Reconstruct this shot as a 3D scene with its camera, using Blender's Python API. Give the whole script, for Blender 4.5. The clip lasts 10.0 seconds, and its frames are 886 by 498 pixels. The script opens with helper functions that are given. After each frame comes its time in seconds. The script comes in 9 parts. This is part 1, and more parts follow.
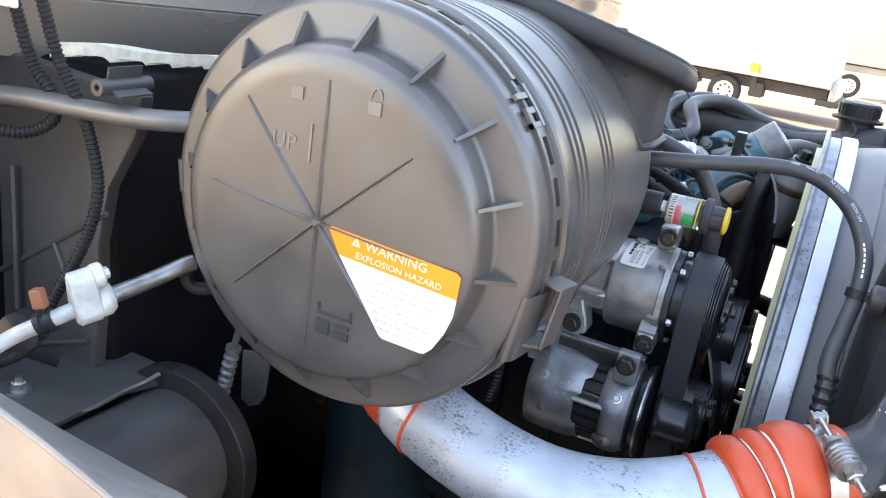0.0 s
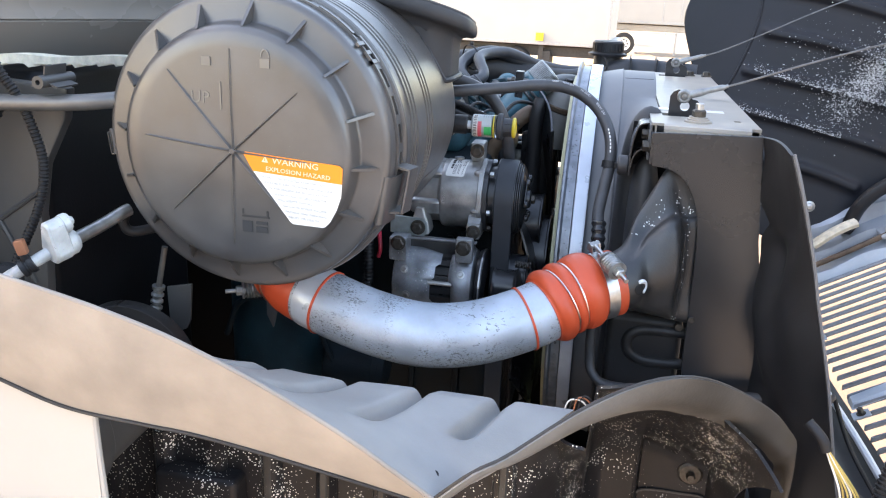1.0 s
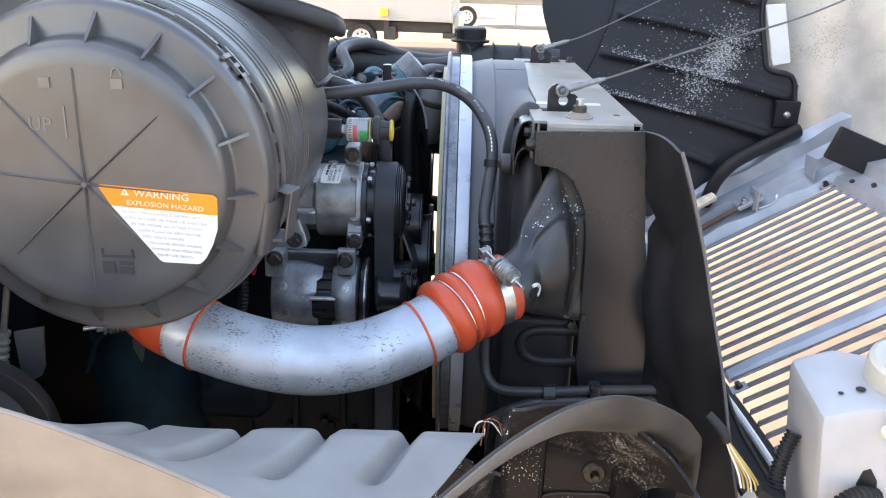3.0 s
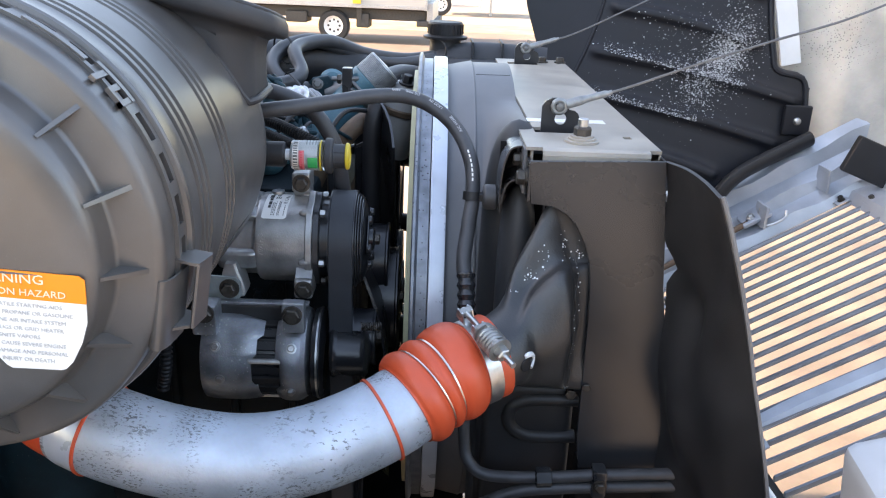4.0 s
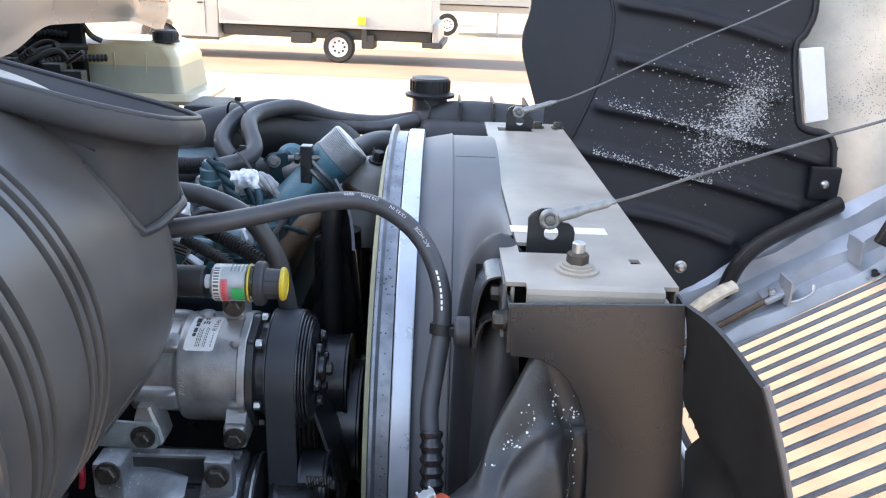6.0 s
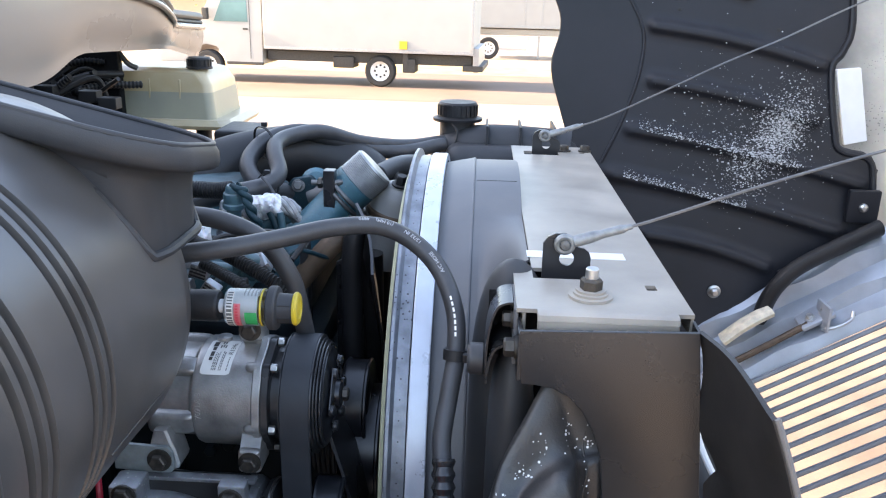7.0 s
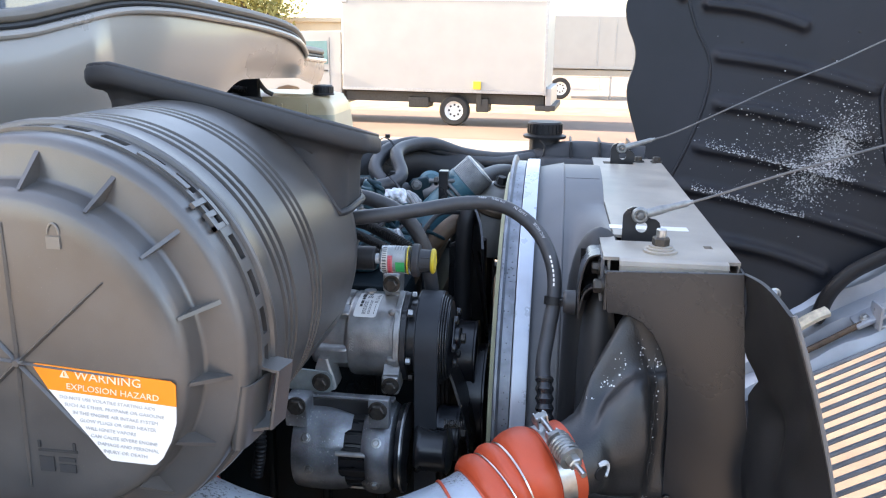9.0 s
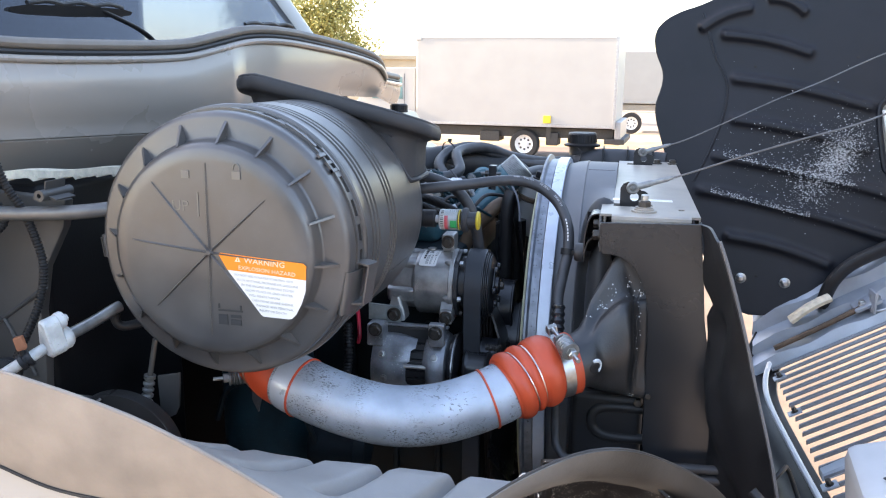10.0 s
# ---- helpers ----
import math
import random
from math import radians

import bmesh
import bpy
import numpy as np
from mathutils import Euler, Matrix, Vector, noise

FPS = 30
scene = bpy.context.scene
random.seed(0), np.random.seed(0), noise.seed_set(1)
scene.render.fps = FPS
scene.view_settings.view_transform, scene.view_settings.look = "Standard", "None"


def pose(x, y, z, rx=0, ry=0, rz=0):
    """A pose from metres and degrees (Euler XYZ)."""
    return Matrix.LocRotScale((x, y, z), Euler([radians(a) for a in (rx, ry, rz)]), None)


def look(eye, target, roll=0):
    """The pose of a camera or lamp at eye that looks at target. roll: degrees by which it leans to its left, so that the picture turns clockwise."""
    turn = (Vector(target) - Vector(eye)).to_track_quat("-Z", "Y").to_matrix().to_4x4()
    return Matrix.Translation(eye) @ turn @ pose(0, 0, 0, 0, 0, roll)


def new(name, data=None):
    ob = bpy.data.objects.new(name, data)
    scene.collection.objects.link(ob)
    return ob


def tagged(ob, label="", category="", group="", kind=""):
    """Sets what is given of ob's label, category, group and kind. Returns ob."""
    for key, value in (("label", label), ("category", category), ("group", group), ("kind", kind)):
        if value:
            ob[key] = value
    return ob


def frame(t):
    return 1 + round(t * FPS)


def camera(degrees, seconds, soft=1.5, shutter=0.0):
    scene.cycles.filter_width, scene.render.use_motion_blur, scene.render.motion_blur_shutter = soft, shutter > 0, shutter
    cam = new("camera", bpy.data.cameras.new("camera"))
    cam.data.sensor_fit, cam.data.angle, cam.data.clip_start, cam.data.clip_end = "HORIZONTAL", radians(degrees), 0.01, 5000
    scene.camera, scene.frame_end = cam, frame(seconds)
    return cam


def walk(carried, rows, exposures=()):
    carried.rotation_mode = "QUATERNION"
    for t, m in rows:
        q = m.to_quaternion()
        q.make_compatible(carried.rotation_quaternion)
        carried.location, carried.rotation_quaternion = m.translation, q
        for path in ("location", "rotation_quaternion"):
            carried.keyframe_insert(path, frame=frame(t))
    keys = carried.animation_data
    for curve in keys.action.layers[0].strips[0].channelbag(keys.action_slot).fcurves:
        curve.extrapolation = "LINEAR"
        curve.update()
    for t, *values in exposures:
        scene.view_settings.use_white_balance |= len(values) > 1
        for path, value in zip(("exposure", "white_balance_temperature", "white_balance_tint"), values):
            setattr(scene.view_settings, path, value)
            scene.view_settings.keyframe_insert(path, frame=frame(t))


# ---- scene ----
cam = camera(56.8, 10.0, soft=1.15)
METRES, EYE, TILT, LEAN, TURN = 2.2, 1.95, -19.20, -8.00, 26.20
ROWS = [
    (0.0, 0.0, 0.0, 0.0, 0.0, 0.0, -0.0),
    (0.5, -0.0092, -0.0991, -0.0483, -6.46, 0.01, 5.87),
    (1.0, -0.04, -0.1551, -0.0557, -11.86, -1.27, 9.87),
    (1.5, -0.0872, -0.1877, -0.0509, -16.05, -2.83, 12.17),
    (2.0, -0.091, -0.1926, -0.0481, -19.19, -3.91, 13.15),
    (2.5, -0.0727, -0.1688, -0.0405, -21.0, -4.49, 13.37),
    (4.0, 0.012, -0.0048, 0.0012, -23.97, -6.26, 13.28),
    (4.5, 0.0082, 0.0401, 0.0273, -24.89, -6.82, 13.47),
    (5.0, 0.0208, 0.0696, 0.0456, -25.22, -6.75, 13.58),
    (5.5, 0.0602, 0.0836, 0.0522, -24.74, -6.06, 13.38),
    (7.0, 0.1018, 0.0774, 0.0469, -20.46, -2.74, 13.22),
    (7.5, 0.0972, 0.0722, 0.0465, -19.71, -1.99, 13.45),
    (8.0, 0.0712, 0.0543, 0.0447, -19.08, -1.28, 13.49),
    (8.5, 0.0294, 0.0249, 0.036, -17.87, -0.39, 13.11),
    (9.0, 0.0291, -0.0317, 0.0125, -15.55, 1.12, 12.44),
    (9.5, 0.0319, -0.1096, -0.0261, -12.7, 2.87, 11.71),
    (10.0, -0.0105, -0.213, -0.0585, -10.56, 4.61, 11.26),
]
walk(cam, [(t, pose(0, 0, EYE, TILT, LEAN, TURN) @ pose(METRES * x, METRES * y, METRES * z, 90 + pitch, roll, yaw)) for t, x, y, z, yaw, pitch, roll in ROWS],
     exposures=[(0.0, 3.32, 8000, 17), (0.5, 3.25, 7900, 17), (1.0, 3.12, 7800, 17), (1.5, 2.98, 7700, 17), (2.5, 2.94, 7700, 17), (4.0, 2.90, 7800, 17), (5.5, 3.02, 7800, 17), (7.5, 2.98, 7500, 17), (9.0, 2.86, 7450, 17), (10.0, 2.77, 7250, 17)])

from mathutils.bvhtree import BVHTree

# ---------------------------------------------------------------- light
SUN_UP, SUN_ROUND = 21.0, 271.0          # degrees above the ground, and round from +y clockwise
world = bpy.data.worlds.new("world")
scene.world = world
world.use_nodes = True
wn = world.node_tree
sky = wn.nodes.new("ShaderNodeTexSky")
sky.sky_type = "NISHITA"
sky.sun_disc = False
sky.sun_elevation = radians(SUN_UP)
sky.sun_rotation = radians(SUN_ROUND)
sky.dust_density = 1.2
sky.air_density = 1.0
wn.links.new(sky.outputs[0], wn.nodes["Background"].inputs[0])
wn.nodes["Background"].inputs[1].default_value = 0.15
sun_data = bpy.data.lights.new("sun", "SUN")
sun_data.energy = 4.5
sun_data.angle = radians(0.53)
sun_data.color = (1.0, 0.90, 0.76)
sun = new("sun", sun_data)
_a = radians(SUN_ROUND)
_from = Vector((math.sin(_a) * math.cos(radians(SUN_UP)), math.cos(_a) * math.cos(radians(SUN_UP)), math.sin(radians(SUN_UP))))
sun.matrix_world = look(_from * 50, (0, 0, 0))

# ---------------------------------------------------------------- helpers
V = Vector
ORIGIN = {}


def thing(name, at, label, category, group="", kind=""):
    """An empty at the base of a thing; its parts are built in world coordinates."""
    ob = new(name)
    ob.location = at
    ob.empty_display_size = 0.05
    ORIGIN[ob.name] = V(at)
    return tagged(ob, label, category, group, kind)


def smooth(me, angle=0.6):
    """Smooth shading whose corner normals are weighted by face area, so that flats stay flat."""
    bm = bmesh.new()
    bm.from_mesh(me)
    bmesh.ops.recalc_face_normals(bm, faces=bm.faces)
    for f in bm.faces:
        f.smooth = True
    bm.to_mesh(me)
    bm.normal_update()
    lim = math.cos(angle)
    info = {f: (f.normal.copy(), f.calc_area()) for f in bm.faces}
    split = []
    for f in bm.faces:
        nf, own = info[f]
        for v in f.verts:
            n = nf * own
            for g in v.link_faces:
                if g is not f:
                    ng, w = info[g]
                    if nf.dot(ng) > lim:
                        n = n + ng * w
            split.append(n.normalized() if n.length > 1e-14 else nf)
    me.normals_split_custom_set([tuple(n) for n in split])
    bm.free()


def part(name, bm, material, parent=None, label="", angle=0.6):
    me = bpy.data.meshes.new(name)
    o = ORIGIN[parent.name] if parent else V((0, 0, 0))
    bmesh.ops.translate(bm, vec=-o, verts=bm.verts)
    bm.to_mesh(me)
    bm.free()
    smooth(me, angle)
    me.materials.append(material)
    ob = new(name, me)
    if parent:
        ob.parent = parent
    ORIGIN[ob.name] = o
    if label:
        ob["label"] = label
    return ob


def solo(name, bm, material, label, category, at=None, group="", kind="", angle=0.6):
    """A thing that is one mesh, with its origin at its base."""
    if at is None:
        lo = [min(v.co[i] for v in bm.verts) for i in range(3)]
        hi = [max(v.co[i] for v in bm.verts) for i in range(3)]
        at = ((lo[0] + hi[0]) / 2, (lo[1] + hi[1]) / 2, lo[2])
    at = V(at)
    bmesh.ops.translate(bm, vec=-at, verts=bm.verts)
    me = bpy.data.meshes.new(name)
    bm.to_mesh(me)
    bm.free()
    smooth(me, angle)
    me.materials.append(material)
    ob = new(name, me)
    ob.location = at
    ORIGIN[ob.name] = at
    return tagged(ob, label, category, group, kind)


def frame_of(axis):
    z = V(axis).normalized()
    x = z.orthogonal().normalized()
    if abs(z.z) < 0.9:
        x = V((0, 0, 1)).cross(z).normalized()
    y = z.cross(x)
    return Matrix((x, y, z)).transposed()


def loft(rings, closed=True, caps=(True, True), bm=None):
    """Rings of equal count joined into a skin."""
    bm = bm or bmesh.new()
    vs = [[bm.verts.new(p) for p in r] for r in rings]
    n = len(rings[0])
    for a, b in zip(vs, vs[1:]):
        for i in range(n if closed else n - 1):
            j = (i + 1) % n
            bm.faces.new((a[i], a[j], b[j], b[i]))
    if closed and caps[0]:
        bm.faces.new(vs[0][::-1])
    if closed and caps[1]:
        bm.faces.new(vs[-1])
    return bm


def lathe(profile, at, axis, seg=48, caps=(True, True), bm=None, start=0.0, sweep=None):
    """profile: (radius, height along axis)."""
    m, at = frame_of(axis), V(at)
    full = sweep is None
    k = seg if full else seg + 1
    angs = [start + (math.tau if full else sweep) * i / seg for i in range(k)]
    rings = [[at + m @ V((r * math.cos(a), r * math.sin(a), h)) for a in angs] for r, h in profile]
    return loft(rings, full, caps if full else (False, False), bm)


def spline(pts, per=6):
    pts = [V(p) for p in pts]
    if len(pts) == 2:
        return [pts[0].lerp(pts[1], i / per) for i in range(per + 1)]
    ext = [pts[0] * 2 - pts[1], *pts, pts[-1] * 2 - pts[-2]]
    out = []
    for i in range(1, len(ext) - 2):
        a, b, c, d = ext[i - 1:i + 3]
        for k in range(per):
            t = k / per
            out.append(0.5 * (2 * b + (c - a) * t + (2 * a - 5 * b + 4 * c - d) * t * t + (3 * b - a - 3 * c + d) * t ** 3))
    out.append(pts[-1])
    return out


def tube(pts, r, seg=14, per=6, caps=True, bm=None, radius=None, flat=1.0):
    """A swept round section. radius(s, length): radius by length along it."""
    path = spline(pts, per) if per else [V(p) for p in pts]
    n = len(path)
    tans = [(path[min(i + 1, n - 1)] - path[max(i - 1, 0)]).normalized() for i in range(n)]
    side = tans[0].orthogonal().normalized()
    if abs(tans[0].z) < 0.9:
        side = V((0, 0, 1)).cross(tans[0]).normalized()
    rings, s = [], 0.0
    for i, p in enumerate(path):
        if i:
            s += (p - path[i - 1]).length
            side = (side - tans[i] * side.dot(tans[i])).normalized()
        up = tans[i].cross(side)
        rr = radius(s) if radius else r
        rings.append([p + side * (rr * math.cos(math.tau * k / seg)) + up * (rr * flat * math.sin(math.tau * k / seg)) for k in range(seg)])
    return loft(rings, True, (caps, caps), bm)


def resample(pts, step, per=8):
    path = spline(pts, per)
    out, left = [path[0]], step
    for a, b in zip(path, path[1:]):
        d = (b - a).length
        while left <= d and d > 1e-9:
            a = a.lerp(b, left / d)
            out.append(a.copy())
            d = (b - a).length
            left = step
        left -= d
    return out


def corrugated(pts, r, pitch=0.0055, depth=0.0014, seg=12):
    path = resample(pts, pitch / 4)
    return tube(path, r, seg=seg, per=0, radius=lambda s: r + (depth if (s / pitch) % 1 < 0.5 else -depth * 0.4))


def box(lo, hi, bev=0.0, segs=2, bm=None, m=None):
    own = bmesh.new()
    lo, hi = V(lo), V(hi)
    bmesh.ops.create_cube(own, size=1)
    for v in own.verts:
        v.co = V([lo[i] + (v.co[i] + 0.5) * (hi[i] - lo[i]) for i in range(3)])
    if bev:
        bmesh.ops.bevel(own, geom=list(own.edges), offset=bev, segments=segs, affect="EDGES", profile=0.5)
    if m is not None:
        bmesh.ops.transform(own, matrix=m, verts=own.verts)
    return own if bm is None else merge(bm, own)


def merge(bm, other):
    base = {}
    for v in other.verts:
        base[v] = bm.verts.new(v.co)
    for f in other.faces:
        try:
            bm.faces.new([base[v] for v in f.verts])
        except ValueError:
            pass
    other.free()
    return bm


def slab(outline, o, u, v, n, depth, bev=0.0, bm=None):
    """A flat outline (list of 2d points on axes u, v from o) given a depth along n."""
    own = bmesh.new()
    o, u, v, n = V(o), V(u), V(v), V(n)
    a = [own.verts.new(o + u * p[0] + v * p[1]) for p in outline]
    f = own.faces.new(a)
    ret = bmesh.ops.extrude_face_region(own, geom=[f])
    bmesh.ops.translate(own, vec=n * depth, verts=[g for g in ret["geom"] if isinstance(g, bmesh.types.BMVert)])
    bmesh.ops.recalc_face_normals(own, faces=own.faces)
    if bev:
        rim = [e for e in own.edges if e.calc_face_angle(0) > 0.9]
        bmesh.ops.bevel(own, geom=rim, offset=bev, segments=2, affect="EDGES", profile=0.5)
    bmesh.ops.triangulate(own, faces=[f for f in own.faces if len(f.verts) > 6])
    return own if bm is None else merge(bm, own)


def sheet(func, nu, nv, thick, bm=None):
    """A skin func(u, v) for u, v in 0..1, thickened along its normal."""
    e = 1e-3

    def nrm(u, v):
        a = func(min(u + e, 1), v) - func(max(u - e, 0), v)
        b = func(u, min(v + e, 1)) - func(u, max(v - e, 0))
        return a.cross(b).normalized()
    top = [[func(i / nu, j / nv) for j in range(nv + 1)] for i in range(nu + 1)]
    low = [[top[i][j] - nrm(i / nu, j / nv) * thick for j in range(nv + 1)] for i in range(nu + 1)]
    bm = bm or bmesh.new()
    A = [[bm.verts.new(p) for p in r] for r in top]
    B = [[bm.verts.new(p) for p in r] for r in low]
    for i in range(nu):
        for j in range(nv):
            bm.faces.new((A[i][j], A[i + 1][j], A[i + 1][j + 1], A[i][j + 1]))
            bm.faces.new((B[i][j + 1], B[i + 1][j + 1], B[i + 1][j], B[i][j]))
    for i in range(nu):
        bm.faces.new((A[i][0], B[i][0], B[i + 1][0], A[i + 1][0]))
        bm.faces.new((A[i + 1][nv], B[i + 1][nv], B[i][nv], A[i][nv]))
    for j in range(nv):
        bm.faces.new((A[0][j + 1], B[0][j + 1], B[0][j], A[0][j]))
        bm.faces.new((A[nu][j], B[nu][j], B[nu][j + 1], A[nu][j + 1]))
    return bm


def curve_at(pts, per=8):
    """A function of 0..1 along a smooth line through the points."""
    path = spline(pts, per)
    cum = [0.0]
    for a, b in zip(path, path[1:]):
        cum.append(cum[-1] + (b - a).length)

    def at(u):
        s = max(0.0, min(1.0, u)) * cum[-1]
        lo, hi = 0, len(cum) - 1
        while hi - lo > 1:
            mid = (lo + hi) // 2
            if cum[mid] <= s:
                lo = mid
            else:
                hi = mid
        d = cum[hi] - cum[lo]
        return path[lo].lerp(path[hi], (s - cum[lo]) / d if d > 0 else 0)
    return at


def hexbolt(at, axis, r, h=None, washer=0.0, bm=None):
    h = h or r * 0.9
    bm = bm or bmesh.new()
    if washer:
        lathe([(washer, 0), (washer, r * 0.25), (washer * 0.75, r * 0.3)], at, axis, 20, bm=bm)
    lathe([(r, r * 0.2), (r, h * 0.85), (r * 0.82, h)], at, axis, 6, bm=bm)
    return bm


def lettering(name, text, at, u, v, size, material, parent, lift=0.0006, align="LEFT", squeeze=1.0, label=""):
    cu = bpy.data.curves.new(name, "FONT")
    cu.body, cu.size, cu.align_x = text, size, align
    cu.resolution_u = 2
    cu.extrude = 0.0002
    tmp = bpy.data.objects.new(name, cu)
    scene.collection.objects.link(tmp)
    dg = bpy.context.evaluated_depsgraph_get()
    me = bpy.data.meshes.new_from_object(tmp.evaluated_get(dg))
    bpy.data.objects.remove(tmp)
    bpy.data.curves.remove(cu)
    u, v = V(u).normalized(), V(v).normalized()
    n = u.cross(v)
    o = ORIGIN[parent.name]
    for p in me.vertices:
        p.co = V(at) + u * (p.co.x * squeeze) + v * p.co.y + n * (lift + p.co.z) - o
    me.materials.clear()
    me.materials.append(material)
    me.name = name
    ob = new(name, me)
    ob.parent = parent
    ORIGIN[ob.name] = o
    if label:
        ob["label"] = label
    return ob


# ---------------------------------------------------------------- materials
def surface(name, base, rough=0.5, metal=0.0, vary=0.15, scale=30.0, bump=0.15, fine=400.0, rvary=0.12, tint=None, spec=0.5,
            dust=0.0, dust_colour=(0.35, 0.31, 0.26), coat=0.0, fleck=None):
    """A node material: colour that varies at two scales, fine relief, uneven gloss, dust on what faces up, flecks."""
    m = bpy.data.materials.new(name)
    m.use_nodes = True
    nt = m.node_tree
    b = nt.nodes["Principled BSDF"]
    N = nt.nodes.new
    L = nt.links.new
    tc = N("ShaderNodeTexCoord").outputs["Object"]
    big = N("ShaderNodeTexNoise")
    big.inputs["Scale"].default_value = scale
    big.inputs["Detail"].default_value = 6
    small = N("ShaderNodeTexNoise")
    small.inputs["Scale"].default_value = fine
    small.inputs["Detail"].default_value = 3
    L(tc, big.inputs["Vector"])
    L(tc, small.inputs["Vector"])
    ramp = N("ShaderNodeMapRange")
    ramp.inputs[1].default_value, ramp.inputs[2].default_value = 0.3, 0.7
    L(big.outputs["Fac"], ramp.inputs[0])
    mix = N("ShaderNodeMix")
    mix.data_type = "RGBA"
    c2 = tint or tuple(min(1, c * (1 + vary)) for c in base)
    c1 = tuple(c * (1 - vary) for c in base)
    mix.inputs[6].default_value = (*c1, 1)
    mix.inputs[7].default_value = (*c2, 1)
    L(ramp.outputs[0], mix.inputs[0])
    col = mix.outputs[2]
    mul = N("ShaderNodeMix")
    mul.data_type, mul.blend_type = "RGBA", "MULTIPLY"
    mul.inputs[0].default_value = min(1.0, vary * 2)
    L(col, mul.inputs[6])
    L(small.outputs["Color"], mul.inputs[7])
    gain = N("ShaderNodeMix")
    gain.data_type, gain.blend_type = "RGBA", "MIX"
    gain.inputs[0].default_value = 0.35
    L(col, gain.inputs[6])
    L(mul.outputs[2], gain.inputs[7])
    col = gain.outputs[2]
    rr = N("ShaderNodeMapRange")
    rr.inputs[3].default_value, rr.inputs[4].default_value = max(0.03, rough - rvary), min(1, rough + rvary)
    L(big.outputs["Fac"], rr.inputs[0])
    rout = rr.outputs[0]
    if dust:
        geo = N("ShaderNodeNewGeometry")
        sep = N("ShaderNodeSeparateXYZ")
        L(geo.outputs["Normal"], sep.inputs[0])
        dn = N("ShaderNodeTexNoise")
        dn.inputs["Scale"].default_value = 18
        dn.inputs["Detail"].default_value = 8
        L(tc, dn.inputs["Vector"])
        up = N("ShaderNodeMapRange")
        up.inputs[1].default_value, up.inputs[2].default_value = 0.1, 1.0
        L(sep.outputs["Z"], up.inputs[0])
        dm = N("ShaderNodeMath")
        dm.operation = "MULTIPLY"
        L(up.outputs[0], dm.inputs[0])
        L(dn.outputs["Fac"], dm.inputs[1])
        dk = N("ShaderNodeMath")
        dk.operation = "MULTIPLY"
        dk.inputs[1].default_value = dust
        L(dm.outputs[0], dk.inputs[0])
        dx = N("ShaderNodeMix")
        dx.data_type = "RGBA"
        dx.inputs[7].default_value = (*dust_colour, 1)
        L(dk.outputs[0], dx.inputs[0])
        L(col, dx.inputs[6])
        col = dx.outputs[2]
    if fleck:
        fs, famount, fcol, patch = fleck
        vo = N("ShaderNodeTexVoronoi")
        vo.inputs["Scale"].default_value = fs
        L(tc, vo.inputs["Vector"])
        pn = N("ShaderNodeTexNoise")
        pn.inputs["Scale"].default_value = patch
        pn.inputs["Detail"].default_value = 4
        L(tc, pn.inputs["Vector"])
        th = N("ShaderNodeMapRange")
        th.inputs[1].default_value, th.inputs[2].default_value = 0.35, 0.75
        th.inputs[3].default_value, th.inputs[4].default_value = 0.0, famount
        L(pn.outputs["Fac"], th.inputs[0])
        lt = N("ShaderNodeMath")
        lt.operation = "LESS_THAN"
        L(vo.outputs["Distance"], lt.inputs[0])
        L(th.outputs[0], lt.inputs[1])
        fx = N("ShaderNodeMix")
        fx.data_type = "RGBA"
        fx.inputs[7].default_value = (*fcol, 1)
        L(lt.outputs[0], fx.inputs[0])
        L(col, fx.inputs[6])
        col = fx.outputs[2]
        fr = N("ShaderNodeMix")
        fr.inputs[3].default_value = 0.7
        L(lt.outputs[0], fr.inputs[0])
        L(rout, fr.inputs[2])
        rout = fr.outputs[0]
    L(col, b.inputs["Base Color"])
    L(rout, b.inputs["Roughness"])
    b.inputs["Metallic"].default_value = metal
    b.inputs["Specular IOR Level"].default_value = spec
    b.inputs["Coat Weight"].default_value = coat
    if bump:
        bp = N("ShaderNodeBump")
        bp.inputs["Strength"].default_value = bump
        bp.inputs["Distance"].default_value = 0.001
        L(small.outputs["Fac"], bp.inputs["Height"])
        L(bp.outputs[0], b.inputs["Normal"])
    return m


def clear(name, colour, rough=0.08, transmission=1.0, ior=1.45):
    m = bpy.data.materials.new(name)
    m.use_nodes = True
    b = m.node_tree.nodes["Principled BSDF"]
    b.inputs["Base Color"].default_value = (*colour, 1)
    b.inputs["Roughness"].default_value = rough
    b.inputs["Transmission Weight"].default_value = transmission
    b.inputs["IOR"].default_value = ior
    return m


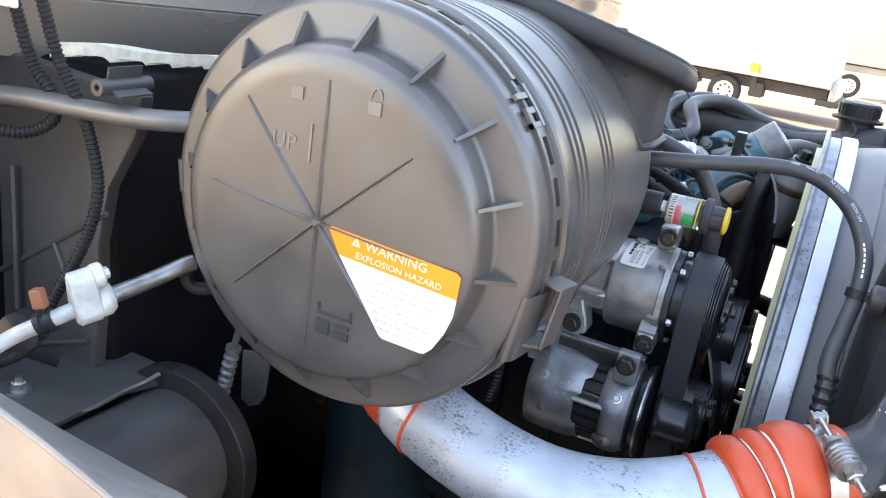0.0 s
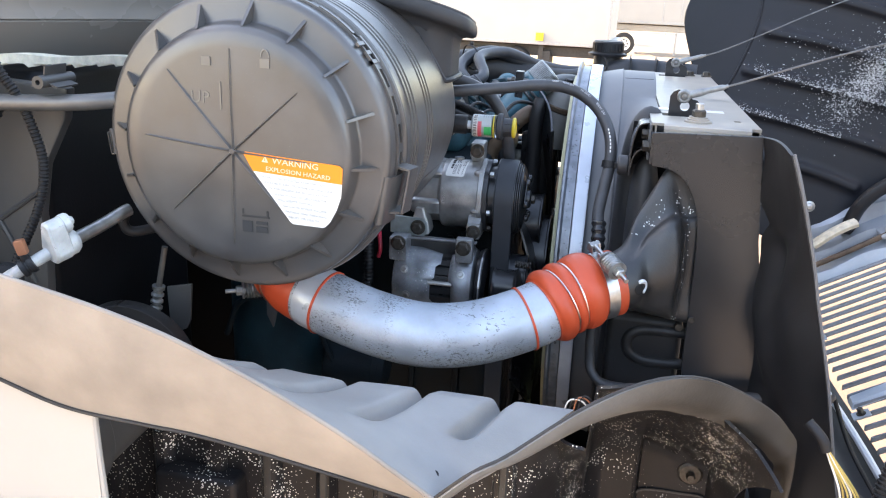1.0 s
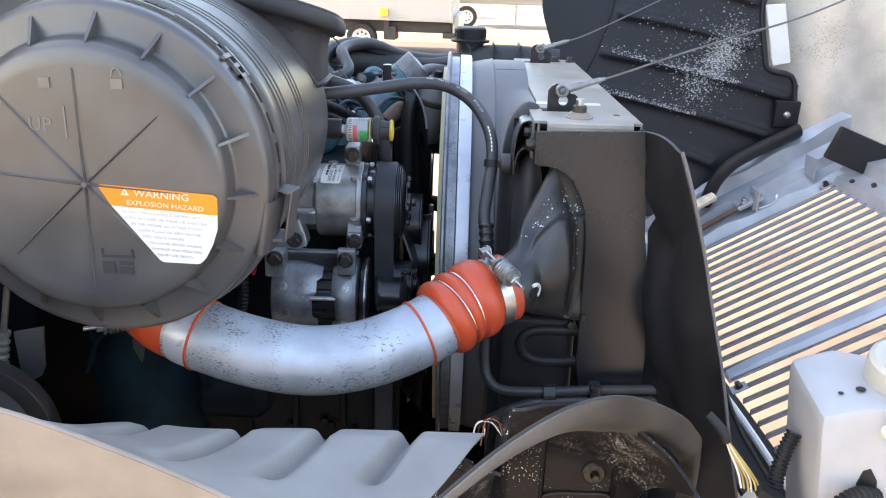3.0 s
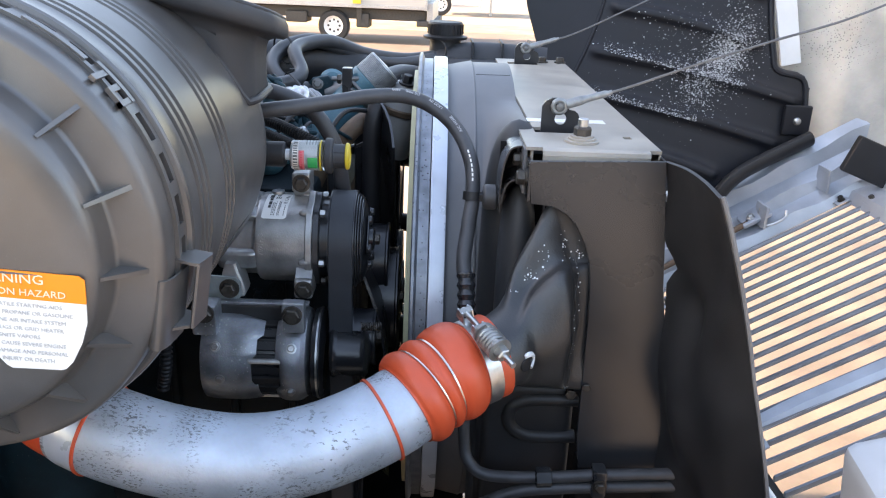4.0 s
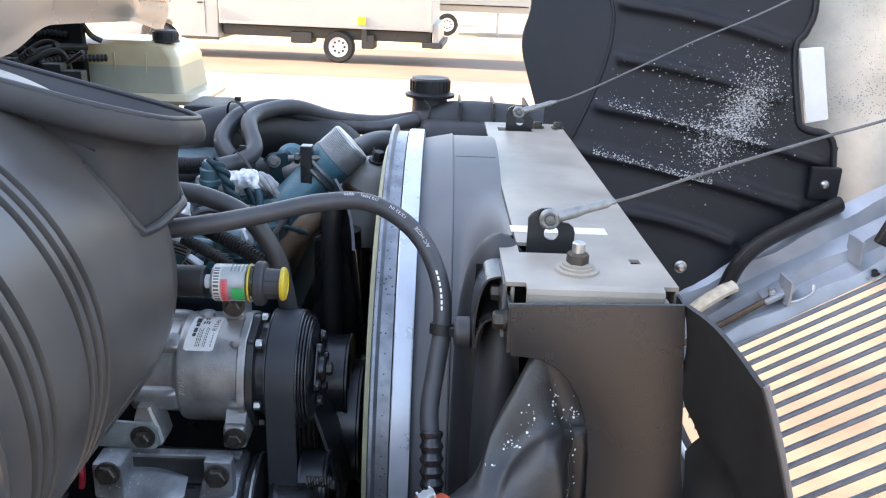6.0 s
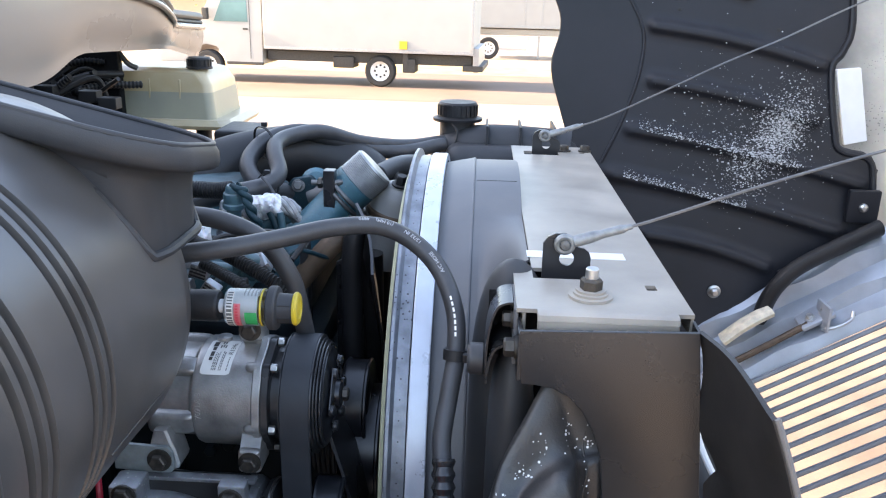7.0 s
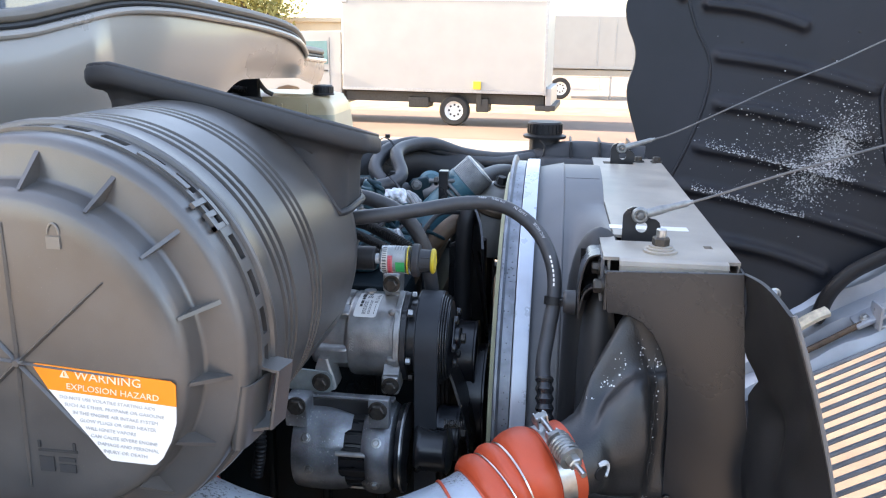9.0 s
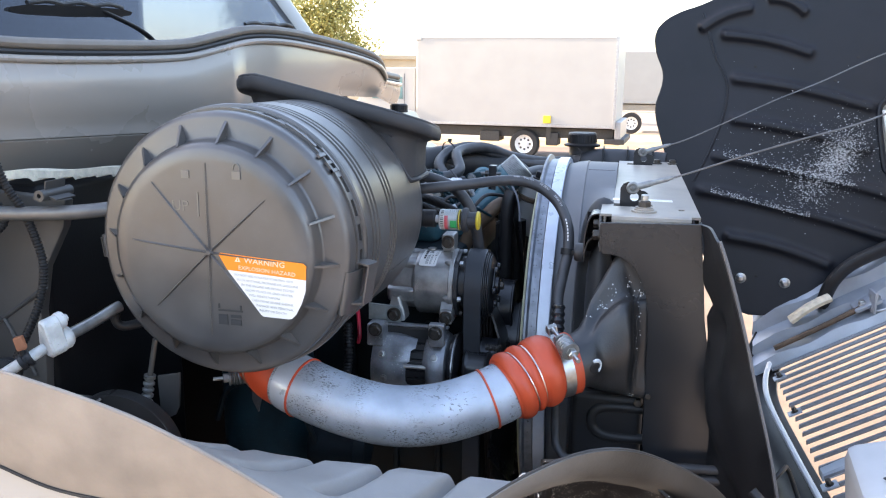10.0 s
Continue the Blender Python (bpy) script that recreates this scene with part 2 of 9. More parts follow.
def worn_metal(name, base, rough, spots, spot_colour):
    """Aluminised steel with pitted, scraped patches of two sizes."""
    m = surface(name, base, rough, 0.5, vary=0.16, scale=18, bump=0.25, fine=260)
    nt = m.node_tree
    b = nt.nodes["Principled BSDF"]
    N, L = nt.nodes.new, nt.links.new
    tc = N("ShaderNodeTexCoord").outputs["Object"]
    st = N("ShaderNodeMapping")
    st.inputs["Scale"].default_value = (0.55, 1, 1)
    L(tc, st.inputs["Vector"])
    masks = []
    for sc, lo, hi, psc, plo in ((400, 0.55, 0.58, 14, 0.45), (170, 0.575, 0.605, 8, 0.48)):
        a = N("ShaderNodeTexNoise")
        a.inputs["Scale"].default_value, a.inputs["Detail"].default_value, a.inputs["Roughness"].default_value = sc, 6, 0.65
        L(st.outputs[0], a.inputs["Vector"])
        r = N("ShaderNodeMapRange")
        r.inputs[1].default_value, r.inputs[2].default_value = lo, hi
        L(a.outputs["Fac"], r.inputs[0])
        p = N("ShaderNodeTexNoise")
        p.inputs["Scale"].default_value, p.inputs["Detail"].default_value = psc, 3
        L(tc, p.inputs["Vector"])
        q = N("ShaderNodeMapRange")
        q.inputs[1].default_value, q.inputs[2].default_value = plo, plo + 0.10
        L(p.outputs["Fac"], q.inputs[0])
        x = N("ShaderNodeMath")
        x.operation = "MULTIPLY"
        L(r.outputs[0], x.inputs[0])
        L(q.outputs[0], x.inputs[1])
        masks.append(x.outputs[0])
    mx = N("ShaderNodeMath")
    mx.operation = "MAXIMUM"
    L(masks[0], mx.inputs[0])
    L(masks[1], mx.inputs[1])
    k = N("ShaderNodeMath")
    k.operation = "MULTIPLY"
    k.inputs[1].default_value = spots
    L(mx.outputs[0], k.inputs[0])
    old = b.inputs["Base Color"].links[0].from_socket
    mix = N("ShaderNodeMix")
    mix.data_type = "RGBA"
    mix.inputs[7].default_value = (*spot_colour, 1)
    L(k.outputs[0], mix.inputs[0])
    L(old, mix.inputs[6])
    L(mix.outputs[2], b.inputs["Base Color"])
    return m


ALU = worn_metal("worn_aluminised_pipe", (0.50, 0.55, 0.61), 0.50, 0.85, (0.14, 0.14, 0.145))
BLACK = surface("black_moulded_plastic", (0.067, 0.062, 0.059), 0.36, vary=0.22, scale=16, bump=0.12, fine=900, dust=0.12, spec=1.0, rvary=0.16, fleck=(210, 0.10, (0.17, 0.16, 0.15), 10))
DUCTP = surface("charcoal_duct_plastic", (0.034, 0.035, 0.038), 0.55, spec=0.4, vary=0.2, scale=14, bump=0.2, fine=900, dust=0.06)
RUBBER = surface("black_rubber", (0.014, 0.014, 0.0155), 0.52, vary=0.2, scale=25, bump=0.25, fine=600, dust=0.08, spec=0.4)
HOSE = surface("grey_black_hose_rubber", (0.043, 0.043, 0.046), 0.45, vary=0.25, scale=40, bump=0.2, fine=800, dust=0.1)
LOOM = surface("split_loom_plastic", (0.012, 0.012, 0.013), 0.5, vary=0.15, spec=0.3, dust=0.05)
DUCTC = surface("worn_black_casting", (0.027, 0.0265, 0.027), 0.42, vary=0.35, scale=25, bump=0.4, fine=350, spec=0.7, rvary=0.2)
PANEL = surface("black_painted_bracket_steel", (0.019, 0.020, 0.0225), 0.28, vary=0.25, scale=6, bump=0.10, fine=500, dust=0.05, rvary=0.08, spec=0.6)
PLATE = surface("dusty_grey_painted_plate", (0.27, 0.24, 0.205), 0.42, 0.0, vary=0.25, scale=9, bump=0.12, fine=400, dust=0.55, dust_colour=(0.46, 0.41, 0.34), rvary=0.15)
SHROUD = surface("grey_shroud_plastic", (0.115, 0.118, 0.125), 0.5, vary=0.12, scale=15, bump=0.15, dust=0.2)
STRIP = surface("bright_metal_band", (0.58, 0.62, 0.68), 0.3, 0.25, vary=0.06, scale=30, bump=0.08)
LIPM = surface("scuffed_steel_lip", (0.42, 0.43, 0.45), 0.38, 0.9, vary=0.25, scale=60, bump=0.2)
STEEL = surface("zinc_steel", (0.55, 0.55, 0.54), 0.35, 0.95, vary=0.15, scale=90, bump=0.15)
DARKBOLT = surface("brown_black_bolt_steel", (0.09, 0.08, 0.07), 0.5, 0.8, vary=0.3, scale=150, bump=0.3)
CAST = surface("cast_aluminium", (0.44, 0.435, 0.425), 0.36, 0.72, vary=0.25, scale=40, bump=0.3, fine=450, dust=0.15)
CASTD = surface("dirty_cast_aluminium", (0.34, 0.35, 0.365), 0.44, 0.7, vary=0.4, scale=30, bump=0.35, fine=350, fleck=(160, 0.32, (0.55, 0.55, 0.54), 20))
ORANGE = surface("orange_silicone_hose", (0.66, 0.085, 0.030), 0.42, vary=0.1, scale=16, bump=0.18, fine=700, dust=0.05)
WIRE = surface("stainless_wire_ring", (0.70, 0.66, 0.60), 0.3, 1.0, vary=0.1, bump=0.05)
BELT = surface("ribbed_belt_rubber", (0.028, 0.031, 0.036), 0.55, vary=0.12, scale=50, bump=0.15)
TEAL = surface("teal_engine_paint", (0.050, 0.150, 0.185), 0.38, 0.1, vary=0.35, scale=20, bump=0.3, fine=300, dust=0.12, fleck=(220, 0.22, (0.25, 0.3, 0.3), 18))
# darkest copy of the teal, with deep shade put into the colour
TEALD = surface("near_black_shaded_teal", (0.005, 0.012, 0.016), 0.6, 0.0, vary=0.4, scale=15, bump=0.4, fine=300, spec=0.25)
# DEEP holds the shade of deep gaps and hollows in its colour
DEEP = surface("shade_black_depths", (0.005, 0.005, 0.006), 0.65, vary=0.4, scale=12, bump=0.3, fine=300, spec=0.2)
BOXW = surface("grey_white_body", (0.325, 0.322, 0.314), 0.4, vary=0.04, scale=2, bump=0.05)
ROPE = surface("dull_wire_rope", (0.17, 0.17, 0.17), 0.45, 0.6, vary=0.2, scale=80, bump=0.2)
PULLEYM = surface("smooth_black_pulley", (0.012, 0.013, 0.016), 0.32, vary=0.15, scale=40, bump=0.1, spec=0.6)
# darker copy of TEAL for parts in shade
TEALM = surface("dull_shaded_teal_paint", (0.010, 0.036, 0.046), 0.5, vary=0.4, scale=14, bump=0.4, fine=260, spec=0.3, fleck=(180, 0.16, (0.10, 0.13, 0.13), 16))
SEALM = surface("dusty_taupe_seal_rubber", (0.155, 0.135, 0.115), 0.55, vary=0.2, scale=20, bump=0.25, fine=400, dust=0.2)
CRIMP = surface("swaged_steel_end", (0.30, 0.30, 0.29), 0.42, 0.6, vary=0.25, scale=90, bump=0.3)
PANE = surface("opaque_dark_pane", (0.012, 0.016, 0.02), 0.08, vary=0.1, bump=0.0)
RUSTY = surface("heat_browned_pipe", (0.13, 0.085, 0.055), 0.55, 0.4, vary=0.4, scale=30, bump=0.4)
TANP = surface("tan_dusted_lip_plastic", (0.255, 0.225, 0.198), 0.55, vary=0.14, scale=14, bump=0.2, fine=250, tint=(0.33, 0.285, 0.242), rvary=0.2)
GREYL = surface("grey_liner_plastic", (0.295, 0.284, 0.268), 0.5, vary=0.16, scale=9, bump=0.2, dust=0.25, dust_colour=(0.36, 0.35, 0.33))
WELL = surface("splashed_black_liner", (0.0165, 0.0150, 0.0158), 0.38, vary=0.35, scale=8, bump=0.2, fine=300, spec=0.25, fleck=(230, 0.46, (0.80, 0.77, 0.70), 14))
WELLB = surface("brown_black_liner_edge", (0.048, 0.042, 0.037), 0.42, spec=0.35, vary=0.3, scale=10, bump=0.2, fine=300)
LINER = surface("blue_black_hood_liner", (0.0125, 0.0135, 0.018), 0.46, spec=0.3, vary=0.30, scale=5, bump=0.15, dust=0.1)
WHITE = surface("white_paint", (0.40, 0.388, 0.365), 0.35, vary=0.03, scale=5, bump=0.05, coat=0.2)
WHITEP = surface("white_moulded_plastic", (0.76, 0.77, 0.77), 0.45, vary=0.04, scale=20, bump=0.1)
FIBRE = surface("raw_white_fibreglass", (0.44, 0.43, 0.395), 0.6, vary=0.2, scale=7, bump=0.8, fine=90, tint=(0.60, 0.58, 0.52), fleck=(150, 0.42, (0.20, 0.20, 0.20), 5))
COWLM = surface("glossy_tan_brown_cowl_plastic", (0.25, 0.222, 0.195), 0.28, vary=0.03, scale=4, bump=0.03, coat=0.3, rvary=0.06)
FIREW = surface("grey_firewall_moulding", (0.058, 0.056, 0.054), 0.48, vary=0.15, scale=8, bump=0.2, dust=0.15)
GRILLF = surface("blue_grey_grille_frame", (0.40, 0.43, 0.47), 0.35, 0.35, vary=0.15, scale=12, bump=0.15)
BAR = surface("grey_grille_bar", (0.20, 0.22, 0.25), 0.35, 0.4, vary=0.12, scale=30, bump=0.1)
FOAM = surface("torn_white_foam", (0.72, 0.64, 0.50), 0.9, vary=0.2, scale=60, bump=0.8, fine=250)
LABELW = surface("white_label", (0.74, 0.735, 0.715), 0.35, vary=0.02, bump=0.0)
LABELO = surface("orange_label", (0.93, 0.26, 0.015), 0.35, vary=0.02, bump=0.0)
INK = surface("grey_label_ink", (0.47, 0.47, 0.47), 0.5, vary=0.02, bump=0.0)
FADED = surface("faded_white_ink", (0.90, 0.66, 0.46), 0.5, vary=0.06, bump=0.0)
INKW = surface("white_label_ink", (0.82, 0.78, 0.72), 0.5, vary=0.02, bump=0.0)
EMBOSS = surface("raised_plastic_lettering", (0.18, 0.165, 0.145), 0.5, vary=0.1, bump=0.0)
GREEN = surface("green_gauge_band", (0.01, 0.36, 0.10), 0.4, vary=0.05, bump=0.0)
RED = surface("red_gauge_band", (0.62, 0.03, 0.06), 0.4, vary=0.05, bump=0.0)
YELLOW = surface("yellow_plastic", (0.58, 0.42, 0.03), 0.4, vary=0.08, bump=0.1)
TANKP = surface("aged_translucent_tank_plastic", (0.47, 0.35, 0.18), 0.35, vary=0.12, scale=8, bump=0.1, tint=(0.54, 0.45, 0.31))
FLUIDP = surface("coolant_behind_plastic", (0.30, 0.30, 0.25), 0.35, vary=0.15, scale=8, bump=0.1, tint=(0.36, 0.34, 0.25))
TREADS = surface("tyre_rubber", (0.02, 0.02, 0.021), 0.75, vary=0.2, bump=0.2)
CHASSIS = surface("dark_chassis_paint", (0.04, 0.038, 0.036), 0.6, vary=0.3, bump=0.2)
WOOD = surface("tree_bark", (0.12, 0.09, 0.06), 0.9, vary=0.3, bump=0.6)
LEAF = surface("yellow_green_leaves", (0.26, 0.25, 0.06), 0.6, vary=0.35, scale=1.5, bump=0.0, tint=(0.40, 0.36, 0.11))
# copy of TEAL with sunlight put into the colour
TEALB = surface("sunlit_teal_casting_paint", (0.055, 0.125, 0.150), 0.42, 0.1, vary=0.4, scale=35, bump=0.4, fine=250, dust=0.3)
BRONZE = surface("dull_bronze_nut", (0.27, 0.235, 0.19), 0.42, 0.6, vary=0.25, scale=80, bump=0.3)
FOILD = surface("grey_twisted_wrap", (0.30, 0.30, 0.30), 0.5, 0.2, vary=0.3, scale=90, bump=0.4)
INKG = surface("dark_grey_label_ink", (0.10, 0.10, 0.10), 0.5, vary=0.02, bump=0.0)
PINK = surface("pink_gauge_band", (0.62, 0.16, 0.17), 0.4, vary=0.05, bump=0.0)
PLATEG = surface("galvanised_plate", (0.30, 0.335, 0.335), 0.5, 0.45, vary=0.2, scale=60, bump=0.25, fine=300)
DARKINK = surface("black_label_ink", (0.03, 0.03, 0.03), 0.5, vary=0.02, bump=0.0)
LAMPW = surface("matt_white_lamp_plastic", (0.43, 0.44, 0.45), 0.45, vary=0.05, scale=20, bump=0.1)
LAMPC = surface("milky_lamp_cap_plastic", (0.46, 0.46, 0.41), 0.4, vary=0.06, scale=15, bump=0.1)
BEIGE = surface("beige_render_wall", (0.52, 0.44, 0.33), 0.85, vary=0.1, scale=1.2, bump=0.2, fine=60)
GLASS = clear("tinted_windscreen_glass", (0.10, 0.135, 0.19), 0.03, ior=1.6)
CLEARP = clear("clear_gauge_plastic", (0.95, 0.97, 0.95), 0.06)
BRASSY = surface("gold_wire", (0.55, 0.42, 0.14), 0.4, 0.3, vary=0.1, bump=0.0)
COPPER = surface("copper_cap", (0.42, 0.17, 0.09), 0.5, 0.4, vary=0.2, bump=0.1)
WHITEFIT = surface("white_painted_fitting", (0.60, 0.60, 0.58), 0.42, 0.1, vary=0.22, scale=45, bump=0.3, fleck=(300, 0.22, (0.28, 0.26, 0.24), 45))
GREYTUBE = surface("grey_metal_tube", (0.15, 0.147, 0.143), 0.4, 0.5, vary=0.15, scale=30, bump=0.15, dust=0.2)
FOIL = surface("crumpled_foil_wrap", (0.66, 0.665, 0.68), 0.45, 0.35, vary=0.35, scale=120, bump=0.8, fine=200)

# ---------------------------------------------------------------- setting
def ground_mesh():
    bm = bmesh.new()
    xs = [-900, -120, -40, -20, -10, -5, 0, 5, 10, 20, 40, 120, 900]
    ys = [-900, -120, -40, -12, -5, 0, 4, 8, 12, 16, 20, 26, 40, 120, 900]

    def z(y):
        return 0.0 if y <= 4 else (-0.0125 * (y - 4) if y < 26 else -0.275 - 0.001 * (y - 26))
    vs = [[bm.verts.new((x, y, z(y))) for x in xs] for y in ys]
    for j in range(len(ys) - 1):
        for i in range(len(xs) - 1):
            bm.faces.new((vs[j][i], vs[j][i + 1], vs[j + 1][i + 1], vs[j + 1][i]))
    return bm


def ground_z(y):
    return 0.0 if y <= 4 else -0.0125 * (y - 4)


CONCRETE = surface("pale_concrete_lot", (0.30, 0.235, 0.178), 0.85, vary=0.12, scale=0.7, bump=0.3, fine=60, tint=(0.345, 0.272, 0.208))
ROAD = surface("worn_pinkish_asphalt", (0.17, 0.115, 0.085), 0.85, vary=0.2, scale=0.5, bump=0.3, fine=40)
DRYGRASS = surface("dry_yellow_verge", (0.42, 0.30, 0.13), 0.95, vary=0.3, scale=2.0, bump=0.6, fine=30)
solo("ground", ground_mesh(), CONCRETE, "pale sunlit concrete yard", "ground", at=(0, 0, 0), kind="structure")


def strip_of_ground(name, y0, y1, mat_, label, lift):
    bm = bmesh.new()
    n = 8
    a = [bm.verts.new((-80, y0 + (y1 - y0) * i / n, ground_z(y0 + (y1 - y0) * i / n) + lift)) for i in range(n + 1)]
    b = [bm.verts.new((80, y0 + (y1 - y0) * i / n, ground_z(y0 + (y1 - y0) * i / n) + lift)) for i in range(n + 1)]
    for i in range(n):
        bm.faces.new((a[i], b[i], b[i + 1], a[i + 1]))
    return solo(name, bm, mat_, label, "road", at=(0, y0, 0), kind="structure")


strip_of_ground("road", 16.9, 23.5, ROAD, "worn pinkish-brown asphalt lane", 0.004)
strip_of_ground("verge", 23.5, 27.0, DRYGRASS, "dry yellow verge beyond the lane", 0.006)

# unseen lane, added on the camera's side of the truck
unseen_lane = box((-2.4, -7.9, -0.05), (30, -3.1, 0.004))
solo("pavement", unseen_lane, surface("grey_concrete_lane", (0.36, 0.36, 0.37), 0.85, vary=0.15, scale=0.8, bump=0.3, fine=50), "plain unseen grey concrete lane added beside the truck", "pavement", kind="structure")

# patch laid on the yard; its darker tan stands in for shade
pad = bmesh.new()
pad_rows = [[pad.verts.new((x_, y_, ground_z(y_) + 0.005)) for x_ in (0.5, 7.5)] for y_ in (2.2, 4.0, 6.0, 7.5)]
for r0, r1 in zip(pad_rows, pad_rows[1:]):
    pad.faces.new((r0[0], r0[1], r1[1], r1[0]))
solo("ground_shade_patch", pad, surface("shaded_tan_concrete", (0.19, 0.138, 0.10), 0.88, vary=0.35, scale=1.6, bump=0.3, fine=60), "tan ground patch with shade put into its colour", "pavement", kind="structure")

# the truck's own cab, and an unseen box body added to keep the low sun off the engine bay
tb = thing("truck_body", (-5.5, 1.2, 0.0), "white cab and added, unseen box body of the opened truck", "truck body")
part("unseen_box_body", box((-9.5, -0.15, 0.9), (-2.85, 2.75, 4.05), 0.03), WHITE, tb, "tall unseen cargo body added to block the sun")
part("chassis_rail", box((-9.5, 0.9, 0.6), (-0.9, 1.9, 0.9), 0.02), CHASSIS, tb)
part("cab_floor", box((-2.6, 0.15, 0.75), (-1.35, 2.25, 1.35), 0.03), WHITE, tb)
part("cab_door", box((-2.6, 0.15, 1.35), (-1.35, 0.19, 2.05), 0.01), WHITE, tb)
# opaque panes, added to keep bright sky out of the windscreen view
for y_ in (0.155, 2.215):
    part("side_window", box((-2.58, y_, 2.05), (-1.50, y_ + 0.03, 2.80), 0.005), PANE, tb, "opaque dark pane added to block the sky behind the windscreen")
part("cab_door", box((-2.6, 2.21, 1.35), (-1.35, 2.25, 2.05), 0.01), WHITE, tb)
# unseen wall, added behind the camera; it tints the reflected light
solo("unseen_wall", box((-3.2, -8.4, 0), (30, -8.0, 3.4)), surface("brown_brick_render", (0.235, 0.205, 0.18), 0.85, vary=0.15, scale=1.0, bump=0.2, fine=40), "plain unseen brown wall added across the yard", "wall", kind="structure")

# ---------------------------------------------------------------- air cleaner
CX, CZ = -0.386, 1.716
Y_ = (0, 1, 0)
GROOVES = (0.732, 0.748, 0.764, 0.826, 0.842, 0.858)


def air_cleaner():
    t = thing("air_cleaner", (CX, 0.86, 1.50), "large round black plastic air cleaner housing with ribbed cover", "air cleaner")
    # can: two groups of three grooves
    prof = [(0.0, 0.660), (0.184, 0.660), (0.184, 0.686), (0.2005, 0.687), (0.2062, 0.689), (0.2075, 0.6925), (0.2062, 0.6965), (0.2038, 0.7005), (0.2030, 0.720)]
    for g in GROOVES:
        prof += [(0.2042, g - 0.0050), (0.1960, g - 0.0030), (0.1960, g + 0.0026), (0.2042, g + 0.0044)]
    prof += [(0.2045, 0.96), (0.206, 1.02), (0.203, 1.045), (0.192, 1.058), (0.0, 1.058)]
    body = part("can", lathe(prof, (CX, 0, CZ), Y_, 96, (False, False)), BLACK, t, "black plastic can with moulded grooves")
    # mould line along the can
    part("mould_line", tube([(CX + 0.2050 * math.cos(-0.42), yy, CZ + 0.2050 * math.sin(-0.42)) for yy in (0.875, 0.93, 0.98, 1.02)], 0.0007, 6), BLACK, body)
    # cover
    prof = [(0.0, 0.5985), (0.06, 0.5975), (0.13, 0.5985), (0.147, 0.6005), (0.154, 0.605), (0.157, 0.612), (0.159, 0.628), (0.163, 0.633),
            (0.189, 0.6345), (0.1955, 0.637), (0.1985, 0.643), (0.1985, 0.668), (0.192, 0.672), (0.0, 0.672)]
    cov = part("cover", lathe(prof, (CX, 0, CZ), Y_, 96, (False, False)), BLACK, t, "round black plastic cover with radial ribs", angle=0.9)
    # slotted lock ring
    n = 34
    bm = bmesh.new()
    lines = (0.664, 0.6705, 0.6815, 0.6875)
    cols = []
    for i in range(n):
        for k in (0.0, 0.16, 0.32, 0.66):
            cols.append((math.tau * (i + k) / n, k < 0.32))
    grid = [[bm.verts.new((CX + 0.2022 * math.cos(a), yy, CZ + 0.2022 * math.sin(a))) for yy in lines] for a, _ in cols]
    for i, (a, solid) in enumerate(cols):
        b = grid[(i + 1) % len(cols)]
        for j in range(3):
            if j != 1 or solid:
                bm.faces.new((grid[i][j], grid[i][j + 1], b[j + 1], b[j]))
    bmesh.ops.recalc_face_normals(bm, faces=bm.faces)
    bmesh.ops.solidify(bm, geom=list(bm.faces), thickness=0.0055)
    part("lock_ring", bm, BLACK, t, "slotted black plastic lock ring")
    # ribs on the face
    for k, ln in ((90, 0.128), (42, 0.118), (174, 0.122), (224, 0.122), (269, 0.125), (131, 0.130), (-4, 0.128), (-48, 0.10)):
        a = radians(k)
        d, s = V((math.cos(a), 0, math.sin(a))), V((-math.sin(a), 0, math.cos(a)))
        o = V((CX, 0.5975, CZ))
        sec = lambda p, w, h: [p - s * w, p + V((0, -h, 0)), p + s * w, p + V((0, 0.004, 0))]
        part("rib", loft([sec(o + d * 0.004, 0.0018, 0.0030), sec(o + d * ln * 0.7, 0.0016, 0.0026), sec(o + d * ln, 0.0008, 0.0002)]), BLACK, cov)
    part("hub", lathe([(0.0, -0.004), (0.003, -0.004), (0.0055, 0.0), (0.0055, 0.004)], (CX, 0.5975, CZ), Y_, 16, (False, True)), BLACK, cov)
    # gussets round the step
    for i in range(16):
        a = math.tau * i / 16 - 0.090
        d, s = V((math.cos(a), 0, math.sin(a))), V((-math.sin(a), 0, math.cos(a)))
        c = V((CX, 0, CZ))
        tri_ = [c + d * 0.1565 + V((0, 0.606, 0)), c + d * 0.188 + V((0, 0.6365, 0)), c + d * 0.1565 + V((0, 0.6365, 0))]
        w = [0.0016, 0.0022, 0.0022]
        part("gusset", loft([[p - s * k for p, k in zip(tri_, w)], [p + s * k for p, k in zip(tri_, w)]]), BLACK, cov)
    # warning label
    y = 0.5967
    P = lambda x, z: V((x, y, z))
    ux, uz = (1, 0, 0), (0, 0, 1)
    lw = slab([(-0.3585, 1.6925), (-0.2395, 1.6845), (-0.2405, 1.668), (-0.2465, 1.650), (-0.2555, 1.633), (-0.262, 1.6265), (-0.266, 1.6255), (-0.305, 1.6265), (-0.309, 1.629)], (0, y, 0), ux, uz, (0, 1, 0), 0.0012)
    lab = part("warning_label", lw, LABELW, cov, "white label with fine grey warning print")
    part("label_band", slab([(-0.372, 1.7155), (-0.369, 1.7168), (-0.243, 1.7085), (-0.2385, 1.705), (-0.2393, 1.6846), (-0.3587, 1.6926)], (0, y - 0.0002, 0), ux, uz, (0, 1, 0), 0.0012), LABELO, lab, "orange warning band")
    tilt = math.atan2(-0.0083, 0.13)
    u = V((math.cos(tilt), 0, math.sin(tilt)))
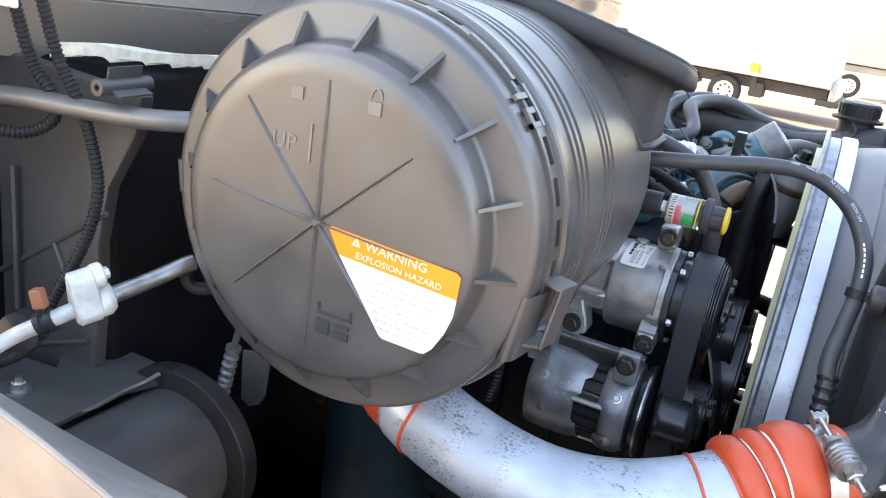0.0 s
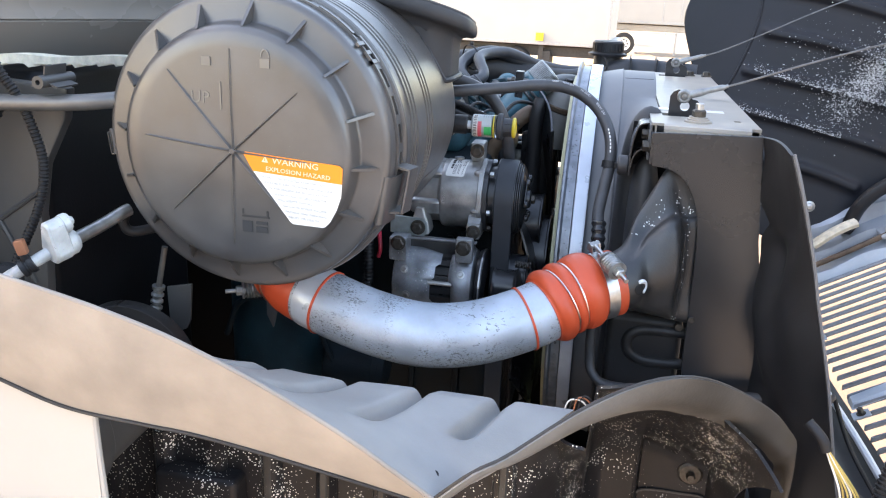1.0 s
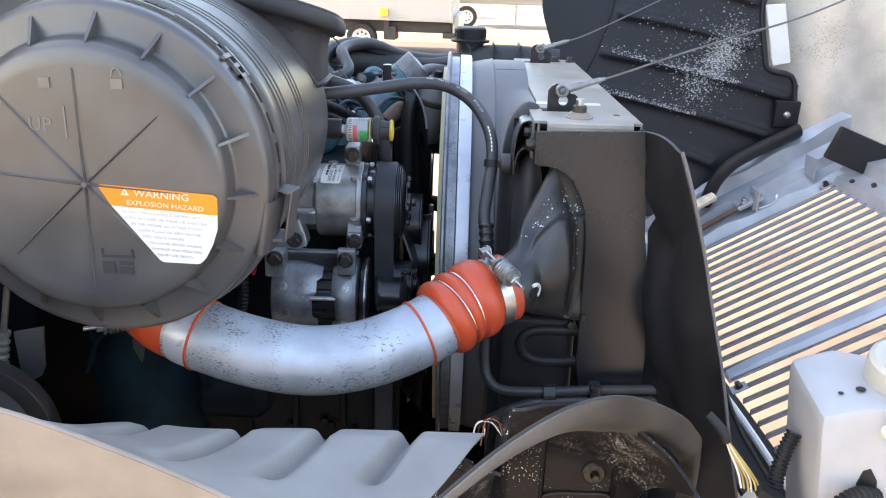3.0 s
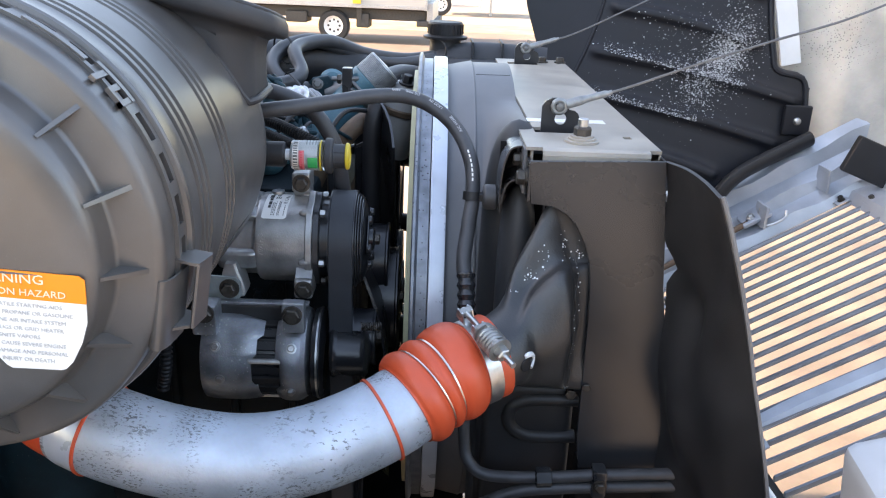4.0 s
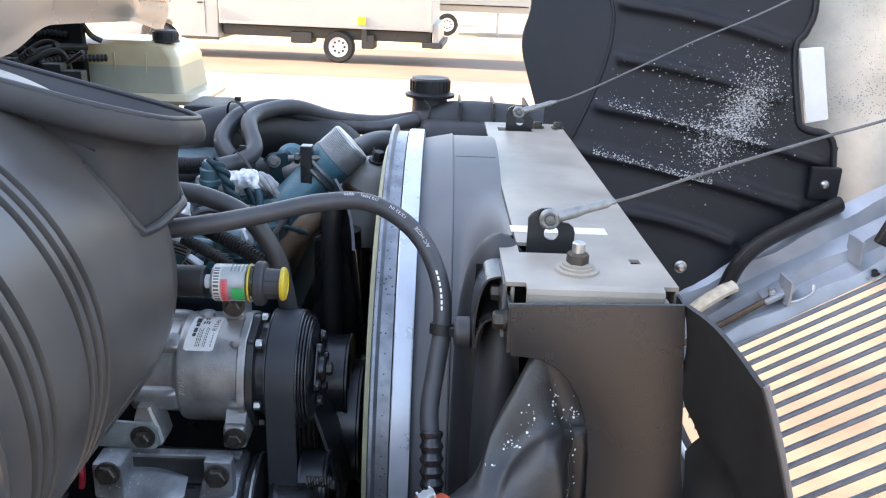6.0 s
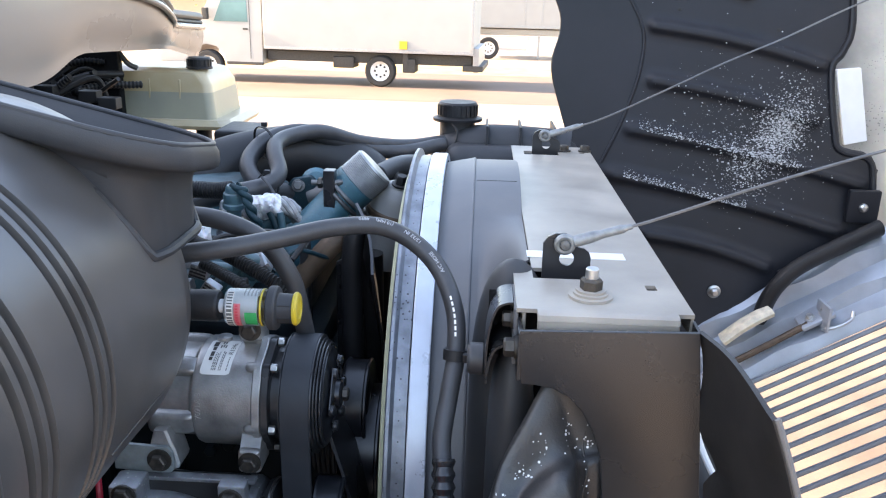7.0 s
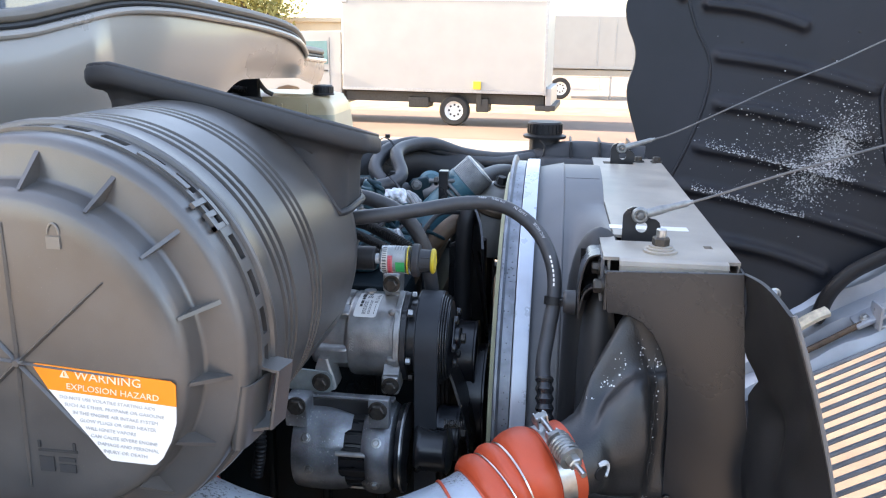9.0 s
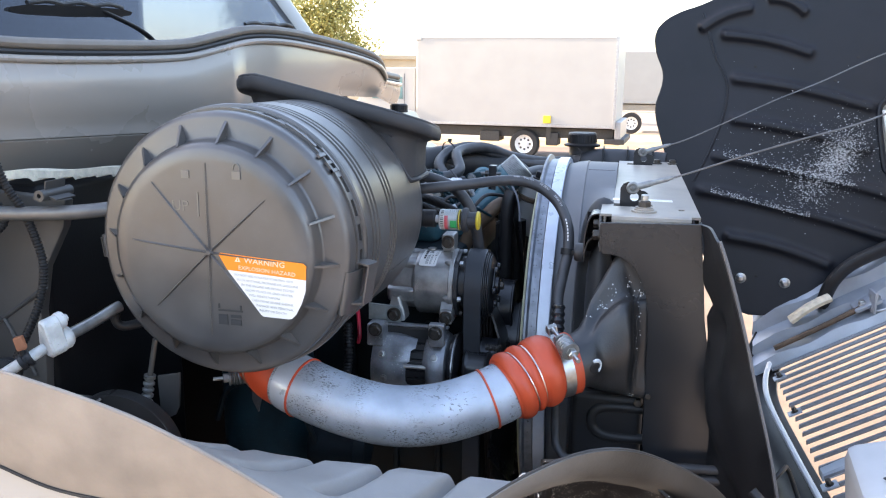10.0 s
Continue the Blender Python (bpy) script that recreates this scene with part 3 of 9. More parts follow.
    v = V((-math.sin(tilt), 0, math.cos(tilt)))
    lettering("warning_word", "WARNING", P(-0.3325, 1.7045), u, v, 0.0115, FADED, lab, 0.0006, squeeze=1.12)
    lettering("warning_line", "EXPLOSION HAZARD", P(-0.3415, 1.6945), u, v, 0.0082, FADED, lab, 0.0006, squeeze=1.10)
    part("warning_triangle", slab([(-0.3465, 1.7055), (-0.3375, 1.705), (-0.3415, 1.7135)], (0, y - 0.0007, 0), ux, uz, (0, 1, 0), 0.0005), FADED, lab)
    part("warning_mark", slab([(-0.3425, 1.7068), (-0.3412, 1.7067), (-0.3414, 1.7105), (-0.3422, 1.7105)], (0, y - 0.0011, 0), ux, uz, (0, 1, 0), 0.0004), LABELO, lab)
    lines = ["DO NOT USE VOLATILE STARTING AIDS", "SUCH AS ETHER, PROPANE OR GASOLINE", "IN THE ENGINE AIR INTAKE SYSTEM", "GLOW PLUGS OR GRID HEATER",
             "WILL IGNITE VAPORS", "CAN CAUSE SEVERE ENGINE", "DAMAGE AND PERSONAL", "INJURY OR DEATH"]
    starts = (-0.349, -0.345, -0.338, -0.332, -0.327, -0.323, -0.317, -0.312)
    for i, (s, x0) in enumerate(zip(lines, starts)):
        lettering("label_print", s, P(x0, 1.6850 - 0.0069 * i) + u * 0 + V((0, 0, (x0 + 0.349) * math.tan(tilt))), u, v, 0.0048, INK, lab, 0.0003, squeeze=1.04)
    # raised marks in the face
    lettering("raised_letters", "UP", V((-0.441, 0.5978, 1.775)), ux, uz, 0.022, EMBOSS, cov, 0.0006)
    part("arrow_stem", box((-0.4005, 0.5965, 1.768), (-0.3985, 0.599, 1.803)), EMBOSS, cov)
    part("raised_square", box((-0.4235, 0.5968, 1.822), (-0.4115, 0.599, 1.833)), EMBOSS, cov)
    part("raised_square", box((-0.3455, 0.5968, 1.823), (-0.333, 0.599, 1.834)), EMBOSS, cov)
    part("raised_ring", tube([(-0.339 + 0.0052 * math.cos(a / 8 * math.pi), 0.5982, 1.836 + 0.009 * math.sin(a / 8 * math.pi)) for a in range(9)], 0.0011, 6, 1), EMBOSS, cov)
    for x0, z0, w, h in ((-0.376, 1.630, 0.038, 0.0025), (-0.376, 1.634, 0.0025, 0.007), (-0.342, 1.632, 0.0025, 0.008), (-0.376, 1.610, 0.014, 0.015), (-0.357, 1.621, 0.016, 0.004), (-0.357, 1.610, 0.016, 0.008)):
        part("raised_bar", box((x0, 0.5968, z0), (x0 + w, 0.599, z0 + h)), DUCTP, cov)
    # snap catch on the rim
    def catch(a, wide):
        d, s = V((math.cos(a), 0, math.sin(a))), V((-math.sin(a), 0, math.cos(a)))
        c = V((CX, 0, CZ))
        at = lambda r, q, yy: c + d * r + s * q + V((0, yy, 0))

        def bar(outline, q0, q1):
            return loft([[at(r, q0, yy) for r, yy in outline], [at(r, q1, yy) for r, yy in outline]])
        def bent(line, th, q0, q1):
            """A thin strip bent along a line of (radius, y)."""
            pts = spline([V((r, yy, 0)) for r, yy in line], 4)
            inner = []
            for i, p in enumerate(pts):
                d_ = (pts[min(i + 1, len(pts) - 1)] - pts[max(i - 1, 0)]).normalized()
                inner.append(p + V((-d_.y, d_.x, 0)) * th)
            return bar([(p.x, p.y) for p in pts + inner[::-1]], q0, q1)
        # rolled lever, outer wall, roof tab and floor round a mouth filled near-black
        k = wide
        part("catch_lever", bent([(0.1905, 0.666), (0.1888, 0.652), (0.1903, 0.642), (0.1945, 0.6375), (0.1990, 0.643), (0.2018, 0.656), (0.2045, 0.680)], -0.0022, -0.062 * k, 0.004 * k), BLACK, t, "rolled grey-black catch lever")
        part("catch_wall", bar([(0.2160, 0.663), (0.2175, 0.661), (0.2195, 0.662), (0.2238, 0.690), (0.2212, 0.693)], -0.048 * k, 0.0125 * k), BLACK, t)
        part("catch_tab", bar([(0.1880, 0.6665), (0.1900, 0.6645), (0.2150, 0.6605), (0.2190, 0.6620), (0.2238, 0.688), (0.2230, 0.692), (0.1880, 0.692)], 0.0120 * k, 0.0146 * k), BLACK, t, "small roof tab of the catch")
        part("catch_floor", bar([(0.2040, 0.652), (0.2180, 0.664), (0.2212, 0.690), (0.2035, 0.692)], -0.0485 * k, -0.0455 * k), BLACK, t)
        # solid near-black fill stands in for the shaded mouth
        part("catch_mouth_fill", bar([(0.1912, 0.658), (0.1922, 0.648), (0.1955, 0.643), (0.1978, 0.652), (0.2015, 0.686), (0.1915, 0.690)], -0.055 * k, 0.0005 * k), DEEP, t)
    catch(radians(-9), 1.0)
    catch(radians(187), 0.5)
    # stepped tab lying on the ring
    c = V((CX, 0, CZ))

    def on_ring(a, r, yy):
        return c + V((r * math.cos(a), yy, r * math.sin(a)))

    def block(a0, a1, y0, y1, r0, r1):
        k = 4
        return loft([[on_ring(a0 + (a1 - a0) * i / k, r, yy) for r, yy in ((r0, y0), (r1, y0), (r1, y1), (r0, y1))] for i in range(k + 1)])
    a0 = radians(40)
    bm = block(a0 - 0.10, a0 + 0.10, 0.6755, 0.6815, 0.2015, 0.2052)
    for q0, q1, y0 in ((-0.10, -0.075, 0.656), (-0.035, -0.008, 0.656), (0.035, 0.062, 0.650)):
        merge(bm, block(a0 + q0, a0 + q1, y0, 0.6757, 0.2005, 0.2045))
    merge(bm, block(a0 - 0.10, a0 - 0.035, 0.656, 0.6595, 0.2005, 0.2045))
    part("lock_tab", bm, BLACK, t, "stepped comb-shaped lock tab")
    part("slide_bar", block(a0 + 0.13, a0 + 0.40, 0.666, 0.674, 0.2018, 0.2040), BLACK, t)
    return t


air_cleaner()


# intake duct that rises from the can and seals to the bonnet
def intake_duct():
    t = thing("intake_duct", (-0.34, 1.06, 1.85), "charcoal plastic intake duct with rolled rubber rim", "air duct")
    y0, y1, x0, x1 = 0.962, 1.115, -0.498, -0.186

    def ring(k, grow, zfun):
        """Rounded outline, k corner points; grow widens it."""
        out = []
        r = 0.045 + grow
        for cx, cy, a0 in ((x1 + grow - r, y0 - grow + r, -90), (x1 + grow - r, y1 + grow - r, 0), (x0 - grow + r, y1 + grow - r, 90), (x0 - grow + r, y0 - grow + r, 180)):
            for i in range(k):
                a = radians(a0 + 90 * i / (k - 1))
                x, y = cx + r * math.cos(a), cy + r * math.sin(a)
                out.append(V((x, y, zfun(x, y))))
        return out
    top = lambda x, y: 1.9435 - 0.236 * max(-0.03, x + 0.435) - 0.17 * (y - 0.944)
    can_z = lambda x, y: CZ + math.sqrt(max(0.0004, 0.2045 ** 2 - (x - CX) ** 2)) - 0.012
    lowz = lambda x, y: max(1.772, can_z(x, y))
    rings = [ring(7, 0.0, lowz), ring(7, 0.001, lambda x, y: lowz(x, y) * 0.5 + top(x, y) * 0.5), ring(7, 0.002, lambda x, y: top(x, y) - 0.030), ring(7, 0.005, lambda x, y: top(x, y) - 0.021),
             ring(7, 0.013, lambda x, y: top(x, y) - 0.0165), ring(7, 0.024, lambda x, y: top(x, y) - 0.015), ring(7, 0.029, lambda x, y: top(x, y) - 0.011), ring(7, 0.0305, lambda x, y: top(x, y) - 0.004), ring(7, 0.030, lambda x, y: top(x, y) + 0.005), ring(7, 0.027, lambda x, y: top(x, y) + 0.010)]
    inner = [ring(7, 0.022, lambda x, y: top(x, y) + 0.008), ring(7, 0.014, lambda x, y: top(x, y) - 0.003), ring(7, 0.006, lambda x, y: top(x, y) - 0.018), ring(7, -0.002, lambda x, y: top(x, y) - 0.035), ring(7, -0.006, lambda x, y: lowz(x, y) + 0.016)]
    part("duct_wall", loft(rings + inner, True, (False, True)), DUCTP, t, angle=0.9)
    rim = ring(9, 0.0245, lambda x, y: top(x, y) + 0.0105)
    part("rubber_rim", tube(rim + rim[:2], 0.0030, 10, 0, False), DUCTP, t, "rolled rim bead")
    # foot bead where the duct meets the can
    foot = ring(9, 0.003, lambda x, y: lowz(x, y) + 0.006)
    part("foot_flange", tube(foot + foot[:2], 0.005, 8, 0, False), DUCTP, t)
    for x, z in ((-0.440, 1.895), (-0.389, 1.903), (-0.346, 1.901), (-0.303, 1.883), (-0.260, 1.857)):
        part("stiffener", loft([[V((x - 0.007, y0 + 0.003, z - 0.012)), V((x + 0.007, y0 + 0.003, z - 0.012)), V((x, y0 + 0.003, z + 0.014))], [V((x - 0.003, y0 - 0.006, z - 0.010)), V((x + 0.003, y0 - 0.006, z - 0.010)), V((x, y0 - 0.001, z + 0.012))]]), DUCTP, t)


intake_duct()


# ---------------------------------------------------------------- charge air pipe
PIPE = [(-0.505, 0.980, 1.454), (-0.462, 0.908, 1.449), (-0.410, 0.850, 1.442), (-0.340, 0.808, 1.434), (-0.258, 0.800, 1.412), (-0.176, 0.810, 1.396), (-0.094, 0.830, 1.401), (-0.011, 0.865, 1.425), (0.055, 0.910, 1.456), (0.139, 0.955, 1.476)]


def near_u(at, p):
    """Where along a line the point p lies nearest, 0 to 1."""
    return min((i / 400 for i in range(401)), key=lambda u: (at(u) - V(p)).length)


def charge_pipe():
    t = thing("charge_air_pipe", (-0.17, 0.82, 1.33), "bent worn silver charge air pipe", "pipe")
    at = curve_at(PIPE, 10)
    part("pipe", tube([at(0.280 + 0.540 * i / 24) for i in range(25)], 0.0518, 36, 1), ALU, t, "bent aluminised steel tube with pitted finish")
    part("end_band", tube([at(0.289 + 0.004 * i) for i in range(10)], 0.0524, 36, 0), STRIP, t, "clean steel end band")
    for u in (0.326, near_u(at, (-0.020, 0.862, 1.422))):
        p, q = at(u - 0.004), at(u + 0.004)
        part("hose_edge_ring", lathe([(0.0515, 0), (0.0540, 0.0005), (0.0540, 0.0035), (0.0515, 0.004)], p, q - p, 32, (False, False)), ORANGE, t, "thin orange-red ring")
    return at


PIPE_AT = charge_pipe()


def boot(at, u0, u1, name_label, cuts, r0=0.0535, r1=0.0605):
    """cuts: shares of the length at which a bulge begins or ends."""
    mid = at((u0 + u1) / 2)
    t = thing("silicone_boot", (mid.x, mid.y, mid.z - 0.058), name_label, "hose", "orange silicone hose boots")
    n = 96
    pts = [at(u0 + (u1 - u0) * i / n) for i in range(n + 1)]
    ln = sum((a - b).length for a, b in zip(pts, pts[1:]))

    def rad(s):
        k = s / ln
        for c0, c1 in zip(cuts, cuts[1:]):
            if c0 <= k <= c1:
                h = min(1.0, 0.55 + 1.6 * (c1 - c0))
                return r0 + (r1 - r0) * h * math.sin(math.pi * (k - c0) / (c1 - c0)) ** 0.5
        return r0 if k < cuts[0] else r0 + 0.001
    part("sleeve", tube(pts, r0, 36, 0, True, radius=rad), ORANGE, t, "orange-red silicone sleeve with bulges")
    for k in cuts[1:-1]:
        p, q = at(u0 + (u1 - u0) * (k - 0.005)), at(u0 + (u1 - u0) * (k + 0.005))
        part("wire_ring", lathe([(r0 - 0.0005, 0), (r0 + 0.0036, 0.0002), (r0 + 0.0036, 0.0026), (r0 - 0.0005, 0.0028)], p, q - p, 36, (False, False)), WIRE, t, "steel restraint ring")
    return t


BOOT0 = near_u(PIPE_AT, (-0.011, 0.865, 1.425)) + 0.030
BOOT1 = BOOT0 + (0.985 - BOOT0) * 0.90
boot(PIPE_AT, BOOT0, BOOT1, "orange silicone boot at the cooler outlet", (0.02, 0.24, 0.40, 0.73), 0.0540, 0.0640)
boot(PIPE_AT, 0.0, 0.288, "orange silicone boot below the air cleaner", (0.05, 0.42, 0.64, 0.99), 0.0480, 0.0522)


def t_clamp(at, u, roll, label, flip=1, r=0.0550):
    """A spring loaded T-bolt clamp round a boot."""
    p, q = at(u - 0.01), at(u + 0.01)
    ax = (q - p).normalized()
    c = at(u)
    m = frame_of(ax)
    t = thing("spring_clamp", (c.x, c.y, c.z - 0.055), label, "hose clamp", "spring hose clamps")
    part("band", lathe([(r, -0.0095), (r + 0.0012, -0.0095), (r + 0.0012, 0.0095), (r, 0.0095)], c, ax, 40, (False, False)), STEEL, t, "bright steel band")
    d = m @ V((math.cos(roll), math.sin(roll), 0))
    s = ax.cross(d) * flip
    o = c + d * (r + 0.0115)
    for k in (-0.024, 0.012):
        part("trunnion", tube([o + s * k - ax * 0.0085, o + s * k + ax * 0.0085], 0.0055, 12, 1), CRIMP, t)
        for e in (-0.0078, 0.0058):
            part("loop", loft([[c + d * (r + 0.0005) + s * (k - 0.010) + ax * q, c + d * (r + 0.0005) + s * (k + 0.010) + ax * q, o + s * (k + 0.0062) + d * 0.004 + ax * q, o + s * (k - 0.0062) + d * 0.004 + ax * q] for q in (e, e + 0.002)]), STEEL, t, "bright band loop")
    part("bolt", tube([o - s * 0.029, o + s * 0.086], 0.0038, 12, 1), STEEL, t, "threaded bolt")
    helix = []
    for i in range(0, 61):
        a = i / 12 * math.tau
        helix.append(o + s * (0.025 + 0.027 * i / 60) + d * (0.0128 * math.cos(a)) + ax * (0.0128 * math.sin(a)))
    part("spring", tube(helix, 0.0028, 8, 0), CRIMP, t, "grey coil spring")
    part("sleeve", lathe([(0.0140, 0.019), (0.0140, 0.0225), (0.0098, 0.023), (0.0098, 0.054)], o, s, 18), CRIMP, t)
    part("washer", lathe([(0.0156, 0.0535), (0.0156, 0.0570)], o, s, 20), CRIMP, t)
    part("nut", lathe([(0.0090, 0.0570), (0.0090, 0.0665), (0.0075, 0.0680)], o, s, 6), STEEL, t)


t_clamp(PIPE_AT, BOOT0 + (BOOT1 - BOOT0) * 0.81, radians(103), "spring loaded steel clamp on the orange boot")
t_clamp(PIPE_AT, 0.060, radians(-90), "spring loaded steel clamp below the air cleaner", -1, 0.0490)


# ---------------------------------------------------------------- radiator package
def pierced(lo, hi, holes):
    """A flat plate with rectangular holes (x0, x1, y0, y1) cut through it."""
    xs = sorted({lo[0], hi[0], *(h[0] for h in holes), *(h[1] for h in holes)})
    ys = sorted({lo[1], hi[1], *(h[2] for h in holes), *(h[3] for h in holes)})
    solid = {}
    for i in range(len(xs) - 1):
        for j in range(len(ys) - 1):
            cx, cy = (xs[i] + xs[i + 1]) / 2, (ys[j] + ys[j + 1]) / 2
            if not any(h[0] < cx < h[1] and h[2] < cy < h[3] for h in holes):
                solid[i, j] = True
    bm = bmesh.new()
    vs = {}

    def v(i, j, k):
        if (i, j, k) not in vs:
            vs[i, j, k] = bm.verts.new((xs[i], ys[j], (lo[2], hi[2])[k]))
        return vs[i, j, k]
    for i, j in solid:
        bm.faces.new((v(i, j, 1), v(i + 1, j, 1), v(i + 1, j + 1, 1), v(i, j + 1, 1)))
        bm.faces.new((v(i, j + 1, 0), v(i + 1, j + 1, 0), v(i + 1, j, 0), v(i, j, 0)))
        for di, dj, a, b in ((-1, 0, (i, j), (i, j + 1)), (1, 0, (i + 1, j), (i + 1, j + 1)), (0, -1, (i, j), (i + 1, j)), (0, 1, (i, j + 1), (i + 1, j + 1))):
            if (i + di, j + dj) not in solid:
                bm.faces.new((v(*a, 0), v(*b, 0), v(*b, 1), v(*a, 1)))
    return bm


def radiator():
    t = thing("radiator", (0.25, 1.45, 0.75), "black truck radiator with grey top plate", "radiator")
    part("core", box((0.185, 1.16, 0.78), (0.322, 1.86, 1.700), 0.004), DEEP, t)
    # added block, near-black in place of the shade beside the core
    part("dark_gap_fill", box((0.152, 1.10, 0.80), (0.19, 1.30, 1.70), 0.004), DEEP, t, "near-black block filling the shaded gap")
    # bent plate with folded front edge, side flanges and punched slots
    plate = pierced((0.156, 1.017, 1.7232), (0.322, 1.875, 1.7275), [(0.171, 0.243, 1.108, 1.142), (0.288, 0.299, 1.082, 1.097), (0.193, 0.259, 1.812, 1.846), (0.300, 0.310, 1.835, 1.847), (0.150, 0.171, 1.135, 1.90)])
    part("plate_lip", box((0.170, 1.004, 1.7020), (0.306, 1.0085, 1.7215), 0.0015, 1), PLATE, t)
    merge(plate, loft([[V((x, 1.004, 1.7205)), V((x, 1.0055, 1.7255)), V((x, 1.0105, 1.7275)), V((x, 1.017, 1.7275)), V((x, 1.017, 1.7232)), V((x, 1.011, 1.7230)), V((x, 1.0088, 1.7205))] for x in (0.170, 0.306)]))
    for xa, xb, yb in ((0.156, 0.1595, 1.134), (0.319, 0.322, 1.875)):
        part("plate_flange", box((xa, 1.018, 1.704), (xb, yb, 1.7228), 0.001, 1), PLATE, t)
    pl = part("top_plate", plate, PLATE, t, "dusty grey bent steel top plate")
    part("sticker", box((0.168, 1.180, 1.7276), (0.282, 1.204, 1.7282)), LABELW, pl, "white paper sticker")
    # near bolt with washers
    b = lathe([(0.0225, 0.0), (0.0225, 0.003), (0.018, 0.0035), (0.018, 0.006), (0.0155, 0.0065), (0.0155, 0.009)], (0.226, 1.056, 1.7276), (0, 0, 1), 32)
    part("washer", b, PLATE, pl, "stacked flat washers")
    part("nut", lathe([(0.0115, 0.009), (0.0115, 0.018), (0.0095, 0.0205)], (0.226, 1.056, 1.7276), (0, 0, 1), 6), DARKBOLT, pl)
    part("stud", lathe([(0.0068, 0.018), (0.0068, 0.030), (0.006, 0.031)], (0.226, 1.056, 1.7276), (0, 0, 1), 14), STEEL, pl)
    for x, y in ((0.272, 1.855), (0.312, 1.858)):
        part("nut", hexbolt((x, y, 1.7276), (0, 0, 1), 0.009, 0.012, 0.013), DARKBOLT, pl)
    # near side bracket with the curved cut-out
    out = [(0.1525, 1.7165), (0.3205, 1.7215), (0.331, 1.634), (0.339, 1.551), (0.352, 1.478), (0.370, 1.437), (0.379, 1.405), (0.382, 1.373), (0.380, 1.33), (0.372, 1.276), (0.253, 1.273), (0.2465, 1.32), (0.2455, 1.42)]
    out += [(0.2445, 1.50), (0.2425, 1.55), (0.238, 1.585), (0.229, 1.612), (0.217, 1.634), (0.203, 1.649), (0.187, 1.6575), (0.170, 1.6605), (0.1565, 1.661)]
    br = part("side_bracket", slab(out, (0, 0.9865, 0), (1, 0, 0), (0, 0, 1), (0, 1, 0), 0.005, 0.0012), PANEL, t, "satin black steel side bracket with curved cut-out")
    part("bracket_flange", box((0.1515, 0.9875, 1.664), (0.1555, 1.03, 1.714), 0.001), PANEL, br)
    part("bracket_flange", slab([(0, 1.7195), (0.03, 1.7195), (0.03, 1.60), (0, 1.60)], (0.3205, 0.992, 0), (0.02, 1, 0), (0, 0, 1), (1, 0, 0), 0.003), PANEL, br)
    part("bolt", hexbolt((0.1515, 1.008, 1.690), (-1, 0, 0), 0.0095, 0.013, 0.0115), DARKBOLT, br)
    # grey hanger plate on the flank, with its bolt
    hp = part("hanger_plate", slab([(1.024, 1.664), (1.078, 1.670), (1.082, 1.716), (1.10, 1.7225), (1.024, 1.7225)], (0.1485, 0, 0), (0, 1, 0), (0, 0, 1), (1, 0, 0), 0.004, 0.0008), SHROUD, t, "grey steel hanger plate")
    part("bolt", hexbolt((0.1485, 1.050, 1.703), (-1, 0, 0), 0.0085, 0.011, 0.0105), DARKBOLT, hp)
    part("bolt", hexbolt((0.2515, 0.9855, 1.404), (0, -1, 0), 0.006, 0.005), DARKBOLT, br)
    part("bolt", hexbolt((0.236, 1.012, 1.379), (0, -1, 0), 0.008, 0.008), DARKBOLT, t)
    part("lower_rail", box((0.252, 0.992, 0.90), (0.390, 1.02, 1.28), 0.004), DEEP, t)
    # charge cooler tank below, seen past the bracket
    part("cooler_tank", box((0.115, 1.02, 0.80), (0.246, 1.30, 1.385), 0.012, 3), RUBBER, t, "black cooler tank with pressed panel")
    ring = [(0.250, 1.0225, 1.362), (0.205, 1.0225, 1.362), (0.176, 1.0225, 1.360), (0.158, 1.0225, 1.350), (0.152, 1.0225, 1.334), (0.158, 1.0225, 1.316), (0.176, 1.0225, 1.304), (0.205, 1.0225, 1.301), (0.250, 1.0225, 1.302)]
    part("pressed_bead", tube(ring, 0.010, 14, 6), RUBBER, t)
    return t


radiator()


def closed_smooth(pts, per):
    """A smooth closed line through the points."""
    n = len(pts)
    out = []
    for i in range(n):
        a, b, c, d = (pts[(i + k - 1) % n] for k in range(4))
        for k in range(per):
            t = k / per
            out.append(0.5 * (2 * b + (c - a) * t + (2 * a - 5 * b + 4 * c - d) * t * t + (3 * b - a - 3 * c + d) * t ** 3))
    return out


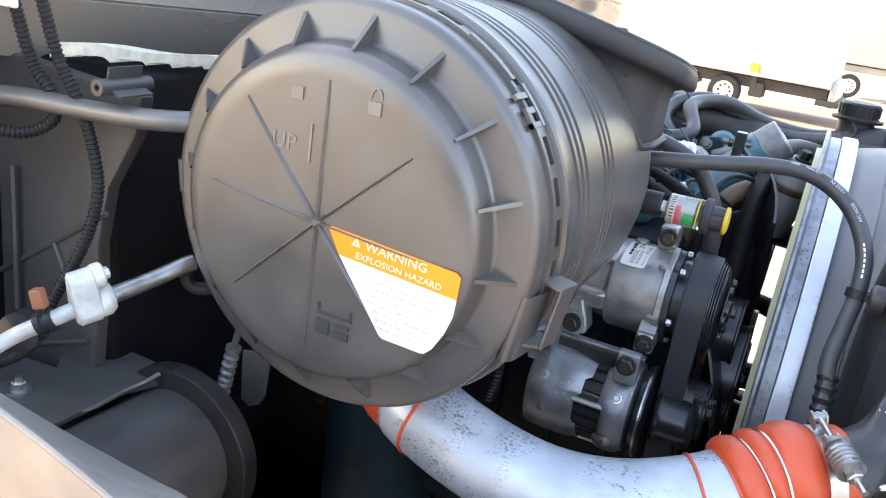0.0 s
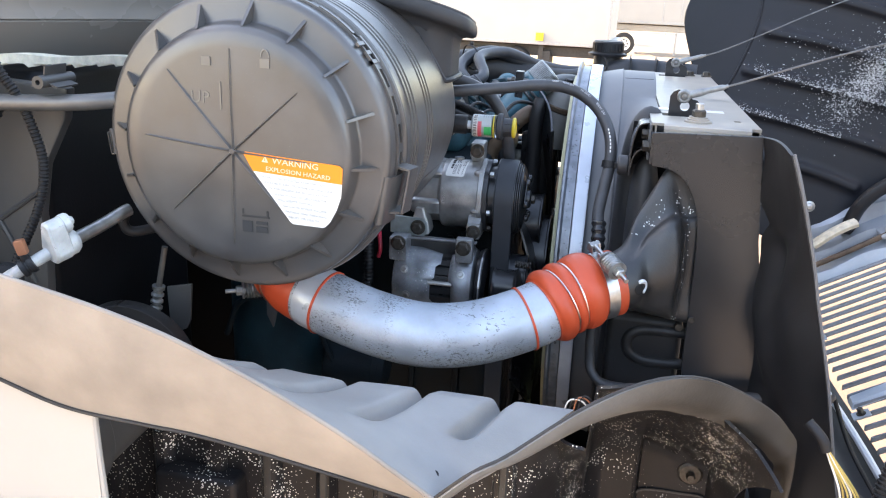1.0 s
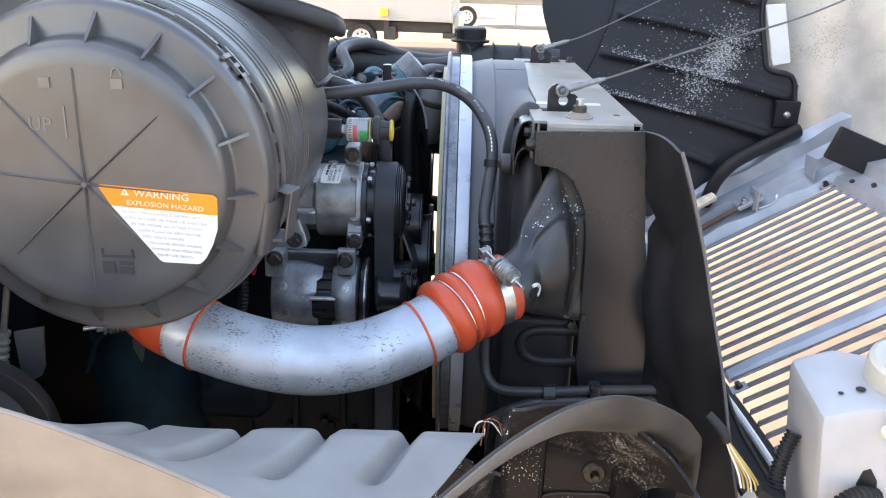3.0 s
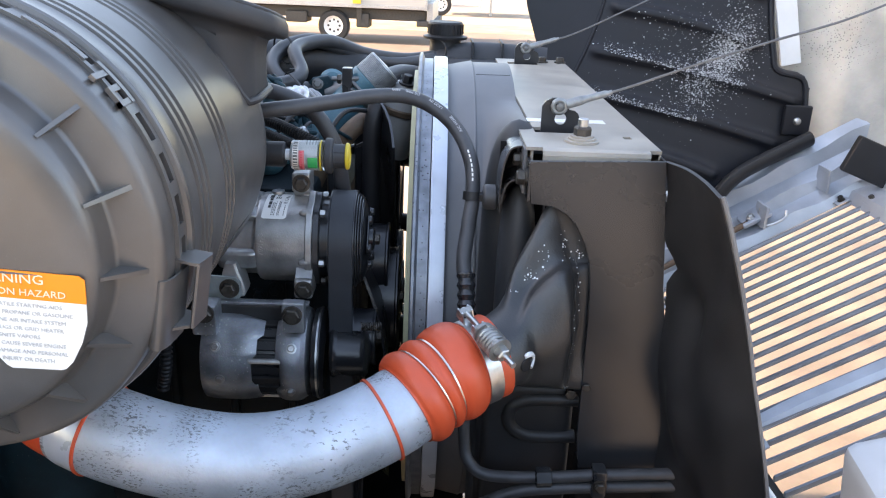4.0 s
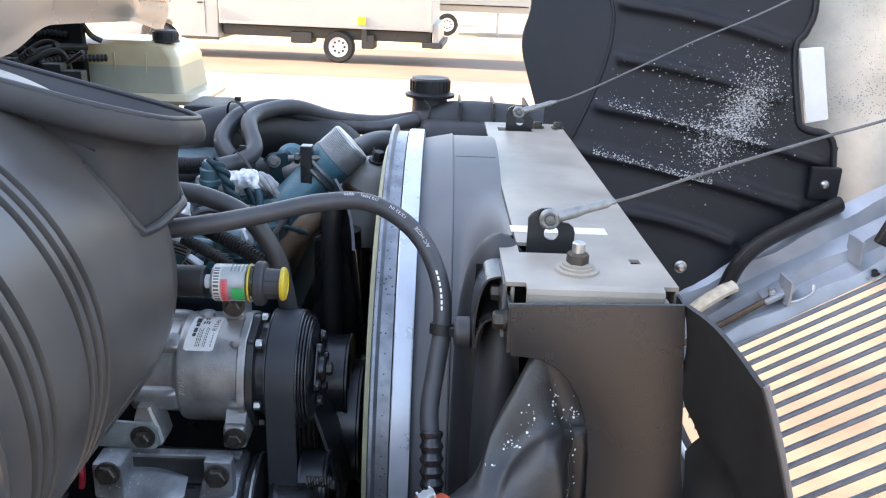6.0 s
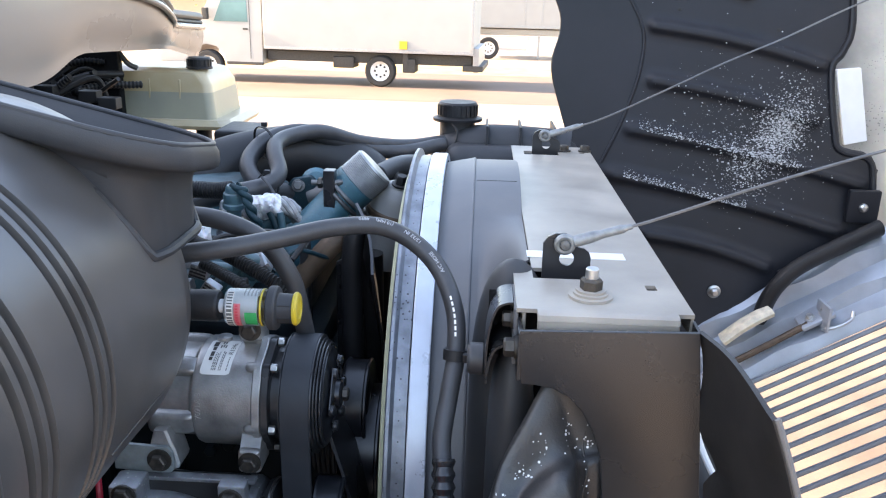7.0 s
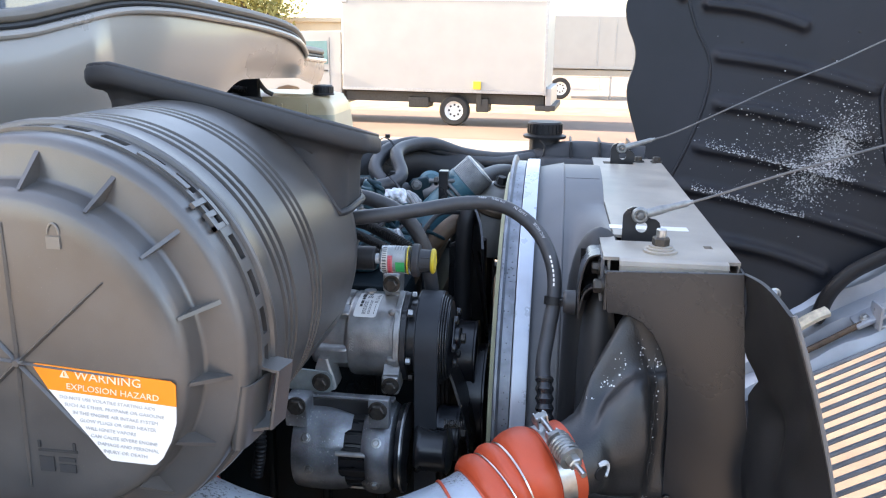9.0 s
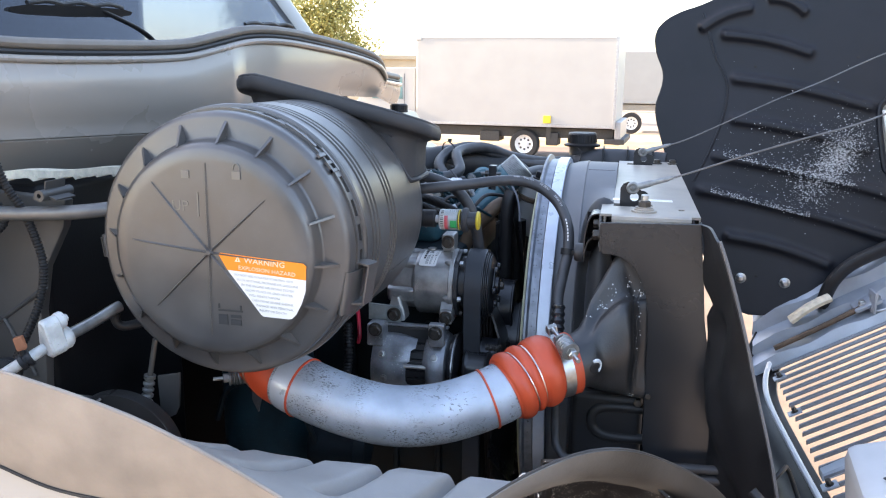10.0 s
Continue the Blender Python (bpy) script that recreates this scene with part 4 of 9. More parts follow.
def cooler_outlet():
    t = thing("charge_cooler_outlet", (0.19, 1.03, 1.38), "black cast outlet duct flaring to the charge cooler", "duct")
    c0, c1 = PIPE_AT(0.90), PIPE_AT(0.985)
    ax = (c1 - c0).normalized()
    e1 = (V((0, 1, 0)) - ax * ax.y).normalized()
    e2 = ax.cross(e1)
    if e2.z < 0:
        e2 = -e2

    def circ(c, r):
        return [c + e2 * (r * math.sin(radians(k))) - e1 * (r * math.cos(radians(k))) for k in (90, 60, 35, 0, -40, -90, -140, 180, 130)]

    def sec(T, A, N, L, B):
        T, A, N, L, B = (V(p) for p in (T, A, N, L, B))
        valley = A + V((-0.003, 0.70 * (T.y - A.y), 0.10 * (T.z - A.z) + 0.006))
        return [T, valley, A, N, L, B, B + V((0.004, 0.12, 0)), N + V((0.01, 0.17, 0)), T + V((0.022, 0.055, -0.050))]
    keys = [circ(c0, 0.048), circ(c1, 0.0495),
            sec((0.140, 0.985, 1.574), (0.163, 0.946, 1.543), (0.172, 0.927, 1.490), (0.170, 0.938, 1.444), (0.165, 0.970, 1.413)),
            sec((0.164, 1.000, 1.621), (0.194, 0.953, 1.572), (0.207, 0.940, 1.508), (0.205, 0.949, 1.453), (0.200, 0.982, 1.404)),
            sec((0.182, 1.012, 1.654), (0.211, 0.962, 1.574), (0.219, 0.950, 1.508), (0.216, 0.958, 1.455), (0.215, 0.985, 1.400)),
            sec((0.200, 1.016, 1.672), (0.222, 0.990, 1.570), (0.226, 0.986, 1.508), (0.225, 0.987, 1.455), (0.226, 0.993, 1.396)),
            sec((0.250, 1.016, 1.684), (0.262, 0.998, 1.575), (0.264, 0.998, 1.508), (0.264, 0.998, 1.450), (0.264, 0.999, 1.390))]
    n = len(keys[0])
    cols = [spline([k[i] for k in keys], 4) for i in range(n)]
    rings = [closed_smooth([c[j] for c in cols], 4) for j in range(len(cols[0]))]
    skin = loft(rings, True)
    bmesh.ops.recalc_face_normals(skin, faces=skin.faces)
    skin.normal_update()
    tree_ = BVHTree.FromBMesh(skin)

    def on_skin(x, z, out=0.0):
        hit, nor, _, _ = tree_.ray_cast(V((x, 0.80, z)), V((0, 1, 0)))
        if hit is None:
            return V((x, 0.99, z)), V((0, -1, 0))
        if nor.y > 0:
            nor = -nor
        return hit + nor * out, nor
    duct = part("duct", skin, DUCTC, t, "flared grey-black casting with a fold and worn edges", angle=1.5)
    part("weld_bead", tube([on_skin(0.2255 + 0.002 * math.sin(i * 2.1), 1.41 + 0.19 * i / 12, 0.0)[0] for i in range(13)], 0.0010, 8), DUCTC, duct)
    rnd = random.Random(4)
    for cx, cz, sx, sz, k in ((0.162, 1.568, 0.006, 0.005, 18), (0.182, 1.590, 0.005, 0.006, 12), (0.140, 1.550, 0.006, 0.003, 5), (0.206, 1.600, 0.002, 0.010, 14), (0.221, 1.588, 0.005, 0.003, 10), (0.228, 1.59, 0.002, 0.002, 6), (0.227, 1.51, 0.0025, 0.05, 18), (0.222, 1.405, 0.004, 0.002, 6)):
        for i in range(k):
            p, nor = on_skin(rnd.gauss(cx, sx), rnd.gauss(cz, sz), 0.0006)
            r = 0.0005 + rnd.random() ** 2 * 0.0012
            part("paint_chip", lathe([(0.0, 0.0004), (r, 0.0), (0.0, -0.0004)], p, nor, 5, (False, False)), WHITEP, duct)
    q = [on_skin(0.158 + 0.0085 * math.cos(radians(a)), 1.478 + 0.010 * math.sin(radians(a)), 0.0008)[0] for a in (120, 95, 65, 35, 0, -35, -60)]
    part("white_mark", tube(q, 0.0021, 8, 3, radius=lambda s: 0.0026 + 0.001 * math.sin(s * 190)), WHITEP, duct, "chipped white paint mark")
    p, nor = on_skin(0.156, 1.475, 0.0)
    part("plug", lathe([(0.0085, -0.002), (0.0085, 0.001), (0.0075, 0.0016), (0.0, 0.0012)], p, nor, 18, (False, False)), RUBBER, duct)


cooler_outlet()


def rubber_flap():
    """The rubber baffle that stands out from the bracket."""
    top = curve_at([(0.324, 0.995, 1.721), (0.327, 0.93, 1.728), (0.331, 0.86, 1.731), (0.334, 0.818, 1.727)])
    low = curve_at([(0.378, 0.985, 1.12), (0.408, 0.93, 1.08), (0.446, 0.87, 1.09), (0.492, 0.815, 1.16)])
    mid = curve_at([(0.352, 0.988, 1.46), (0.366, 0.93, 1.46), (0.386, 0.865, 1.465), (0.397, 0.812, 1.53)])

    def f(u, v):
        a, b, c = top(u), mid(u), low(u)
        p = a * (2 * (v - 0.5) * (v - 1)) + b * (-4 * v * (v - 1)) + c * (2 * v * (v - 0.5))
        gap = 0.018 * math.exp(-((v - 0.275) / (0.05 if v < 0.275 else 0.032)) ** 2) * max(0.0, 1 - 3 * u)
        p.y -= gap
        p.x += gap * 0.8
        p.x += 0.010 * math.sin(u * math.pi) * math.sin(v * 9.0) + (1 - u ** 3) * 0.004 * math.sin(v * 21 + u * 4) + 0.020 * math.exp(-((u - 0.32) / 0.14) ** 2) * math.sin(max(0.0, v - 0.28) * 15) - 0.010 * math.exp(-((u - 0.7) / 0.2) ** 2) * math.sin(max(0.0, v - 0.45) * 18)
        return p
    t = thing("rubber_baffle", (0.37, 0.9, 1.08), "creased black rubber side baffle", "baffle")
    part("sheet", sheet(f, 26, 40, 0.004), RUBBER, t)
    edge = [f(1.0, i / 24) for i in range(25)]
    part("edge_bead", tube(edge, 0.0026, 8, 1), SHROUD, t, "worn pale edge of the rubber")


rubber_flap()


def fan_shroud():
    t = thing("fan_shroud", (0.08, 1.55, 0.90), "grey plastic fan shroud with bright metal ring", "fan shroud")
    c = (0, 1.555, 1.332)
    X_ = (1, 0, 0)
    part("steel_lip", lathe([(0.418, 0.008), (0.437, 0.004), (0.441, 0.006), (0.441, 0.010), (0.430, 0.014), (0.430, 0.030), (0.424, 0.031), (0.420, 0.02)], c, X_, 120, (False, False)), surface("scuffed_lip_steel", (0.27, 0.285, 0.31), 0.4, 0.45, vary=0.3, scale=45, bump=0.2, fleck=(120, 0.25, (0.10, 0.10, 0.11), 20)), t, "scuffed grey steel lip")
    part("metal_band", lathe([(0.422, 0.031), (0.4335, 0.032), (0.4345, 0.034), (0.4345, 0.054), (0.4335, 0.056), (0.422, 0.056)], c, X_, 120, (False, False)), STRIP, t, "bright metal band")
    part("barrel", lathe([(0.415, 0.03), (0.4195, 0.057), (0.4245, 0.080), (0.4280, 0.0985), (0.4290, 0.1005), (0.4285, 0.1025), (0.4262, 0.1035), (0.4262, 0.168), (0.4245, 0.171), (0.40, 0.171), (0.40, 0.03)], c, X_, 120, (False, False)), SHROUD, t, "grey barrel of the shroud")
    # sun glowing through the far wall is put into this ring's colour
    part("inner_ring", lathe([(0.412, 0.010), (0.414, 0.010), (0.414, 0.150), (0.396, 0.150), (0.396, 0.010), (0.412, 0.010)], c, X_, 120, (False, False)), surface("sunglow_olive_resin", (0.42, 0.39, 0.13), 0.5, vary=0.2, scale=25, bump=0.2), t, "inner ring of the shroud, sun glow put into its olive-yellow")
    def skirt(u, v):
        a = radians(86 + 64 * u)
        k = v * v * (3 - 2 * v)
        y, z = c[1] + 0.4262 * math.cos(a), c[2] + 0.4262 * math.sin(a)
        return V((0.112 + 0.0585 * v, y, z + (max(z, 1.7225) - z) * k))
    part("skirt", sheet(skirt, 40, 14, 0.003), SHROUD, t, "grey skirt blending into the radiator", angle=1.2)
    # dimples round the steel lip
    for k in range(28):
        a = radians(104 + 3.4 * k)
        part("dimple", lathe([(0.0, 0.0005), (0.0010, 0.0)], (0.021, c[1] + 0.4302 * math.cos(a), c[2] + 0.4302 * math.sin(a)), (0, math.cos(a), math.sin(a)), 6, (False, False)), RUBBER, t)
    part("seam", tube([(0.106 + 0.004 * i, c[1] + 0.4266 * math.cos(radians(101)), c[2] + 0.4266 * math.sin(radians(101)) - 0.0004) for i in range(16)], 0.0007, 6, 1), PANEL, t)

    def column(cx, cy, rx, ry, keys, label=""):
        part("moulded_column", loft([[V((cx + rx * r * math.cos(math.tau * i / 32), cy + ry * r * math.sin(math.tau * i / 32), z)) for i in range(32)] for z, r in keys]), DUCTP, t, label, angle=1.2)
    column(0.152, 1.140, 0.047, 0.045, [(0.95, 1.0), (1.40, 1.0)] + [(1.40 + 0.338 * q, math.sqrt(max(0.0, 1 - q ** 6)) if q < 1 else 0.02) for q in (0.2, 0.45, 0.6, 0.7, 0.78, 0.85, 0.90, 0.94, 0.97, 0.99, 1.0)], "rounded black moulded column")
    column(0.153, 1.082, 0.026, 0.040, [(0.95, 1.0), (1.40, 1.0)] + [(1.40 + 0.262 * q, math.sqrt(max(0.0, 1 - q ** 8)) if q < 1 else 0.02) for q in (0.3, 0.6, 0.75, 0.85, 0.91, 0.95, 0.98, 1.0)])
    # round rubber mount held by an arched sheet bracket
    part("mount", lathe([(0.0, 0), (0.014, 0.0), (0.0165, 0.002), (0.0175, 0.005), (0.0175, 0.017), (0.015, 0.019), (0.0, 0.019)], (0.103, 1.088, 1.639), X_, 28, (False, False)), HOSE, t, "round rubber mount")

    def strip(line, y0, y1, th):
        pts = spline([V((x, 0, z)) for x, z in line], 5)
        inner = []
        for i, p in enumerate(pts):
            d_ = (pts[min(i + 1, len(pts) - 1)] - pts[max(i - 1, 0)]).normalized()
            inner.append(p + V((d_.z, 0, -d_.x)) * th)
        return loft([[V((p.x, y, p.z)) for p in pts + inner[::-1]] for y in (y0, y1)])
    part("mount_bracket", strip([(0.1225, 1.630), (0.1215, 1.655), (0.1225, 1.680), (0.1265, 1.703), (0.1325, 1.717), (0.141, 1.7215), (0.1480, 1.7225)], 1.045, 1.100, 0.0022), PANEL, t, "arched black sheet bracket")
    part("mount_bracket", strip([(0.1225, 1.645), (0.1255, 1.662), (0.1300, 1.673), (0.1375, 1.6785), (0.1480, 1.6815)], 1.036, 1.098, 0.0022), PANEL, t)
    # near-black back stands in for shade inside the bracket
    part("bracket_back", box((0.124, 1.098, 1.640), (0.148, 1.101, 1.716), 0.001), DEEP, t)


fan_shroud()


def top_tank():
    t = thing("radiator_tank", (0.15, 2.0, 1.55), "black plastic radiator top tank with filler cap", "coolant tank")
    part("tank", box((0.035, 1.925, 1.50), (0.325, 2.09, 1.715), 0.03, 4), DUCTP, t)
    part("shoulder", tube([(0.03, 2.03, 1.66), (0.06, 2.03, 1.69), (0.14, 2.02, 1.705), (0.30, 2.0, 1.70)], 0.045, 20), DUCTP, t)
    for x in (0.12, 0.19, 0.26):
        part("web", box((x, 1.965, 1.70), (x + 0.005, 2.075, 1.754), 0.0015), DUCTP, t)
    part("neck", lathe([(0.042, 0), (0.038, 0.05), (0.038, 0.10)], (0.058, 2.05, 1.665), (0, 0, 1), 32), DUCTP, t)
    cap = part("cap", lathe([(0.053, 0.0), (0.054, 0.006), (0.046, 0.008), (0.042, 0.010), (0.042, 0.036), (0.039, 0.040), (0, 0.040)], (0.058, 2.05, 1.752), (0, 0, 1), 40, (True, False)), RUBBER, t, "black filler cap")
    for i in range(24):
        a = math.tau * i / 24
        part("grip", box((0.0415, -0.002, 0.012), (0.044, 0.002, 0.034), 0, m=pose(0.058, 2.05, 1.752) @ pose(0, 0, 0, 0, 0, math.degrees(a))), RUBBER, cap)
    part("cap_tether", tube([(0.045, 2.005, 1.755), (0.060, 1.99, 1.735), (0.052, 1.985, 1.70), (0.040, 1.985, 1.67)], 0.0022, 6), RUBBER, t)


top_tank()


def cable(lug, end, label, dips):
    """Wire rope from a lug on the plate up to the hood; dips: offsets in height along it."""
    t = thing("hood_cable", lug, label, "cable", "hood stop cables")
    a, b = V(lug), V(end)
    d = (b - a + V((0, 0, dips[1] * len(dips)))).normalized()
    n = len(dips) - 1
    pts = [a.lerp(b, i / n) + V((0, 0, h)) for i, h in enumerate(dips)]
    pts[0] = a + d * 0.05
    bm = bmesh.new()
    path = resample(pts, 0.004)
    for j in range(5):
        merge(bm, tube([p + V((0, math.cos(i * 0.75 + j * math.tau / 5), math.sin(i * 0.75 + j * math.tau / 5))) * 0.00095 for i, p in enumerate(path)], 0.00095, 5, 0))
    part("wire_rope", bm, ROPE, t, "twisted steel wire rope")
    part("crimp", tube([a + d * 0.010, a + d * 0.03, a + d * 0.065, a + d * 0.075], 0.0055, 12, 3, radius=lambda s: 0.0066 if s < 0.03 else (0.0050 if s < 0.058 else 0.0032)), CRIMP, t, "swaged steel end")
    part("eye", tube([a + V((0.0085 * math.cos(k / 10 * math.tau), -0.001, 0.0085 * math.sin(k / 10 * math.tau))) for k in range(11)], 0.0038, 8, 2), CRIMP, t)
    part("rivet", lathe([(0.0, -0.008), (0.005, -0.007), (0.0058, -0.0045), (0.0058, 0.012)], a, (0, 1, 0), 16, (False, True)), GREYTUBE, t)
    # upright tab with a hole punched through it
    o = (a.x - 0.012, a.y + 0.004, 1.716)
    out = [(-0.011, 0), (0.042, 0), (0.042, 0.027), (0.040, 0.033), (0.035, 0.037), (0.028, 0.038), (0.024, 0.041), (0.020, 0.050), (0.013, 0.054), (0.002, 0.054), (-0.006, 0.050), (-0.011, 0.042)]
    hole = [(0.0155 + 0.0082 * math.cos(radians(90 - 20 * i)), 0.0255 + 0.0082 * math.sin(radians(90 - 20 * i))) for i in range(19)]
    k = out.index((0.013, 0.054))
    part("tab", slab(out[:k + 1] + hole + out[k:], o, (1, 0, 0), (0, 0, 1), (0, 1, 0), 0.004), PANEL, t, "dark steel tab with a hole")


cable((0.205, 1.132, 1.7595), (1.361, 1.200, 2.196), "twisted steel hood stop cable on the radiator plate", (0, -0.0068, -0.0079, -0.0118, -0.0170, -0.0119, -0.006, -0.0021, 0, 0.0008, 0.0009, 0.0008, 0))
cable((0.232, 1.838, 1.7595), (1.5375, 1.9294, 2.3393), "farther twisted steel hood stop cable", (0, -0.0130, -0.0085, -0.0021, -0.0014, 0.0052, 0.0061, 0.0046, 0.0027, 0.0012, 0, -0.0009, 0))


# ---------------------------------------------------------------- wheel arch shield in front
EDGE_A = [(-0.760, 0.345, 1.640), (-0.60, 0.345, 1.628), (-0.464, 0.345, 1.603), (-0.371, 0.345, 1.580), (-0.310, 0.345, 1.559), (-0.231, 0.347, 1.524), (-0.153, 0.350, 1.482), (-0.098, 0.352, 1.447), (-0.058, 0.356, 1.419)]
EDGE_B = [(-0.760, 0.365, 1.53), (-0.60, 0.368, 1.487), (-0.498, 0.37, 1.455), (-0.400, 0.37, 1.447), (-0.338, 0.37, 1.444), (-0.258, 0.37, 1.434), (-0.179, 0.368, 1.423), (-0.11, 0.366, 1.413), (-0.056, 0.360, 1.408)]
EDGE_C = [(-0.760, 0.430, 1.56), (-0.60, 0.455, 1.515), (-0.50, 0.475, 1.487), (-0.411, 0.500, 1.463), (-0.330, 0.54, 1.452), (-0.255, 0.555, 1.440), (-0.165, 0.574, 1.433), (-0.066, 0.585, 1.428), (0.075, 0.612, 1.412)]
HUMP = [(-0.058, 0.356, 1.419), (-0.02, 0.365, 1.452), (0.012, 0.385, 1.464), (0.083, 0.43, 1.505), (0.150, 0.47, 1.528), (0.205, 0.50, 1.527), (0.260, 0.55, 1.493), (0.318, 0.61, 1.440), (0.352, 0.66, 1.392), (0.372, 0.69, 1.355), (0.378, 0.70, 1.28), (0.372, 0.71, 1.15), (0.36, 0.72, 0.98)]


STRIPW = surface("scuffed_flute_plastic", (0.030, 0.028, 0.026), 0.45, vary=0.4, scale=25, bump=0.2, fine=300, fleck=(260, 0.22, (0.55, 0.5, 0.45), 9))


def side_shaded(name, clean, dirty, x0, x1):
    """Painted shade along x, ragged-edged: clean is the lit tone, dirty the shaded."""
    m = surface(name, clean, 0.45, vary=0.2, scale=10, bump=0.2, fine=300, spec=0.35)
    nt = m.node_tree
    b = nt.nodes["Principled BSDF"]
    N, L = nt.nodes.new, nt.links.new
    tc = N("ShaderNodeTexCoord").outputs["Object"]
    sep = N("ShaderNodeSeparateXYZ")
    L(tc, sep.inputs[0])
    n1 = N("ShaderNodeTexNoise")
    n1.inputs["Scale"].default_value, n1.inputs["Detail"].default_value = 9, 8
    L(tc, n1.inputs["Vector"])
    wob = N("ShaderNodeMath")
    wob.operation = "MULTIPLY_ADD"
    wob.inputs[1].default_value = 0.30
    L(n1.outputs["Fac"], wob.inputs[0])
    L(sep.outputs["X"], wob.inputs[2])
    k = N("ShaderNodeMapRange")
    k.interpolation_type = "SMOOTHSTEP"
    k.inputs[1].default_value, k.inputs[2].default_value = x0 + 0.15, x1 + 0.15
    L(wob.outputs[0], k.inputs[0])
    mix = N("ShaderNodeMix")
    mix.data_type = "RGBA"
    mix.inputs[7].default_value = (*dirty, 1)
    L(k.outputs[0], mix.inputs[0])
    L(b.inputs["Base Color"].links[0].from_socket, mix.inputs[6])
    L(mix.outputs[2], b.inputs["Base Color"])
    return m


# the brown end is shade put into the band's colour
ARCHM = side_shaded("side_shaded_arch_plastic", (0.19, 0.183, 0.172), (0.040, 0.035, 0.030), 0.14, 0.44)


def arch_shield():
    t = thing("wheel_arch_shield", (-0.15, 0.6, 0.9), "moulded plastic wheel arch shield with tan dusty lip", "splash shield")
    a, b, c = curve_at(EDGE_A), curve_at(EDGE_B), curve_at(EDGE_C)

    def lip(u, v):
        p = a(u).lerp(b(u), v)
        p.y -= 0.010 * math.sin(math.pi * v) * (1 - u) - 0.004 * v
        return p
    part("lip", sheet(lip, 60, 8, 0.004), TANP, t, "tan dusty lip facing outward")
    part("lip_bead", tube([a(i / 50) + V((0, -0.001, 0.0)) for i in range(51)], 0.0026, 8, 1), TANP, t)
    part("lip_edge", tube([b(i / 40) + V((0, -0.001, -0.001)) for i in range(41)], 0.0024, 8, 1), RUBBER, t, "dark lower edge of the lip")

    ribs = (0.425, 0.549, 0.666, 0.776, 0.893)

    def top(u, v):
        p = a(u).lerp(c(u), v)
        sag = -0.018 * math.sin(math.pi * v) * (0.3 + 0.7 * u) - 0.006 * max(0.0, v - 0.9) / 0.1
        w = 0.0
        for r in ribs:
            r2 = r + 0.03 * (1 - v)
            d = (u - r2) / (0.0105 + 0.006 * (1 - v))
            length = {0.425: 0.02, 0.549: 0.04, 0.666: 0.12, 0.776: 0.30, 0.893: 0.50}[r]
            w -= 0.021 * math.exp(-d * d) * max(0.0, min(1.0, (v - length) / 0.10))
        p.z += sag + w
        return p
    part("shelf", sheet(top, 400, 30, 0.004), GREYL, t, "grey ribbed shelf of the shield", angle=1.3)
    part("drain_hole", lathe([(0.0, 0.0006), (0.0058, 0.0)], (-0.066, 0.392, 1.4245), (0.12, -0.35, 1), 14, (False, False)), WELL, t)

    # arched right-hand part: rim band, then the deep wall below it
    h = curve_at(HUMP)

    def band(u, v):
        p = h(u)
        k = min(1, max(0, (u - 0.02) / 0.30))
        w = 0.008 + 0.059 * k
        q = V((p.x * 0.97 + 0.005 + 0.022 * (1 - k), p.y + 0.062 - 0.017 * k, p.z - w))
        r = p.lerp(q, v)
        r.y -= 0.012 * math.sin(math.pi * v)
        return r
    part("arch_band", sheet(band, 80, 8, 0.004), ARCHM, t, "grey arch band with shade painted brown along it")
    part("arch_rim", tube([h(i / 50) for i in range(51)], 0.0021, 8, 1), WELLB, t)

    # the speckled liner wall, with vertical flutes and a pocket with two bolts
    def wall(u, v):
        x = -0.74 + 1.068 * u
        up = 1.0 - v
        topz = 1.40
        for p, q in zip([V(e) for e in EDGE_B[:-1]] + [h(i / 20) - V((0, 0, 0.05)) for i in range(12)], [V(e) for e in EDGE_B[1:]] + [h((i + 1) / 20) - V((0, 0, 0.05)) for i in range(12)]):
            if p.x <= x <= q.x:
                k = (x - p.x) / max(1e-6, q.x - p.x)
                topz = p.z + (q.z - p.z) * k
        if x < 0.10:
            topz = min(topz, 1.37 if x > -0.38 else 1.27)
        z = 0.80 + (topz - 0.80) * up
        k = min(1.0, max(0.0, (x + 0.01) / 0.14))
        k = k * k * (3 - 2 * k)
        y = 0.64 + 0.20 * k - 0.27 * k * max(0, up - 0.62) ** 1.5 / 0.38 ** 1.5
        c = math.cos((x + 0.187) * math.tau / 0.0875)
        flute = 0.016 * min(1.0, max(0.0, (c - 0.55) / 0.25)) * (1 - k)
        if 0.185 < x < 0.30 and z < 1.255:
            y += 0.018
        y -= max(0.0, x - 0.30) * 1.2
        return V((x, y - flute, z))
    part("liner_wall", sheet(wall, 300, 36, 0.004), WELL, t, "black liner wall spattered with pale dirt", angle=0.8)
    for x in (-0.363, -0.275, -0.187, -0.0995, -0.012):
        part("flute_strip", loft([[V((x - 0.007, 0.621, z)), V((x - 0.004, 0.6175, z)), V((x + 0.004, 0.6175, z)), V((x + 0.007, 0.621, z)), V((x + 0.007, 0.628, z)), V((x - 0.007, 0.628, z))] for z in (0.80, 1.0, 1.2, 1.345)]), STRIPW, t, "scuffed raised flute")
    for z in (1.19, 1.075):
        bo = part("liner_bolt", lathe([(0.020, 0), (0.020, 0.003), (0.0165, 0.006), (0.010, 0.0065)], (0.268, 0.853, z), (0, -1, 0), 28), DARKBOLT, t, "rusty bolt with washer")
